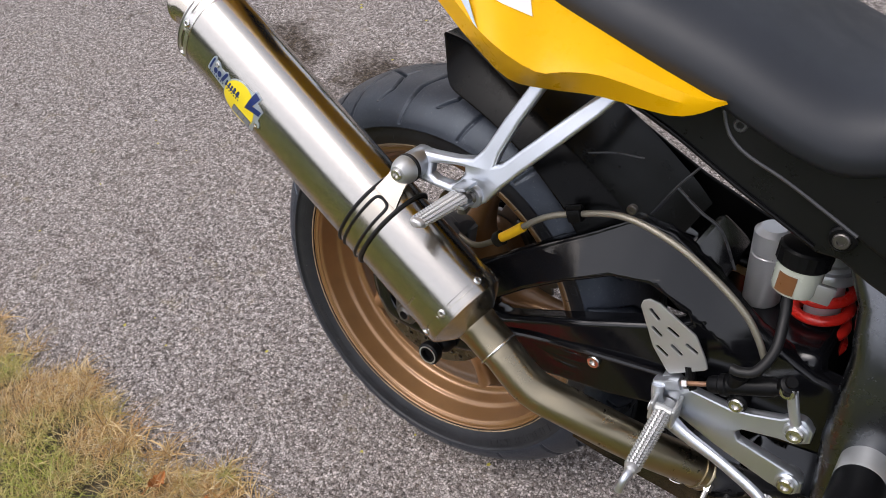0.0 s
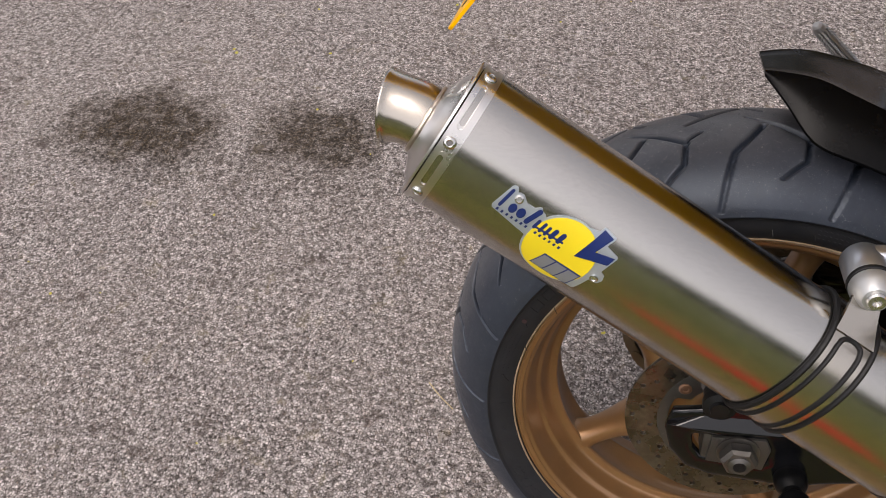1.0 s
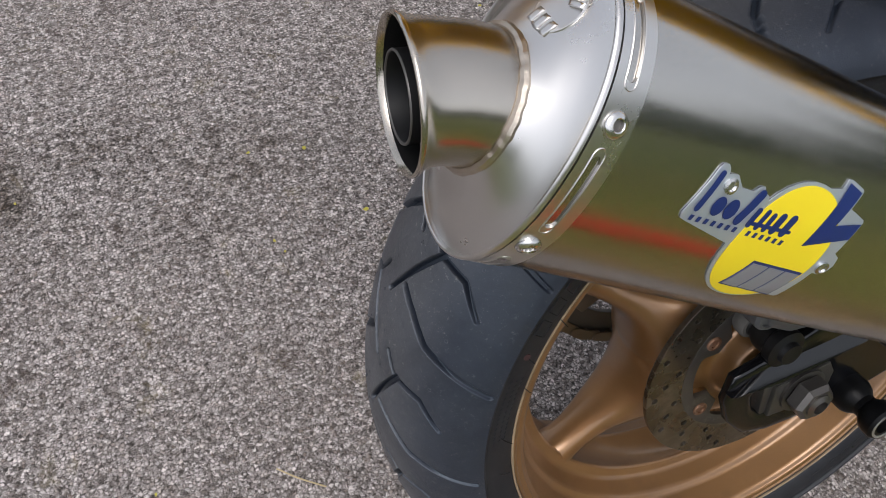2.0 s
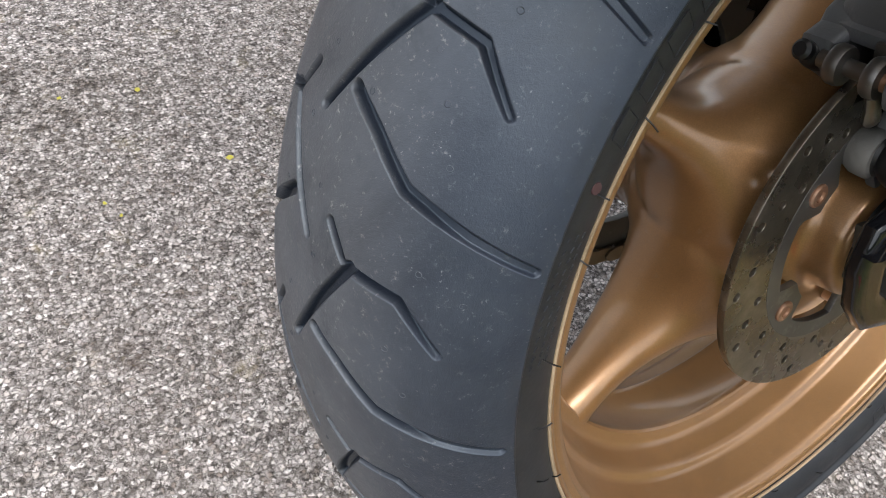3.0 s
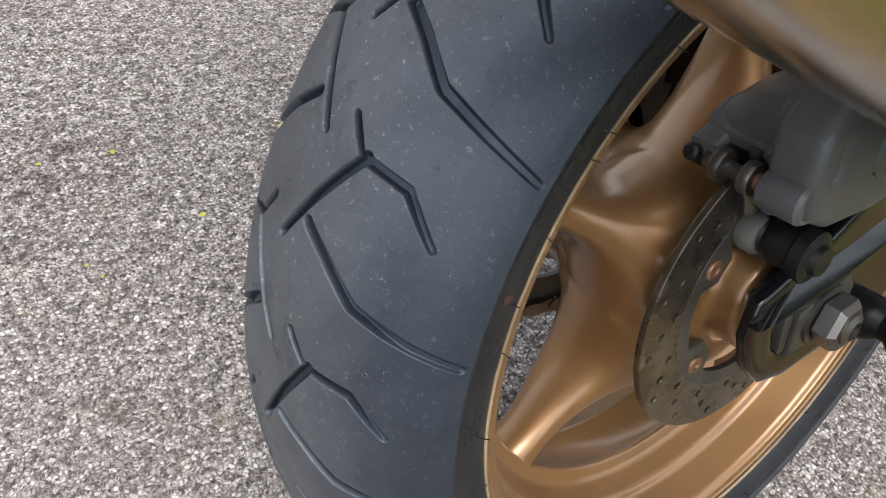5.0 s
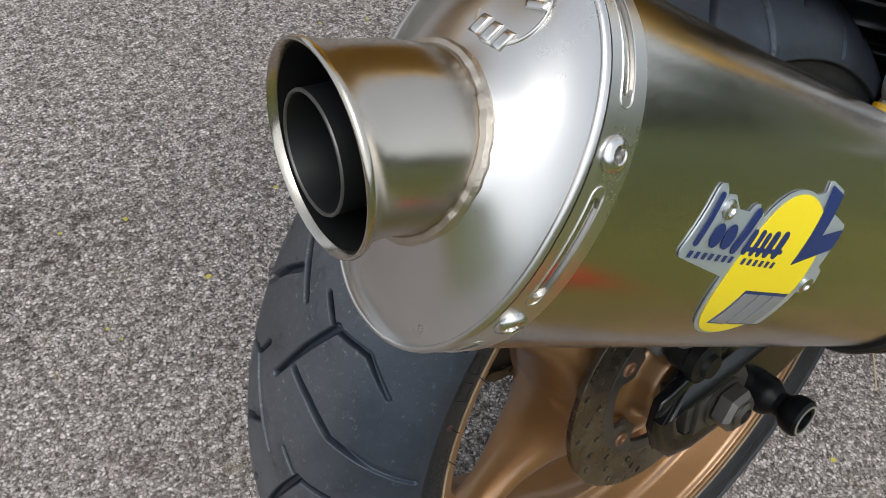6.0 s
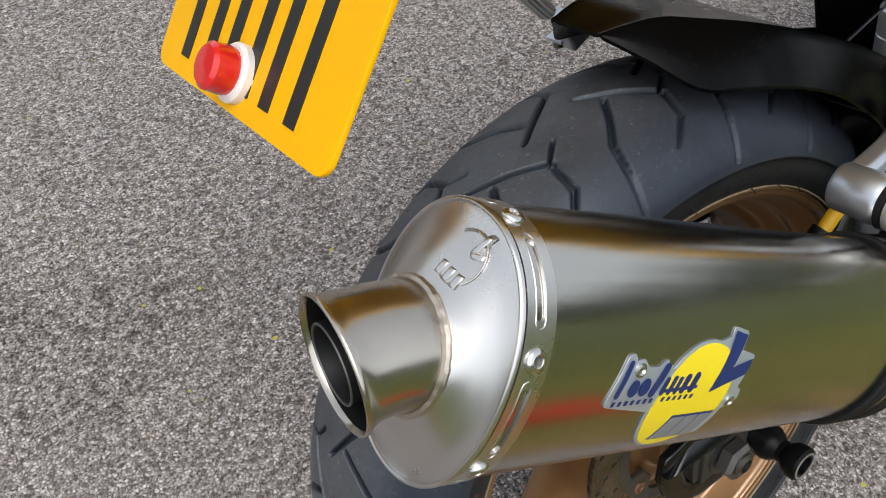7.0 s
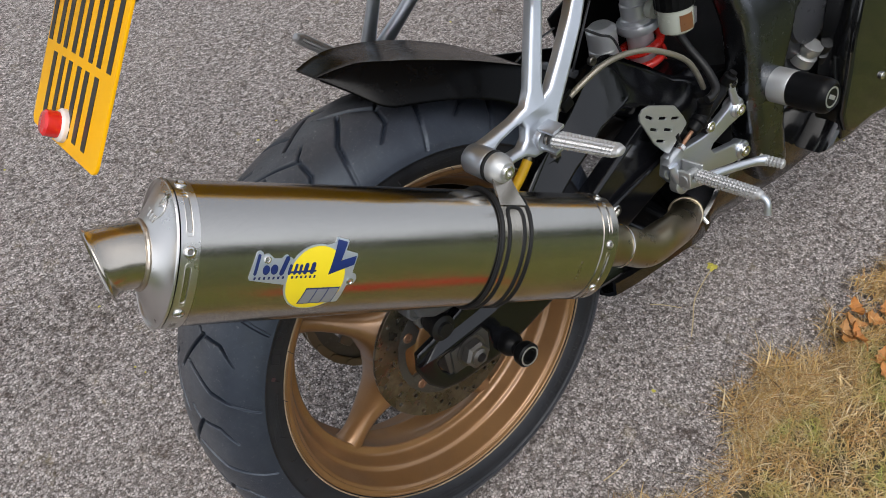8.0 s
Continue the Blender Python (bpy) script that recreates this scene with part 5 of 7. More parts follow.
    for f in (0.0, 0.25, 0.5, 0.75, 1.0):
        a, b = oval(c0 + 0.001, 66, 0.0026), oval(c1 - 0.001, 66, 0.0026)
        mid = (a + b) / 2
        c = mid.lerp(bush + Vector((0, 0, 0.004)), f)
        half = 0.0175 - 0.0055 * math.sin(min(1.0, f * 1.15) * math.pi / 2)
        side = (b - a).normalized()
        rows.append([c - side * half + Vector((0, 0.0018, 0)), c + side * half + Vector((0, 0.0018, 0)), c + side * half - Vector((0, 0.0018, 0)), c - side * half - Vector((0, 0.0018, 0))])
    bm = bmesh.new()
    skin(bm, rows)
    lathe(bm, bush + Vector((0, 0.0018, 0)), (0, -1, 0), ((0.0145, 0), (0.0150, 0.0004), (0.0150, 0.0032), (0.0145, 0.0036)), 28)
    part("clamp_tab", bm, STEEL_OUT, can, angle=30)
    # link pipe to the collector, with sleeve joints
    f = MC + MU * 0.5
    path = [f, f + MU * 0.035, f + MU * 0.055, Vector((0.2385, -0.2025, 0.0475)), Vector((0.2920, -0.1880, 0.0280)), Vector((0.3560, -0.1565, -0.0060)), Vector((0.4050, -0.1220, -0.0360)), Vector((0.4280, -0.1036, -0.0510))]
    link = part("link_pipe", pipe(path, 0.0238, 40, 8), STEEL_PIPE, bike, "heat tinted stainless link pipe", angle=60)
    part("spigot", turned(MC + MU * 0.503, MU, ((0.0262, 0), (0.0264, 0.006), (0.0252, 0.008), (0.0250, 0.041), (0.0240, 0.042)), 40, caps=False), STEEL_PIPE, link)
    part("spigot_ring", turned(MC + MU * 0.5435, MU, ((0.0244, 0), (0.0262, 0.0006), (0.0266, 0.0018), (0.0262, 0.0030), (0.0244, 0.0036)), 48), CHROME, link)
    d = (path[7] - path[6]).normalized()
    part("collector_pipe", pipe([path[7] - d * 0.01, path[7] + d * 0.02, Vector((0.480, -0.072, -0.078)), Vector((0.60, -0.06, -0.090))], 0.0222, 32, 6), ENGINEBLACK, link, "dark collector pipe")
    part("pipe_clamp", turned(path[7] - d * 0.010, d, ((0.0240, 0), (0.0258, 0.0005), (0.0258, 0.003), (0.0248, 0.004), (0.0248, 0.010), (0.0258, 0.011), (0.0262, 0.0125), (0.0240, 0.0135)), 40), STEEL_PIPE, link)
    p, q = Vector((0.4440, -0.1040, -0.0455)), Vector((0.4441, -0.1310, -0.0690))
    part("clamp_bolt", pipe([p, (p + q) / 2, q], 0.0036, 10, 3), CHROME, link)
    part("clamp_nut", turned(p + (q - p) * 0.35, q - p, ((0.0062, 0), (0.0062, 0.012)), 6), CHROME, link, angle=25)
    part("clamp_lug", pipe([p + (q - p) * 0.1 + Vector((-0.004, 0.012, 0)), p + (q - p) * 0.1, p + (q - p) * 0.1 + Vector((0.003, -0.006, 0.001))], 0.0062, 10, 3, 0.5), CHROME, link)
    part("spring_hook", pipe([Vector((0.4040, -0.1280, -0.0514)), Vector((0.4161, -0.1320, -0.0593)), Vector((0.4017, -0.1300, -0.0636)), Vector((0.4040, -0.1280, -0.0514))], 0.0010, 8, 4), CHROME, link)


exhaust()


# -- rear hugger --
def smooth_rows(rows, steps):
    """Rows of numbers with others glided in between them."""
    rows = [np.array(r) for r in rows]
    p = [2 * rows[0] - rows[1], *rows, 2 * rows[-1] - rows[-2]]
    out = []
    for a, b, c, d in zip(p, p[1:], p[2:], p[3:]):
        for i in range(steps):
            t = i / steps
            out.append(0.5 * (2 * b + (c - a) * t + (2 * a - 5 * b + 4 * c - d) * t * t + (3 * b - a - 3 * c + d) * t ** 3))
    return out + [rows[-1]]


def hugger():
    # degrees up from behind, ridge half width, crown radius, lower edge half width and radius
    rows = [(85.5, 0.024, 0.371, 0.026, 0.369), (88.5, 0.030, 0.371, 0.048, 0.350), (92.4, 0.037, 0.3695, 0.072, 0.328), (98.0, 0.050, 0.3620, 0.081, 0.321), (108.0, 0.066, 0.3530, 0.090, 0.316), (118.0, 0.074, 0.3500, 0.096, 0.312), (125.0, 0.077, 0.3520, 0.098, 0.308), (132.0, 0.079, 0.3560, 0.099, 0.306), (138.0, 0.080, 0.3620, 0.099, 0.302), (143.0, 0.080, 0.3700, 0.098, 0.302), (148.0, 0.079, 0.3780, 0.096, 0.304)]
    bm = bmesh.new()
    rings = []
    for deg, ridge, top, wide, low in [tuple(v) for v in smooth_rows(rows, 4)]:
        right = [(wide, low), (wide * 0.72 + ridge * 0.28 + 0.0004, low * 0.68 + top * 0.32), (wide * 0.36 + ridge * 0.64 + 0.0006, low * 0.34 + top * 0.66), (ridge + 0.0012, top - 0.0016), (ridge - 0.0008, top)]
        crown = [(ridge * f, top - 0.0012) for f in (0.8, 0.5, 0.2)]
        half = right + crown
        prof = [polar(deg, r, -y) for y, r in half] + [polar(deg, top - 0.0012, 0)] + [polar(deg, r, y) for y, r in half[::-1]]
        inner = [p * 0.9925 for p in prof[::-1]]
        rings.append(prof + inner)
    skin(bm, rings)
    body = part("hugger", bm, GLOSSBLACK, bike, "gloss black rear tyre hugger", angle=32)
    for p in ((0.285, -0.104, 0.262),):
        socket_bolt(body, p, (0, -1, 0), 0.006, 0.004, DARKSTEEL)


hugger()


# -- passenger hangers and pegs --
def ribbed_peg(a, b, r0, r1, name, parent, label, flat=0.8):
    """A foot peg with raised teeth in rows along it."""
    a, b = Vector(a), Vector(b)
    d = (b - a).normalized()
    s, u, _ = basis(d)
    L_ = (b - a).length
    n = int(L_ / 0.0052)
    bm = bmesh.new()
    skin(bm, [[a + d * L_ * f + (s * math.cos(q) + u * math.sin(q) * flat) * r for q in (2 * math.pi * i / 20 for i in range(20))] for f, r in ((0, r0 * 0.78), (0.02, r0 * 0.84), (0.88, r1 * 0.84), (0.94, r1 * 0.88), (0.98, r1 * 0.72), (1.0, r1 * 0.4))])
    for k in range(n):
        f = 0.04 + 0.86 * k / (n - 1)
        r = r0 + (r1 - r0) * f
        for j in range(12):
            q0, q1 = 2 * math.pi * (j + 0.06) / 12, 2 * math.pi * (j + 0.94) / 12
            rim = lambda q, e, h: a + d * (L_ * f + e) + (s * math.cos(q) + u * math.sin(q) * flat) * (r * 0.83 + h)
            qm = (q0 + q1) / 2
            base = [rim(q0, -0.0024, 0.0), rim(q1, -0.0024, 0.0), rim(q1, 0.0024, 0.0), rim(q0, 0.0024, 0.0)]
            top = [rim(qm - 0.09, -0.0006, 0.0021), rim(qm + 0.09, -0.0006, 0.0021), rim(qm + 0.09, 0.0002, 0.0021), rim(qm - 0.09, 0.0002, 0.0021)]
            skin(bm, [base, top])
    return part(name, bm, PEGALLOY, parent, label, angle=30)


def hanger(s):
    """The forked alloy bracket that carries a passenger peg (s: -1 right, 1 left)."""
    P = lambda x, y, z: (x, y * -s, z)
    bm = bmesh.new()
    tube(bm, [P(0.212, -0.128, 0.440), P(0.176, -0.149, 0.387), P(0.152, -0.164, 0.325), P(0.136, -0.178, 0.276)], (0.0085, 0.0088, 0.0098, 0.0125), 14, 8, 0.8)
    tube(bm, [P(0.300, -0.112, 0.430), P(0.250, -0.134, 0.374), P(0.195, -0.156, 0.318), P(0.142, -0.178, 0.268)], (0.0085, 0.0088, 0.0100, 0.0125), 14, 8, 0.8)
    if s < 0:
        # near side: one flat casting with a bevelled edge that leans in towards the tail
        bm.free()
        outline = [(0.0445, 0.2880), (0.0672, 0.2890), (0.0979, 0.2922), (0.1190, 0.2975), (0.1300, 0.3120), (0.1480, 0.3500), (0.1690, 0.3900), (0.1830, 0.4300), (0.1990, 0.4320), (0.1860, 0.3883), (0.1674, 0.3504), (0.1510, 0.3120), (0.1480, 0.2990), (0.1560, 0.3030), (0.1780, 0.3270), (0.2080, 0.3590), (0.2480, 0.4020), (0.2650, 0.4320), (0.2850, 0.4320), (0.2656, 0.3970), (0.2504, 0.3770), (0.2210, 0.3436), (0.1839, 0.3029), (0.1600, 0.2750), (0.1450, 0.2540), (0.1300, 0.2450), (0.1090, 0.2455), (0.0976, 0.2523), (0.0762, 0.2535), (0.0510, 0.2560), (0.0340, 0.2640), (0.0340, 0.2800)]
        gap = [(0.0680, 0.2765), (0.0780, 0.2798), (0.1000, 0.2835), (0.1095, 0.2840), (0.1113, 0.2786), (0.1055, 0.2678), (0.0964, 0.2618), (0.0781, 0.2625), (0.0690, 0.2660)]
        me = sheet([outline, gap], upright(0), 0.0150, 0.0040, rounds=3, draw_in=0.0042)
        bm = bmesh.new()
        bm.from_mesh(me)
        bpy.data.meshes.remove(me)
        for v in bm.verts:
            v.co.y += -0.176 + 0.29 * (v.co.z - 0.27) + 0.003 * math.sin((v.co.x + v.co.z) * 20)
        lathe(bm, (0.1280, -0.168, 0.2585), (0, -1, 0), ((0.0, 0), (0.0135, 0.001), (0.0140, 0.003), (0.0140, 0.018), (0.0125, 0.020), (0.0, 0.020)), 28)
        lathe(bm, P(0.0475, -0.160, 0.2722), (0, s, 0), ((0.0, 0), (0.0150, 0.001), (0.0168, 0.004), (0.0168, 0.030), (0.0150, 0.034), (0.0, 0.034)), 32)
    else:
        block(bm, (0.030, 0.020, 0.036), pose(*P(0.131, -0.184, 0.266), 0, -25, 0), 0.005, 3)
    body = part("peg_hanger", bm, ALLOY, bike, "polished alloy passenger peg hanger", angle=40)
    if s < 0:
        part("bush_rubber", turned(P(0.0475, -0.194, 0.2722), (0, s, 0), ((0.0160, 0), (0.0172, 0.001), (0.0172, 0.0042), (0.0160, 0.005), (0, 0.005)), 28), BLACKRUBBER, body)
        part("bush_cup", turned(P(0.0475, -0.200, 0.2722), (0, s, 0), ((0.0165, 0), (0.0165, 0.004), (0.0150, 0.009), (0.0105, 0.0165), (0.0095, 0.0175), (0.0, 0.0175)), 32), ALLOY_GREY, body)
        socket_bolt(body, P(0.0475, -0.2175, 0.2722), (0, s, 0), 0.0072, 0.005)
    block_bm = bmesh.new()
    for dz in (-0.0115, 0.0115):
        block(block_bm, (0.018, 0.024, 0.004), pose(*P(0.1265, -0.199, 0.2660 + dz), 0, -10, 0), 0.0012)
    part("peg_clevis", block_bm, ALLOY, body)
    socket_bolt(body, P(0.1290, -0.189, 0.2590), (0, s, 0), 0.0075, 0.005, DARKSTEEL)
    part("peg_pivot", turned(P(0.126, -0.200, 0.244), (0, 0, 1), ((0.0, 0), (0.006, 0.0), (0.006, 0.006), (0.0035, 0.007), (0.0035, 0.034), (0.0, 0.034)), 12), DARKSTEEL, body)
    if s < 0:
        ribbed_peg(P(0.1255, -0.206, 0.2660), P(0.1310, -0.294, 0.2750), 0.0128, 0.0100, "passenger_peg", body, "ribbed alloy foot peg", 0.62)
    else:
        ribbed_peg((0.112, 0.198, 0.285), (0.046, 0.174, 0.349), 0.0110, 0.0092, "passenger_peg", body, "ribbed alloy foot peg folded up")


hanger(-1)
hanger(1)


# -- bodywork: tail, seat, side panels --
BOTTOM = [(-0.36, 0.1, 0.735), (-0.1, 0.148, 0.572), (0.0599, 0.168, 0.4615), (0.1119, 0.180, 0.4314), (0.1578, 0.180, 0.4032), (0.1982, 0.173, 0.4002), (0.2568, 0.168, 0.4062), (0.3244, 0.161, 0.4039), (0.3550, 0.158, 0.4150), (0.3718, 0.158, 0.4302)]
CREASE = [(-0.33, 0.115, 0.758), (-0.06, 0.172, 0.592), (0.0930, 0.188, 0.4754), (0.1582, 0.212, 0.4495), (0.2048, 0.206, 0.4307), (0.2304, 0.197, 0.4339), (0.2650, 0.187, 0.4359), (0.3275, 0.169, 0.4232), (0.3604, 0.161, 0.4226), (0.3759, 0.159, 0.4295)]
TOPLINE = [(-0.34, 0.80), (-0.05, 0.622), (0.09, 0.522), (0.14, 0.496), (0.18, 0.478), (0.215, 0.468), (0.25, 0.459), (0.32, 0.440), (0.355, 0.4305), (0.3715, 0.4288)]


def tail(s):
    lanes = []
    for i in range(len(BOTTOM)):
        (bx, by, bz), (cx, cy, cz), (tx, tz) = BOTTOM[i], CREASE[i], TOPLINE[i]
        lanes.append(((bx, s * 0.112, bz + 0.006), (bx, s * (by - 0.003), bz), (bx * 0.93 + cx * 0.07, s * (by * 0.95 + cy * 0.05 + 0.001), bz * 0.93 + cz * 0.07), (cx, s * cy, cz), (cx * 0.55 + tx * 0.45, s * (cy * 0.55 + 0.150 * 0.45 + 0.006), cz * 0.55 + tz * 0.45 + 0.003), (tx, s * 0.150, tz), (tx, s * 0.138, tz + 0.006), (tx, s * 0.120, tz + 0.004)))
    cols = [spline(list(lane), 3) for lane in zip(*lanes)]
    bm = bmesh.new()
    grid = [[bm.verts.new(p) for p in col] for col in cols]
    for a, b in zip(grid, grid[1:]):
        for i in range(len(a) - 1):
            bm.faces.new((a[i], a[i + 1], b[i + 1], b[i]))
    for i in range(len(grid[0]) - 1):
        bm.faces.new((grid[-1][i], grid[-1][i + 1], grid[0][i + 1], grid[0][i]))
    bmesh.ops.remove_doubles(bm, verts=bm.verts, dist=1e-5)
    return part("tail_panel", bm, YELLOW, bike, "glossy yellow tail fairing panel", angle=28)


tail_r = tail(-1)
tail(1)
# printed shapes on the tail
def on_tail(name, loop, material):
    """A thin printed shape that follows the swell of the right tail panel."""
    me = sheet([loop], upright(-0.16), 0.0012, 0.0002)
    bm = bmesh.new()
    bm.from_mesh(me)
    bmesh.ops.triangulate(bm, faces=bm.faces)
    for _ in range(3):
        long = [e for e in bm.edges if e.calc_length() > 0.010]
        if long:
            bmesh.ops.subdivide_edges(bm, edges=long, cuts=1)
            bmesh.ops.triangulate(bm, faces=bm.faces)
    for v in bm.verts:
        x, z = v.co.x, v.co.z
        rails = [[(b[0], b[1], b[2]) for b in BOTTOM], CREASE, [(c[0] * 0.55 + t[0] * 0.45, c[1] * 0.55 + 0.150 * 0.45 + 0.006, c[2] * 0.55 + t[1] * 0.45 + 0.003) for c, t in zip(CREASE, TOPLINE)], [(t[0], 0.150, t[1]) for t in TOPLINE]]
        zs = [np.interp(x, [p[0] for p in r], [p[2] for p in r]) for r in rails]
        ys = [np.interp(x, [p[0] for p in r], [p[1] for p in r]) for r in rails]
        v.co.y += -float(np.interp(z, zs, ys)) + 0.16 - 0.0018
    part(name, bm, material, tail_r, angle=60)


on_tail("white_flash", [(0.177, 0.470), (0.160, 0.487), (0.140, 0.505), (0.105, 0.53), (0.112, 0.503), (0.131, 0.484)], WHITE)
on_tail("silver_flash", [(0.1347, 0.458), (0.1110, 0.4815), (0.078, 0.510), (0.070, 0.508), (0.1005, 0.4805)], FLASHGREY)


def seat():
    xs = [-0.32, -0.02, 0.09, 0.18, 0.27, 0.36, 0.43, 0.48, 0.53, 0.60, 0.70, 0.80]
    edge = [0.79, 0.603, 0.524, 0.480, 0.453, 0.4290, 0.4050, 0.3945, 0.408, 0.425, 0.45, 0.48]
    half = [0.12, 0.128, 0.136, 0.143, 0.149, 0.153, 0.156, 0.152, 0.145, 0.135, 0.128, 0.125]
    crown = [0.03, 0.045, 0.058, 0.066, 0.070, 0.070, 0.068, 0.070, 0.078, 0.09, 0.10, 0.10]
    lanes = []
    for x, z, h, c in zip(xs, edge, half, crown):
        lane = []
        for i in range(25):
            q = math.pi * i / 24
            cy, cz = -math.cos(q), math.sin(q)
            lane.append((x, h * math.copysign(abs(cy) ** 0.7, cy), z + c * cz ** 0.75))
        lane += [(x, h * 0.9, z - 0.012), (x, -h * 0.9, z - 0.012)]
        lanes.append(lane)
    cols = [spline(list(l), 4) for l in zip(*lanes)]
    rings = [list(r) for r in zip(*cols)]
    bm = bmesh.new()
    skin(bm, rings)
    return part("seat", bm, SEATVINYL, bike, "black vinyl rider seat", angle=60)


seat()
SIDE_PANEL = [(0.245, 0.396), (0.2814, 0.387), (0.3265, 0.369), (0.3905, 0.338), (0.478, 0.299), (0.50, 0.300), (0.53, 0.285), (0.62, 0.25), (0.70, 0.25), (0.70, 0.45), (0.53, 0.40), (0.48, 0.392), (0.43, 0.403), (0.366, 0.426), (0.30, 0.420)]
RAISED = [(0.3660, 0.4235), (0.3670, 0.4137), (0.3729, 0.3995), (0.3810, 0.3885), (0.3998, 0.3769), (0.4397, 0.3628), (0.5081, 0.3316), (0.535, 0.320), (0.62, 0.29), (0.62, 0.40), (0.53, 0.398), (0.48, 0.390), (0.43, 0.401)]
for s in (-1, 1):
    pan = part("side_panel", sheet([SIDE_PANEL], upright(0.118 * s), 0.016, 0.003), PANEL, bike, "satin black side panel with a stepped edge")
    part("raised_panel", sheet([RAISED], upright(0.1290 * s), 0.011, 0.004, rounds=3), PANEL, pan)
    part("panel_rail", pipe([(0.285, 0.127 * s, 0.388), (0.3265, 0.1275 * s, 0.3715), (0.3905, 0.128 * s, 0.3405), (0.475, 0.128 * s, 0.303)], 0.0020, 8, 4), SATIN, pan)
    socket_bolt(pan, (0.3845, 0.1330 * s, 0.4030), (0, s, 0), 0.0070, 0.004, ENGINEBLACK)
    # proud glossy bead, added to draw a highlight along the panel step
    part("panel_seam", pipe([(0.3665, 0.1335 * s, 0.4137), (0.3722, 0.1335 * s, 0.3990), (0.3805, 0.1335 * s, 0.3872), (0.3998, 0.1335 * s, 0.3752), (0.4397, 0.1335 * s, 0.3610), (0.5081, 0.1335 * s, 0.3300)], 0.0024, 8, 6), ENGINEBLACK, pan)
# added out of view: keeps sky off the hugger, gives the silencer golden reflections
rows = []
for x, z, w in ((-0.36, 0.745, 0.095), (-0.10, 0.585, 0.135), (0.06, 0.480, 0.150), (0.14, 0.425, 0.148), (0.20, 0.412, 0.135), (0.26, 0.414, 0.125)):
    rows.append([(x, -w, z), (x, -w * 0.5, z - 0.012), (x, w * 0.5, z - 0.012), (x, w, z), (x, w, z + 0.006), (x, -w, z + 0.006)])
bm = bmesh.new()
skin(bm, rows)
part("undertail", bm, YELLOW, bike, "yellow undertail closing the tail from below", angle=40)
under = part("undertray", block(bmesh.new(), (0.22, 0.205, 0.03), at(0.33, 0, 0.395, 0, 14, 0), 0.008), SATIN, bike, "black plastic undertray")
# battery leads and ties in the dark space behind the shock
for pts, r in (([(0.205, -0.060, 0.288), (0.24, -0.062, 0.300), (0.272, -0.060, 0.303)], 0.0022), ([(0.291, -0.06, 0.236), (0.316, -0.062, 0.283), (0.335, -0.06, 0.312)], 0.0026), ([(0.316, -0.062, 0.283), (0.345, -0.06, 0.262), (0.372, -0.055, 0.244), (0.395, -0.05, 0.20)], 0.003)):
    part("cable", pipe(pts, r * 0.6, 8, 6), ENGINEBLACK, bike)
part("inner_fender", sheet([[(0.150, 0.288), (0.1724, 0.2790), (0.2385, 0.2470), (0.2979, 0.2210), (0.3381, 0.2070), (0.3999, 0.1860), (0.55, 0.14), (0.55, 0.08), (0.40, 0.10), (0.22, 0.17), (0.150, 0.235)]], upright(0.108), 0.005, 0.002), SATIN, bike)
# stand-in black sheet, added so the gap behind the shock stays dark
part("far_guard", sheet([[(0.40, 0.235), (0.47, 0.262), (0.62, 0.25), (0.62, 0.06), (0.46, 0.09), (0.42, 0.16)]], upright(0.098), 0.006, 0.002), SATIN, bike)


# -- number plate --
def number_plate():
    up = Vector((0.61, 0.0, 0.79)).normalized()
    right = Vector((0.018, -1.0, 0.0076))
    right = (right - up * right.dot(up)).normalized()
    out = right.cross(up)
    m = Matrix((right, up, out)).transposed().to_4x4()
    m.translation = Vector((-0.2895, -0.0380, 0.4280))
    w, h, r = 0.0965, 0.182, 0.0095
    loop = []
    for cx, cy, a0 in ((w - r, r, -90), (w - r, h - r, 0), (-w + r, h - r, 90), (-w + r, r, 180)):
        loop += [(cx + r * math.cos(radians(a0 + 15 * i)), cy + r * math.sin(radians(a0 + 15 * i))) for i in range(7)]
    pl = part("number_plate", sheet([loop], m, 0.003, 0.0006), PLATEYELLOW, bike, "yellow acrylic number plate with black bars")
    for row, count in ((0.0105, 3), (0.0815, 4)):
        wide = 0.0415 * count + 0.0060 * (count - 1)
        for n in range(count):
            x = -wide / 2 - 0.003 + n * 0.0475
            for k in (0.003, 0.0285):
                bar = [(x + k, row), (x + k + 0.010, row), (x + k + 0.010, row + 0.063), (x + k, row + 0.063)]
                part("plate_bar", sheet([bar], m @ Matrix.Translation((0, 0, 0.0018)), 0.0006, 0.0001), INK, pl)
    base = m @ Vector((0.0, 0.0185, 0.0015))
    part("reflector_ring", turned(base, out, ((0.0150, 0), (0.0150, 0.004), (0.0135, 0.006), (0.0, 0.006)), 28), WHITE, pl, "white plastic bolt ring")
    part("reflector", turned(base + out * 0.006, out, ((0.0118, 0), (0.0122, 0.003), (0.0118, 0.011), (0.0095, 0.013), (0.0, 0.0138)), 28), REDLENS, pl, "red ribbed bolt cap")
    part("plate_back", block(bmesh.new(), (0.12, 0.40, 0.008), m @ at(0, 0.26, -0.008), 0.003), SATIN, pl)


number_plate()
part("indicator", turned((-0.120, 0.085, 0.488), (-0.3, 1, 0.05), ((0.0, 0), (0.008, 0.0), (0.008, 0.03), (0.016, 0.045), (0.018, 0.07), (0.010, 0.085), (0.0, 0.088)), 20), SATIN, bike)


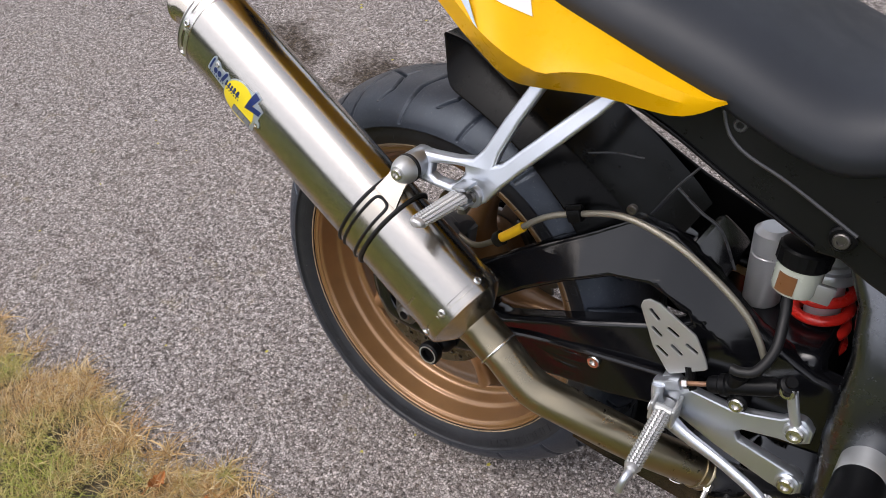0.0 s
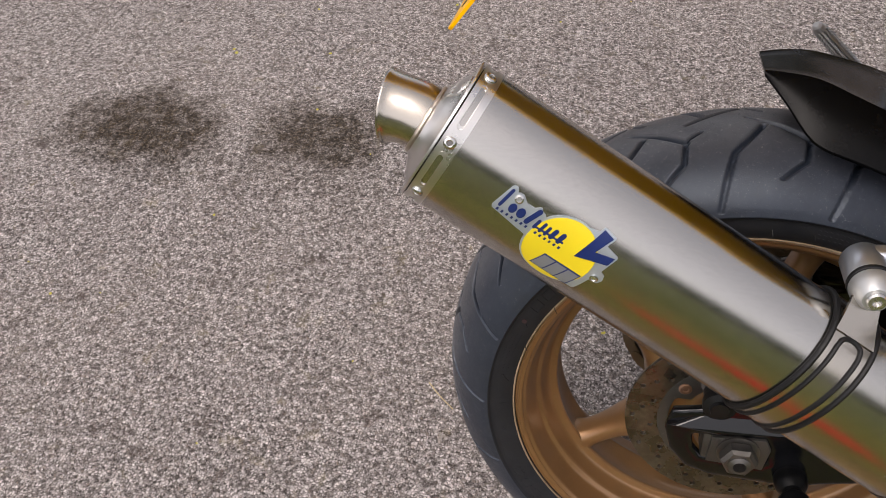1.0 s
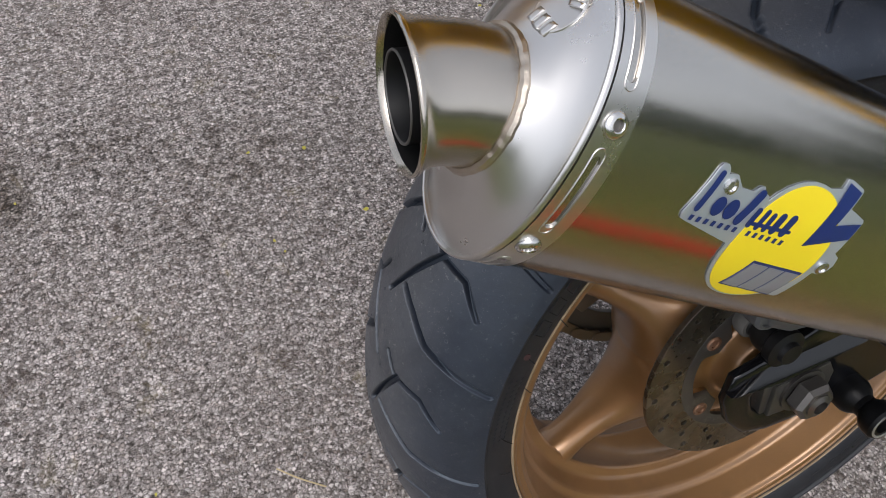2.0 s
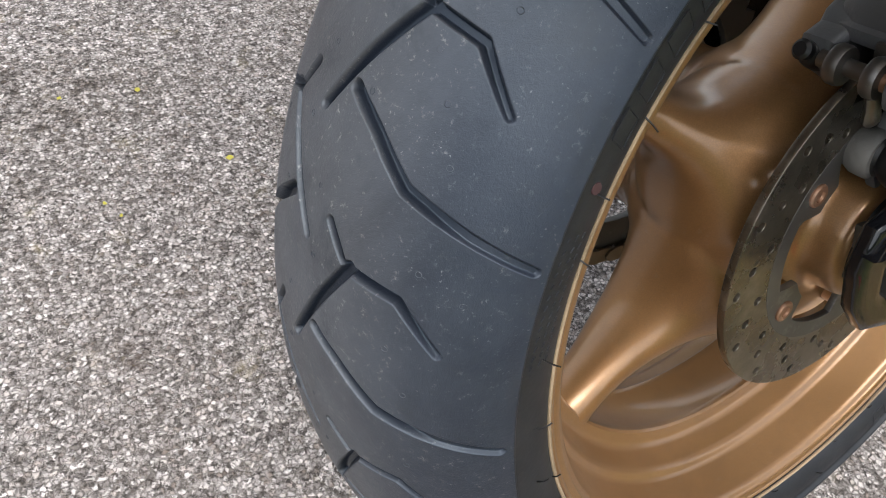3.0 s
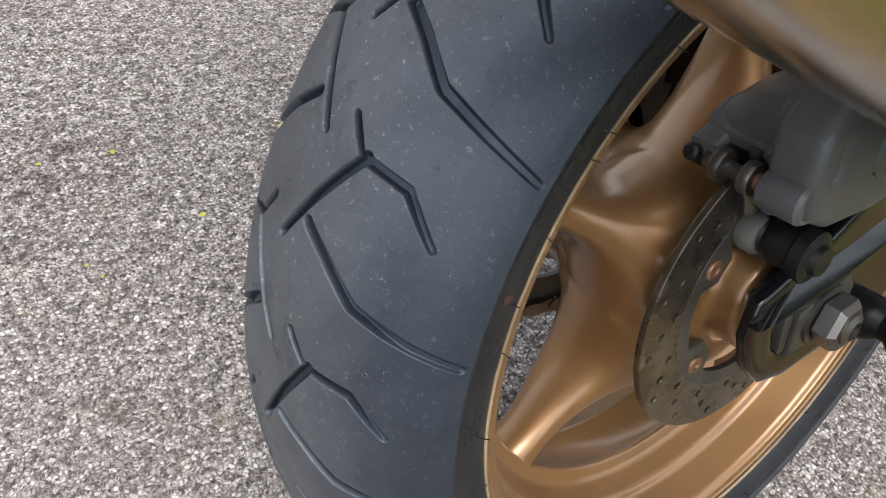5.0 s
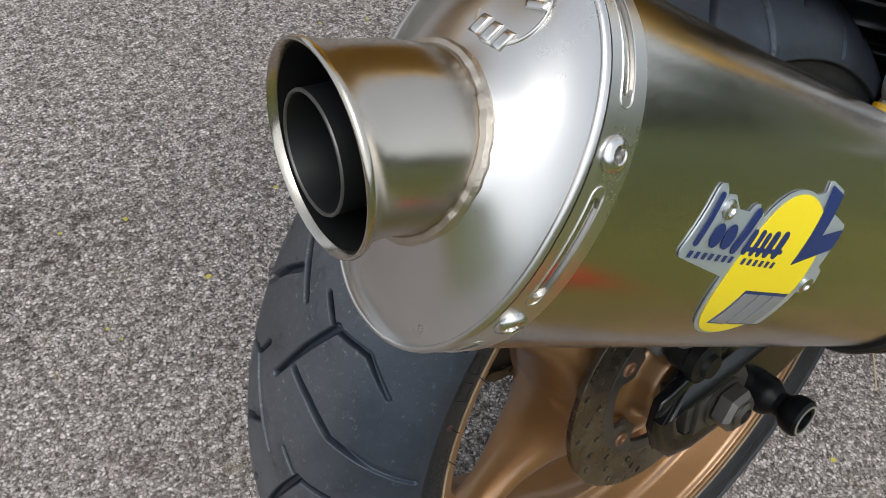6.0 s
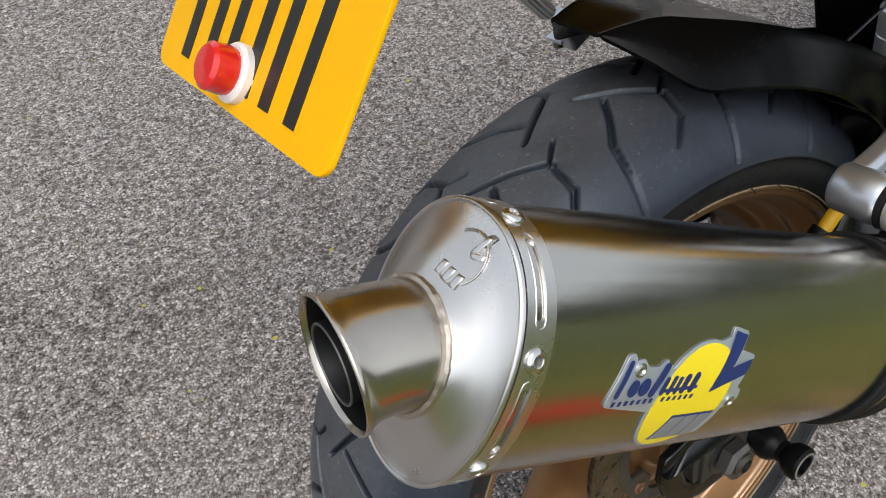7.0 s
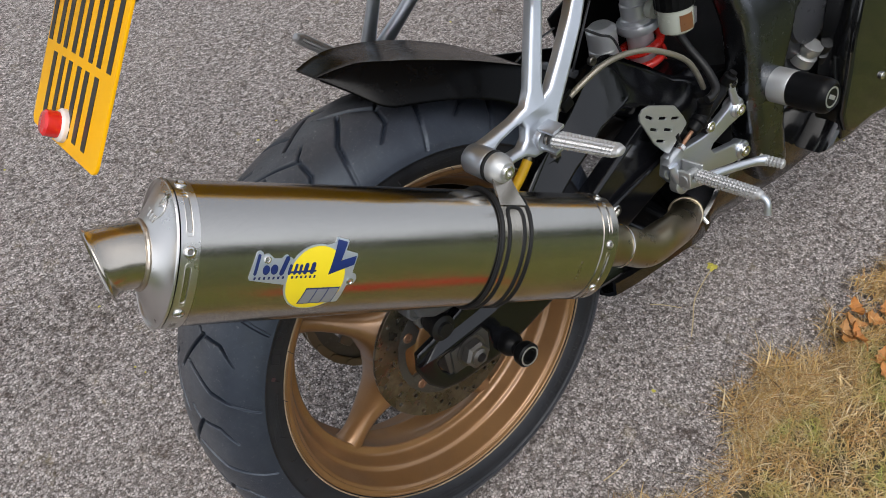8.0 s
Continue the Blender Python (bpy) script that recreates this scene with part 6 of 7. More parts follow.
# -- shock absorber with remote reservoir --
def shock():
    top, low = Vector((0.478, 0.004, 0.250)), Vector((0.496, 0.004, 0.060))
    d = (low - top).normalized()
    body = part("shock_absorber", turned(top, d, ((0.016, -0.03), (0.021, -0.026), (0.021, -0.008), (0.0195, -0.006), (0.0195, 0.004), (0.0215, 0.006), (0.0215, 0.026), (0.0235, 0.028), (0.0235, 0.044), (0.0195, 0.046), (0.0195, 0.10), (0.0165, 0.15), (0.016, 0.19)), 40), SHOCKALLOY, bike, "alloy rear shock absorber with a red spring")
    a, b, _ = basis(d)
    pts = []
    turns, n = 4.0, 120
    for i in range(n + 1):
        q = 2 * math.pi * turns * i / n
        pts.append(top + d * (0.058 + 0.094 * i / n) + (a * math.cos(q) + b * math.sin(q)) * 0.0285)
    part("coil_spring", pipe(pts, 0.0062, 14, 1, up=d), REDSPRING, body, "red painted coil spring")
    part("spring_collar", turned(top + d * 0.034, d, ((0.020, 0), (0.0300, 0.0005), (0.0310, 0.003), (0.0310, 0.011), (0.0300, 0.013), (0.020, 0.0135)), 40), SHOCKALLOY, body)
    part("mount_eye", turned(top + Vector((-0.004, -0.032, -0.010)), (0, -1, 0), ((0.0, 0), (0.013, 0), (0.013, 0.012), (0.009, 0.014), (0.0, 0.014)), 20), FLUID, body)
    socket_bolt(body, top + Vector((-0.004, -0.048, -0.010)), (0, -1, 0), 0.008, 0.004, CHROME)
    r0 = Vector((0.4130, 0.008, 0.236))
    rd = Vector((0.06, 0.04, -1)).normalized()
    part("gas_reservoir", turned(r0, rd, ((0.0, 0), (0.015, 0.0), (0.0215, 0.006), (0.0215, 0.030), (0.0205, 0.031), (0.0205, 0.034), (0.0215, 0.035), (0.0215, 0.098), (0.018, 0.104), (0.0, 0.104)), 40), SHOCKALLOY, body, "polished cylindrical gas reservoir")


shock()


# -- brake fluid reservoir, hoses, master cylinder --
def brake_hydraulics():
    c = Vector((0.4630, -0.0835, 0.2200))
    up = Vector((0.02, 0.06, 1)).normalized()
    pot = part("fluid_reservoir", turned(c, up, ((0.0, 0), (0.016, 0.0), (0.022, 0.004), (0.0235, 0.010), (0.0240, 0.034), (0.0240, 0.038), (0.0, 0.038)), 36), FLUID, bike, "milky plastic brake fluid reservoir with black cap")
    wbm = bmesh.new()
    side = [[(c + up * h + Vector((math.cos(q), math.sin(q), 0)) * r) for q in (radians(-128 + 8 * i) for i in range(7))] for h, r in ((0.009, 0.0235), (0.009, 0.0247), (0.030, 0.0247), (0.030, 0.0235))]
    skin(wbm, side, closed=False, caps=False)
    part("fluid_window", wbm, AMBER, pot, "amber fluid window")
    cap = bmesh.new()
    segs = 60
    rings = []
    a, b, d = basis(up)
    for r, h in ((0.0255, 0.036), (0.0265, 0.038), (0.0265, 0.054), (0.0245, 0.0565), (0.020, 0.0575)):
        rings.append([c + d * h + (a * math.cos(2 * math.pi * i / segs) + b * math.sin(2 * math.pi * i / segs)) * (r + (0.0007 if i % 3 == 0 and 0.0365 < h < 0.0555 else 0)) for i in range(segs)])
    skin(cap, rings)
    part("reservoir_cap", cap, SATIN, pot, "ribbed black screw cap", angle=25)
    part("reservoir_bracket", block(bmesh.new(), (0.030, 0.006, 0.022), at(0.487, -0.088, 0.232, 0, 10, 20), 0.002), ALLOY_GREY, pot)
    part("reservoir_hose", pipe([(0.460, -0.086, 0.221), (0.466, -0.100, 0.196), (0.470, -0.122, 0.170), (0.462, -0.142, 0.152), (0.448, -0.147, 0.146), (0.438, -0.146, 0.145)], 0.0058, 12, 8), BLACKRUBBER, bike)
    # master cylinder beside the footrest plate
    p0, p1 = Vector((0.364, -0.136, 0.0775)), Vector((0.500, -0.132, 0.1425))
    d = (p1 - p0).normalized()
    L_ = (p1 - p0).length
    mc = part("master_cylinder", turned(p0 + d * 0.060, d, ((0.0, 0), (0.0085, 0), (0.0100, 0.004), (0.0100, 0.012), (0.0125, 0.014), (0.0125, 0.020), (0.0105, 0.022), (0.0105, 0.070), (0.0085, 0.074), (0.0085, 0.084), (0.0, 0.084)), 24), SATIN, bike, "black rear brake master cylinder")
    part("push_rod", turned(p0 + d * 0.018, d, ((0.003, 0), (0.003, 0.045)), 12), COPPER, mc)
    bm = bmesh.new()
    turn = math.degrees(math.atan2(-d.z, d.x))
    block(bm, (0.032, 0.014, 0.014), at(*(p0 + d * 0.012), 0, turn, 0), 0.003)
    part("rod_clevis", bm, ALLOY, mc)
    part("lock_nut", turned(p0 + d * 0.030, d, ((0.0065, 0), (0.0065, 0.006)), 6), CHROME, mc, angle=25)
    part("inlet_elbow", turned(p0 + d * 0.088, (0.1, -0.2, 1), ((0.0095, 0.004), (0.0095, 0.016), (0.0105, 0.017), (0.0105, 0.022), (0.0, 0.023)), 20), SATIN, mc)
    part("banjo", turned(p1 + Vector((-0.006, -0.006, 0.004)), (0.3, -0.5, 0.9), ((0.0, -0.006), (0.0095, -0.006), (0.0095, 0.006), (0.006, 0.008), (0.006, 0.013), (0.0, 0.013)), 16), SATIN, mc)
    socket_bolt(mc, p1 + Vector((-0.004, -0.010, 0.0)), (0, -1, 0), 0.0085, 0.006, CHROME)
    # braided hose to the caliper
    hose = part("brake_hose", pipe([(0.467, -0.118, 0.142), (0.452, -0.120, 0.172), (0.432, -0.122, 0.199), (0.395, -0.124, 0.227), (0.345, -0.126, 0.253), (0.285, -0.124, 0.262), (0.2235, -0.112, 0.2370), (0.182, -0.110, 0.2155), (0.141, -0.110, 0.1785), (0.115, -0.108, 0.155), (0.08, -0.104, 0.135), (0.03, -0.10, 0.150), (-0.005, -0.10, 0.158)], 0.0039, 12, 8), BRAID, bike, "clear-sleeved braided steel brake hose")
    part("yellow_sleeve", pipe([(0.1560, -0.110, 0.193), (0.141, -0.110, 0.1785), (0.127, -0.109, 0.1655)], 0.0062, 14, 6), TAG, hose, "yellow hose sleeve")
    part("hose_grommet", pipe([(0.127, -0.109, 0.1655), (0.120, -0.108, 0.159)], 0.0095, 14, 3), BLACKRUBBER, hose)
    bm = bmesh.new()
    block(bm, (0.018, 0.016, 0.016), at(0.2235, -0.112, 0.2370, 0, -22, 0), 0.003)
    block(bm, (0.020, 0.004, 0.006), at(0.2220, -0.117, 0.2480, 0, -22, 0), 0.001)
    part("hose_clip", bm, SATIN, hose)


brake_hydraulics()


# -- rider footrest set --
def rearset():
    plate = [(0.368, 0.086), (0.382, 0.090), (0.398, 0.082), (0.447, 0.080), (0.470, 0.086), (0.499, 0.096), (0.508, 0.105), (0.520, 0.105), (0.529, 0.096), (0.529, 0.083), (0.517, 0.075), (0.500, 0.073), (0.462, 0.063), (0.4545, 0.054), (0.462, 0.043), (0.524, 0.031), (0.536, 0.024), (0.537, 0.012), (0.526, 0.005), (0.505, 0.008), (0.440, 0.026), (0.395, 0.043), (0.372, 0.048), (0.362, 0.062)]
    body = part("footrest_plate", sheet([plate, ring(0.5155, 0.0900, 0.005, 14), ring(0.524, 0.0180, 0.005, 14)], upright(-0.128), 0.012, 0.0025), ALLOY, bike, "machined alloy rider footrest plate")
    for x, z in ((0.5155, 0.0900), (0.524, 0.0180)):
        part("boss", turned((x, -0.118, z), (0, -1, 0), ((0.0, 0), (0.0135, 0.0), (0.0135, 0.018), (0.0115, 0.020), (0.0, 0.020)), 28), ALLOY, body)
        socket_bolt(body, (x, -0.139, z), (0, -1, 0), 0.0095, 0.005, CHROME)
    part("stay", pipe([(0.5150, -0.134, 0.094), (0.507, -0.135, 0.116), (0.4995, -0.136, 0.140)], 0.0062, 12, 5, 0.8), ALLOY, body)
    part("tab", turned((0.4515, -0.122, 0.0945), (0, -1, 0), ((0.0, 0), (0.011, 0), (0.011, 0.013), (0.009, 0.015), (0.0, 0.015)), 22), SATIN, body)
    socket_bolt(body, (0.4515, -0.138, 0.0945), (0, -1, 0), 0.0085, 0.005, CHROME)
    # heel guard
    guard = [(0.3255, 0.166), (0.3265, 0.173), (0.333, 0.178), (0.345, 0.1775), (0.391, 0.155), (0.4065, 0.131), (0.4110, 0.120), (0.409, 0.117), (0.373, 0.093), (0.369, 0.095), (0.348, 0.120)]
    slots = [slot(0.3375, 0.166, 0.3475, 0.158, 0.0026), slot(0.3435, 0.1445, 0.3535, 0.138, 0.0026), slot(0.361, 0.1515, 0.372, 0.1465, 0.0026), slot(0.353, 0.122, 0.365, 0.1155, 0.0026), slot(0.369, 0.131, 0.380, 0.1245, 0.0026), slot(0.3845, 0.140, 0.396, 0.135, 0.0026)]
    part("heel_guard", sheet([guard] + slots, upright(-0.131), 0.003, 0.0006), ALLOY_GREY, bike, "silver heel guard with six slots", angle=30)
    part("guard_post", pipe([(0.391, -0.128, 0.112), (0.396, -0.128, 0.096), (0.40, -0.128, 0.080)], 0.006, 10, 3), SATIN, body)
    # folding rider peg
    bm = bmesh.new()
    for dx in (-0.0125, 0.0125):
        block(bm, (0.005, 0.034, 0.026), at(0.382 + dx, -0.152, 0.061, 0, 0, 4), 0.003, 3)
    lathe(bm, (0.366, -0.158, 0.061), (1, 0, 0), ((0.0, 0), (0.007, 0), (0.007, 0.032), (0.0, 0.032)), 14)
    part("footrest_bracket", bm, ALLOY_GREY, body)
    ribbed_peg((0.3842, -0.168, 0.0630), (0.3908, -0.264, 0.0605), 0.0098, 0.0086, "rider_peg", body, "knurled alloy rider foot peg", 1.0)
    part("peg_feeler", pipe([(0.3905, -0.258, 0.060), (0.3890, -0.271, 0.055), (0.3865, -0.273, 0.038)], (0.0055, 0.0042, 0.0048), 12, 5), ALLOY, body)
    # brake pedal
    part("brake_pedal", pipe([(0.378, -0.146, 0.046), (0.410, -0.152, 0.036), (0.450, -0.160, 0.031), (0.495, -0.172, 0.024), (0.515, -0.182, 0.020)], (0.012, 0.0085, 0.0068, 0.0068, 0.008), 14, 8, 0.75), ALLOY, body, "alloy brake pedal")
    part("pedal_arm", pipe([(0.378, -0.146, 0.046), (0.369, -0.146, 0.064), (0.366, -0.143, 0.080)], (0.0095, 0.007, 0.0075), 12, 5, 0.8), ALLOY, body)
    part("pedal_pivot", turned((0.380, -0.136, 0.046), (0, -1, 0), ((0.0, 0), (0.016, 0), (0.016, 0.012), (0.013, 0.014), (0.0, 0.014)), 26), ALLOY_GREY, body)
    ribbed_peg((0.5125, -0.172, 0.020), (0.5190, -0.208, 0.019), 0.0075, 0.0065, "pedal_toe", body, "knurled pedal toe piece", 1.0)


rearset()


# -- frame, engine, fairing, crash bobbin --
FRAME = [(0.520, 0.300), (0.525, 0.322), (0.545, 0.338), (0.62, 0.352), (0.72, 0.34), (0.72, 0.26), (0.632, 0.19), (0.602, 0.12), (0.600, 0.02), (0.605, -0.035), (0.585, -0.042), (0.574, -0.02), (0.566, 0.03), (0.558, 0.10), (0.557, 0.20), (0.545, 0.26)]


def frame_side(s):
    """One spar of the frame; its outer face rolls inwards towards the tank."""
    me = sheet([FRAME], upright(0.118 * s), 0.058, 0.020, res=4, rounds=6)
    bm = bmesh.new()
    bm.from_mesh(me)
    bmesh.ops.triangulate(bm, faces=bm.faces)
    for _ in range(4):
        long = [e for e in bm.edges if e.calc_length() > 0.018]
        if long:
            bmesh.ops.subdivide_edges(bm, edges=long, cuts=1)
            bmesh.ops.triangulate(bm, faces=bm.faces)
    for v in bm.verts:
        roll = max(0.0, v.co.z - 0.14)
        v.co.y -= s * (1.3 * roll * roll)
    return part("frame_spar", bm, FRAMEGREY, bike, "dark grey satin frame spar", angle=70)


frame_spar = frame_side(-1)
frame_side(1)
socket_bolt(frame_spar, (0.497, -0.130, 0.322), (0, -1, 0), 0.013, 0.006, SATIN)
socket_bolt(frame_spar, (0.497, -0.136, 0.322), (0, -1, 0), 0.008, 0.004, DARKSTEEL)


def loft_body(stations, name, material, label):
    """A rounded shell: (x, low z, high z, half width) from back to front."""
    rings = []
    for x, lo, hi, w in smooth_rows(stations, 4):
        mid, h = (lo + hi) / 2, (hi - lo) / 2
        rings.append([(x, w * math.copysign(abs(math.cos(q)) ** 0.75, math.cos(q)), mid + h * math.copysign(abs(math.sin(q)) ** 0.75, math.sin(q))) for q in (2 * math.pi * i / 40 for i in range(40))])
    bm = bmesh.new()
    skin(bm, rings)
    return part(name, bm, material, bike, label, angle=60)


loft_body([(0.60, 0.40, 0.47, 0.10), (0.66, 0.38, 0.53, 0.15), (0.74, 0.37, 0.60, 0.19), (0.86, 0.37, 0.64, 0.205), (0.98, 0.38, 0.62, 0.19), (1.05, 0.40, 0.54, 0.14)], "fuel_tank", YELLOW, "glossy yellow fuel tank")
loft_body([(0.98, 0.30, 0.50, 0.225), (1.06, 0.28, 0.60, 0.245), (1.18, 0.26, 0.66, 0.24), (1.32, 0.28, 0.64, 0.20), (1.46, 0.34, 0.58, 0.13), (1.52, 0.40, 0.52, 0.05)], "nose_fairing", YELLOW, "glossy yellow nose fairing")
engine = part("engine", block(bmesh.new(), (0.42, 0.20, 0.34), at(0.83, 0.01, 0.10), 0.03, 3), CASTBLACK, bike, "dark cast engine block")
part("clutch_cover", turned((0.715, -0.085, 0.150), (0, -1, 0), ((0.075, 0), (0.075, 0.012), (0.066, 0.022), (0.050, 0.026), (0.048, 0.034), (0.030, 0.038), (0.0, 0.038)), 48), ENGINEBLACK, engine)
part("oil_filler", turned((0.712, -0.104, 0.066), (0.1, -0.5, 0.9), ((0.018, 0), (0.018, 0.016), (0.014, 0.018), (0.014, 0.024), (0.017, 0.026), (0.017, 0.036), (0.0, 0.038)), 28), ALLOY_GREY, engine)
part("water_pipe", pipe([(0.640, -0.110, 0.06), (0.630, -0.118, 0.02), (0.622, -0.122, -0.02), (0.600, -0.11, -0.05)], 0.006, 10, 6), ALLOY_GREY, engine)
for n in range(10):
    q = radians(36 * n)
    socket_bolt(engine, (0.715 + 0.0705 * math.cos(q), -0.098, 0.150 + 0.0705 * math.sin(q)), (0, -1, 0), 0.0045, 0.004, DARKSTEEL)
part("side_cover", turned((0.600, -0.088, 0.000), (0, -1, 0), ((0.042, 0), (0.042, 0.012), (0.034, 0.020), (0.0, 0.022)), 32), CASTBLACK, engine)
for p in ((0.585, -0.112, -0.022), (0.62, -0.112, 0.012), (0.578, -0.112, 0.018)):
    socket_bolt(engine, p, (0, -1, 0), 0.006, 0.005, CHROME)
bob = part("crash_bobbin", turned((0.587, -0.176, 0.097), (0, -1, 0), ((0.0, 0), (0.0245, 0.0), (0.0250, 0.002), (0.0250, 0.046), (0.0235, 0.053), (0.0185, 0.058), (0.0170, 0.0565), (0.0, 0.0565)), 44), SATIN, bike, "black nylon crash bobbin on an alloy spacer")
part("spacer", turned((0.587, -0.122, 0.097), (0, -1, 0), ((0.0, 0), (0.0250, 0.0), (0.0255, 0.002), (0.0255, 0.052), (0.0245, 0.054), (0.0, 0.054)), 44), ALLOY_GREY, bob, "satin alloy spacer")
part("bobbin_mark", turned((0.587, -0.2326, 0.097), (0, -1, 0), ((0.0150, 0), (0.0150, 0.0006), (0.0125, 0.0006), (0.0125, 0)), 36, loop=True), ALLOY_GREY, bob)
part("bobbin_bar", block(bmesh.new(), (0.0150, 0.0010, 0.0060), at(0.587, -0.2330, 0.097, 0, 35, 0), 0.0003), ALLOY_GREY, bob)


def belly():
    xs = [0.262, 0.300, 0.345, 0.409, 0.446, 0.472, 0.510, 0.590, 0.695, 0.80, 0.92, 1.05]
    low = [-0.114, -0.117, -0.121, -0.129, -0.136, -0.121, -0.119, -0.125, -0.129, -0.122, -0.10, -0.06]
    hw = [0.114, 0.116, 0.116, 0.116, 0.116, 0.116, 0.116, 0.118, 0.120, 0.120, 0.112, 0.09]
    top = [-0.070, -0.074, -0.076, -0.076, -0.074, -0.060, -0.03, 0.002, 0.030, 0.035, 0.04, 0.06]
    lanes = []
    for x, l, h, t in zip(xs, low, hw, top):
        outer = [(x, -h, t), (x, -h * 0.99, (t + l) / 2), (x, -h * 0.86, l + 0.012), (x, -h * 0.55, l), (x, 0, l - 0.004), (x, h * 0.55, l), (x, h * 0.86, l + 0.012), (x, h * 0.99, (t + l) / 2), (x, h, t)]
        lanes.append(outer + [(x, y * 0.95, z + 0.004) for x, y, z in outer[::-1]])
    cols = [spline(list(l), 4) for l in zip(*lanes)]
    bm = bmesh.new()
    skin(bm, [list(r) for r in zip(*cols)])
    return part("belly_pan", bm, FAIRBLACK, bike, "gloss black belly pan", angle=40)


belly()
for s in (-1, 1):
    fair = part("side_fairing", sheet([[(0.715, -0.030), (0.720, 0.06), (0.732, 0.13), (0.755, 0.20), (0.80, 0.27), (1.10, 0.30), (1.16, 0.10), (1.06, -0.02), (0.92, -0.050), (0.78, -0.040)]], upright(0.178 * s), 0.012, 0.005, True), FAIRBLACK, bike, "gloss black side fairing")
    part("fairing_return", sheet([[(0.72, -0.05), (0.725, 0.06), (0.737, 0.13), (0.76, 0.20), (0.79, 0.20), (0.77, 0.12), (0.755, 0.05), (0.75, -0.05)]], upright(0.15 * s), 0.05, 0.004), FAIRBLACK, fair)
    socket_bolt(fair, (0.80, 0.186 * s, 0.02), (0, s, 0), 0.006, 0.003, CHROME)
    part("lower_stay", sheet([[(0.70, -0.055), (0.74, -0.02), (0.80, -0.02), (0.92, -0.03), (0.92, -0.055), (0.74, -0.060)]], upright(0.140 * s), 0.06, 0.01), FAIRBLACK, fair)
front = part("front_wheel", turned((1.395, 0, -0.012), (0, 1, 0), ((0.215, -0.045), (0.226, -0.048), (0.226, -0.040), (0.205, 0.0), (0.226, 0.040), (0.226, 0.048), (0.215, 0.045), (0.200, 0.02), (0.200, -0.02)), 64, loop=True), BRONZE, bike, "bronze front wheel")
part("front_tyre", turned((1.395, 0, -0.012), (0, 1, 0), ((0.226, -0.046), (0.250, -0.060), (0.272, -0.058), (0.288, -0.040), (0.298, -0.016), (0.299, 0.0), (0.298, 0.016), (0.288, 0.040), (0.272, 0.058), (0.250, 0.060), (0.226, 0.046), (0.21, 0.0)), 72, loop=True), RUBBER, front)


# ---- small loose things on the ground ----
def dry_leaf():
    bm = bmesh.new()
    pts = []
    for i in range(9):
        f = i / 8
        w = 0.011 * math.sin(math.pi * f) ** 0.7 * (1 + 0.25 * math.sin(f * 22))
        curl = 0.010 * (f - 0.5) ** 2 * 4
        pts.append(((f - 0.5) * 0.038, w, curl))
    left = [bm.verts.new((x, w, z + 0.006)) for x, w, z in pts]
    mid = [bm.verts.new((x, 0, z)) for x, w, z in pts]
    right = [bm.verts.new((x, -w, z + 0.008)) for x, w, z in pts]
    for a, b in ((left, mid), (mid, right)):
        for i in range(8):
            bm.faces.new((a[i], a[i + 1], b[i + 1], b[i]))
    bmesh.ops.remove_doubles(bm, verts=bm.verts, dist=1e-5)
    bmesh.ops.solidify(bm, geom=bm.faces, thickness=0.0005)
    tube(bm, [(0.019, 0, 0.010), (0.026, 0.002, 0.009), (0.033, 0.001, 0.004)], 0.0008, 6, 3)
    return tagged(part("dry_leaf", bm, LEAF, None), "curled orange-brown dry leaf on the lawn edge", "leaf", "fallen leaves")


leaf = dry_leaf()
rng = random.Random(11)
spots = [(0.90, -0.36), (0.86, -0.40), (0.63, -0.338), (0.655, -0.336), (0.640, -0.352), (0.618, -0.352), (0.685, -0.325), (0.725, -0.362), (0.63, -0.41), (0.770, -0.352), (0.80, -0.395), (0.83, -0.37), (0.69, -0.35), (0.60, -0.43), (-0.36, -0.455), (-0.245, -0.44)]
for n, (x, y) in enumerate(spots):
    m = pose(x, y, verge_height(x, min(y, verge_edge(x) - 0.02)) + 0.017, rng.uniform(-25, 25), rng.uniform(-25, 25), rng.uniform(0, 360))
    if n:
        copy_thing(leaf, m)
    else:
        leaf.matrix_world = m


# a folded red cloth on the lawn beside the machine
def red_cloth():
    bm = bmesh.new()
    rng_ = random.Random(4)
    for k in range(3):
        nx, ny = 16, 9
        w, d = 0.46 - 0.02 * k, 0.15 - 0.010 * k
        grid = [[bm.verts.new(((i / nx - 0.5) * w + 0.004 * math.sin(j * 1.3 + k), (j / ny - 0.5) * d + 0.004 * math.sin(i * 0.9 + k), 0.012 * k + 0.012 + 0.005 * noise.noise((i * 0.5, j * 0.6, k * 3.1)))) for j in range(ny + 1)] for i in range(nx + 1)]
        made = [bm.faces.new((grid[i][j], grid[i + 1][j], grid[i + 1][j + 1], grid[i][j + 1])) for i in range(nx) for j in range(ny)]
        bmesh.ops.solidify(bm, geom=made, thickness=0.010)
    cloth = tagged(part("folded_cloth", bm, REDCLOTH, None), "folded red cotton cloth lying on the lawn", "cloth")
    cloth.matrix_world = pose(-0.03, -0.81, 0.030, 0, 0, 12)


red_cloth()


# dry stalks and yellow specks scattered on the asphalt
def stalk(points, r, label):
    return tagged(part("grass_stalk", pipe([(x, y, 0.004 + 0.003 * math.sin(i * 2.0)) for i, (x, y) in enumerate(points)], r, 6, 5), STRAW, None), label, "stalk", "stray stalks")


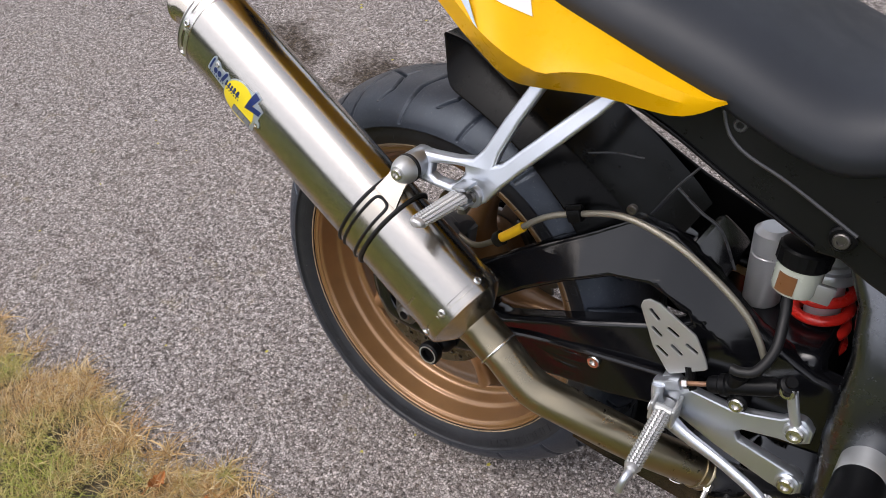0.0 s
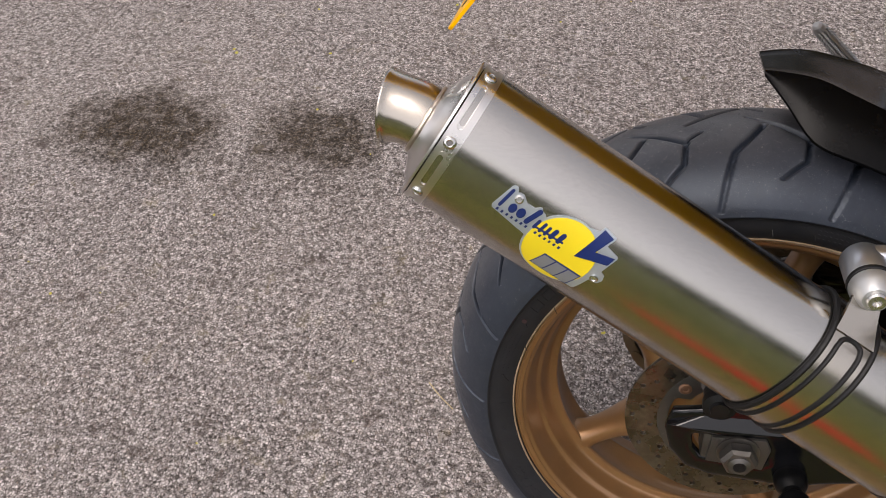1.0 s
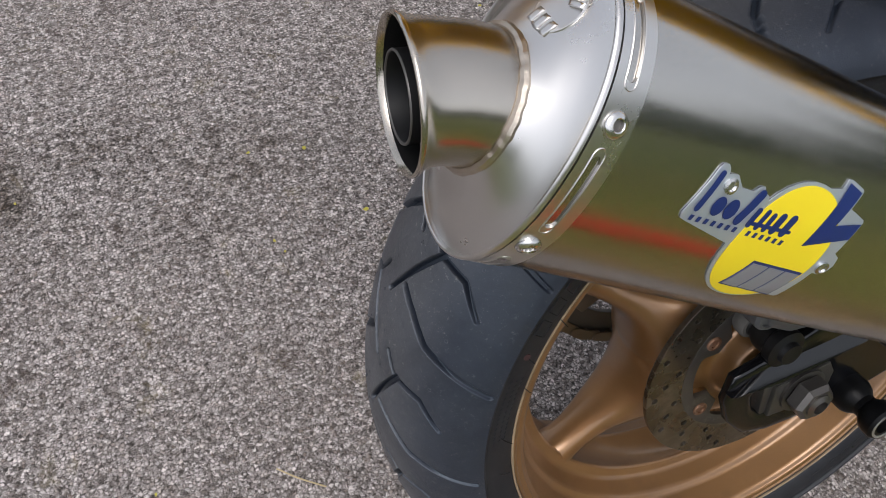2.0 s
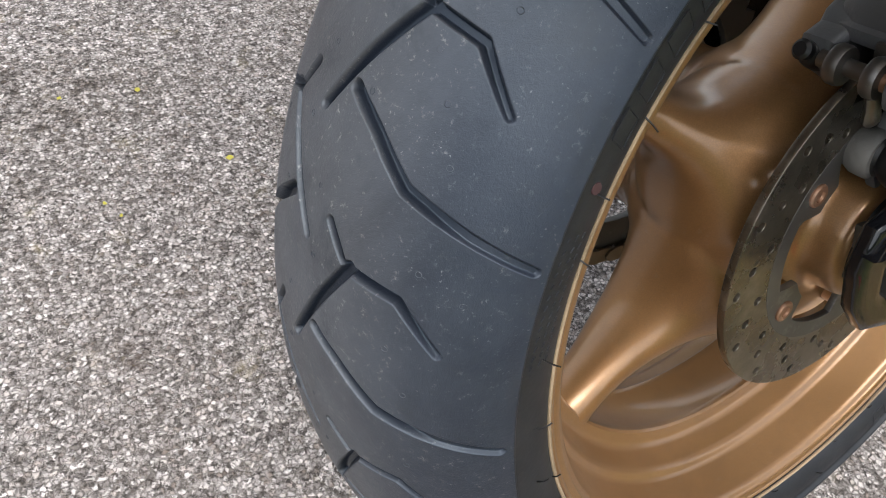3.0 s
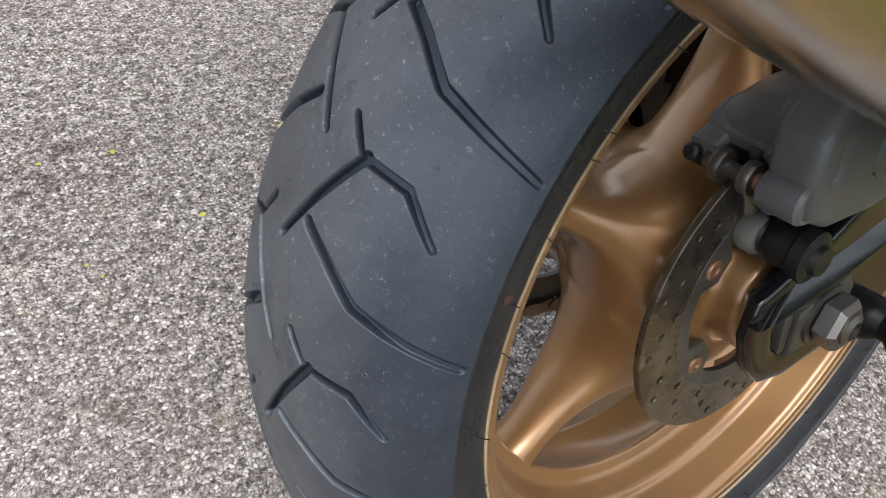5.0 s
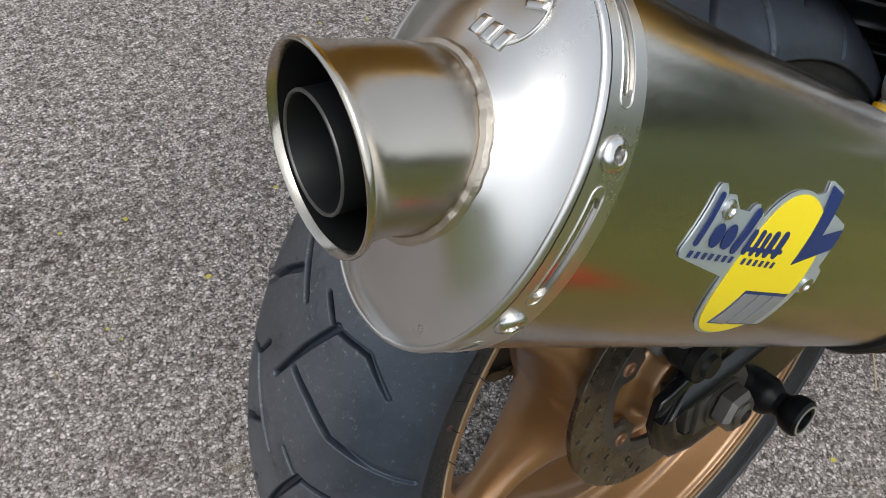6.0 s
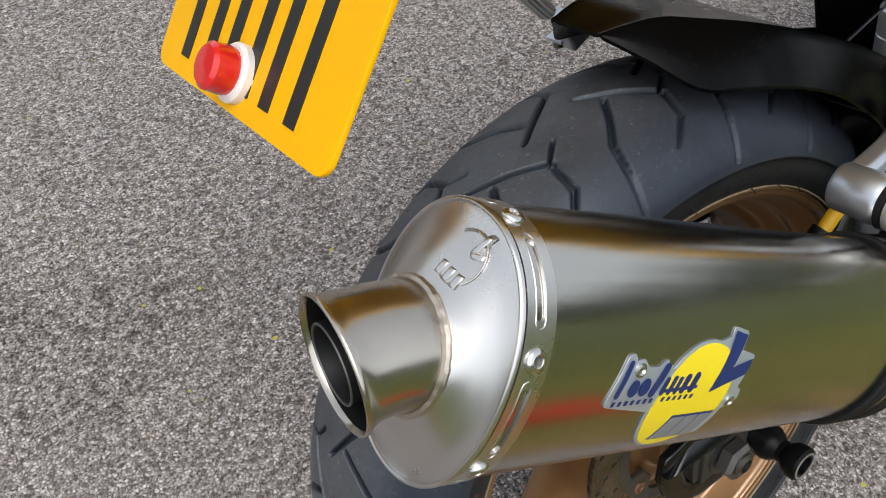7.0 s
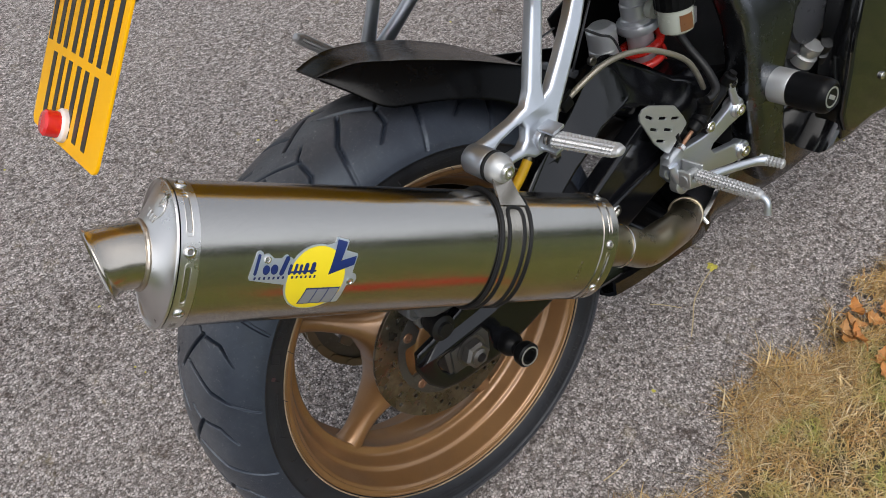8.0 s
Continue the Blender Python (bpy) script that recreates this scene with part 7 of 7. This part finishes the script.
for pts, r in (([(0.597, -0.095), (0.550, -0.109), (0.516, -0.122), (0.480, -0.148), (0.449, -0.169)], 0.0010),
               ([(0.452, -0.075), (0.468, -0.095), (0.488, -0.116)], 0.0008),
               ([(0.198, -0.252), (0.171, -0.254), (0.144, -0.251)], 0.0009),
               ([(-0.397, 0.113), (-0.377, 0.092), (-0.351, 0.073)], 0.0009),
               ([(0.43, 0.099), (0.455, 0.068), (0.481, 0.04)], 0.0008)):
    stalk(pts, r, "thin dry grass stalk lying on the asphalt")


def fallen_flower():
    """A wilted yellow flower head at the end of the longest stalk."""
    bm = bmesh.new()
    for n in range(9):
        q = 2 * math.pi * n / 9 + 0.2 * (n % 2)
        c, s = math.cos(q), math.sin(q)
        length = 0.0075 + 0.002 * (n % 3)
        rings = []
        for k, w, h in ((0.15, 0.0012, 0.004), (0.5, 0.0030, 0.007), (0.85, 0.0026, 0.006), (1.0, 0.0008, 0.004)):
            x, y = c * k * length, s * k * length
            rings.append([(x - s * w, y + c * w, h), (x + s * w, y - c * w, h), (x + s * w, y - c * w, h - 0.0006), (x - s * w, y + c * w, h - 0.0006)])
        skin(bm, rings)
    lathe(bm, (0, 0, 0.0005), (0, 0, 1), ((0.0, 0), (0.0025, 0), (0.0040, 0.005), (0.0020, 0.0075), (0.0, 0.008)), 10)
    head = tagged(part("flower_head", bm, SPECK, None), "small wilted yellow flower lying on the asphalt", "flower")
    head.matrix_world = pose(0.600, -0.093, 0.0005)


fallen_flower()


def yellow_specks():
    bm = bmesh.new()
    g = random.Random(21)
    spots = [(-0.22, 0.577), (-0.172, 0.436), (-0.3, 0.405), (-0.106, -0.217), (-0.045, -0.144), (-0.671, -0.2), (0.597, -0.095)] + [(g.uniform(-1.2, 1.4), g.uniform(-0.3, 1.2)) for _ in range(60)]
    for x, y in spots:
        r = g.uniform(0.0018, 0.0045)
        n = g.randint(5, 7)
        a0 = g.uniform(0, 6.28)
        base = [(x + r * g.uniform(0.5, 1.2) * math.cos(a0 + 2 * math.pi * i / n), y + r * g.uniform(0.5, 1.2) * math.sin(a0 + 2 * math.pi * i / n), 0.0006) for i in range(n)]
        skin(bm, [base, [(px, py, pz + 0.0010) for px, py, pz in base]])
    return tagged(part("leaf_specks", bm, SPECK, None, smooth=False), "tiny yellow leaf fragments on the asphalt", "leaf litter", kind="stuff")


yellow_specks()
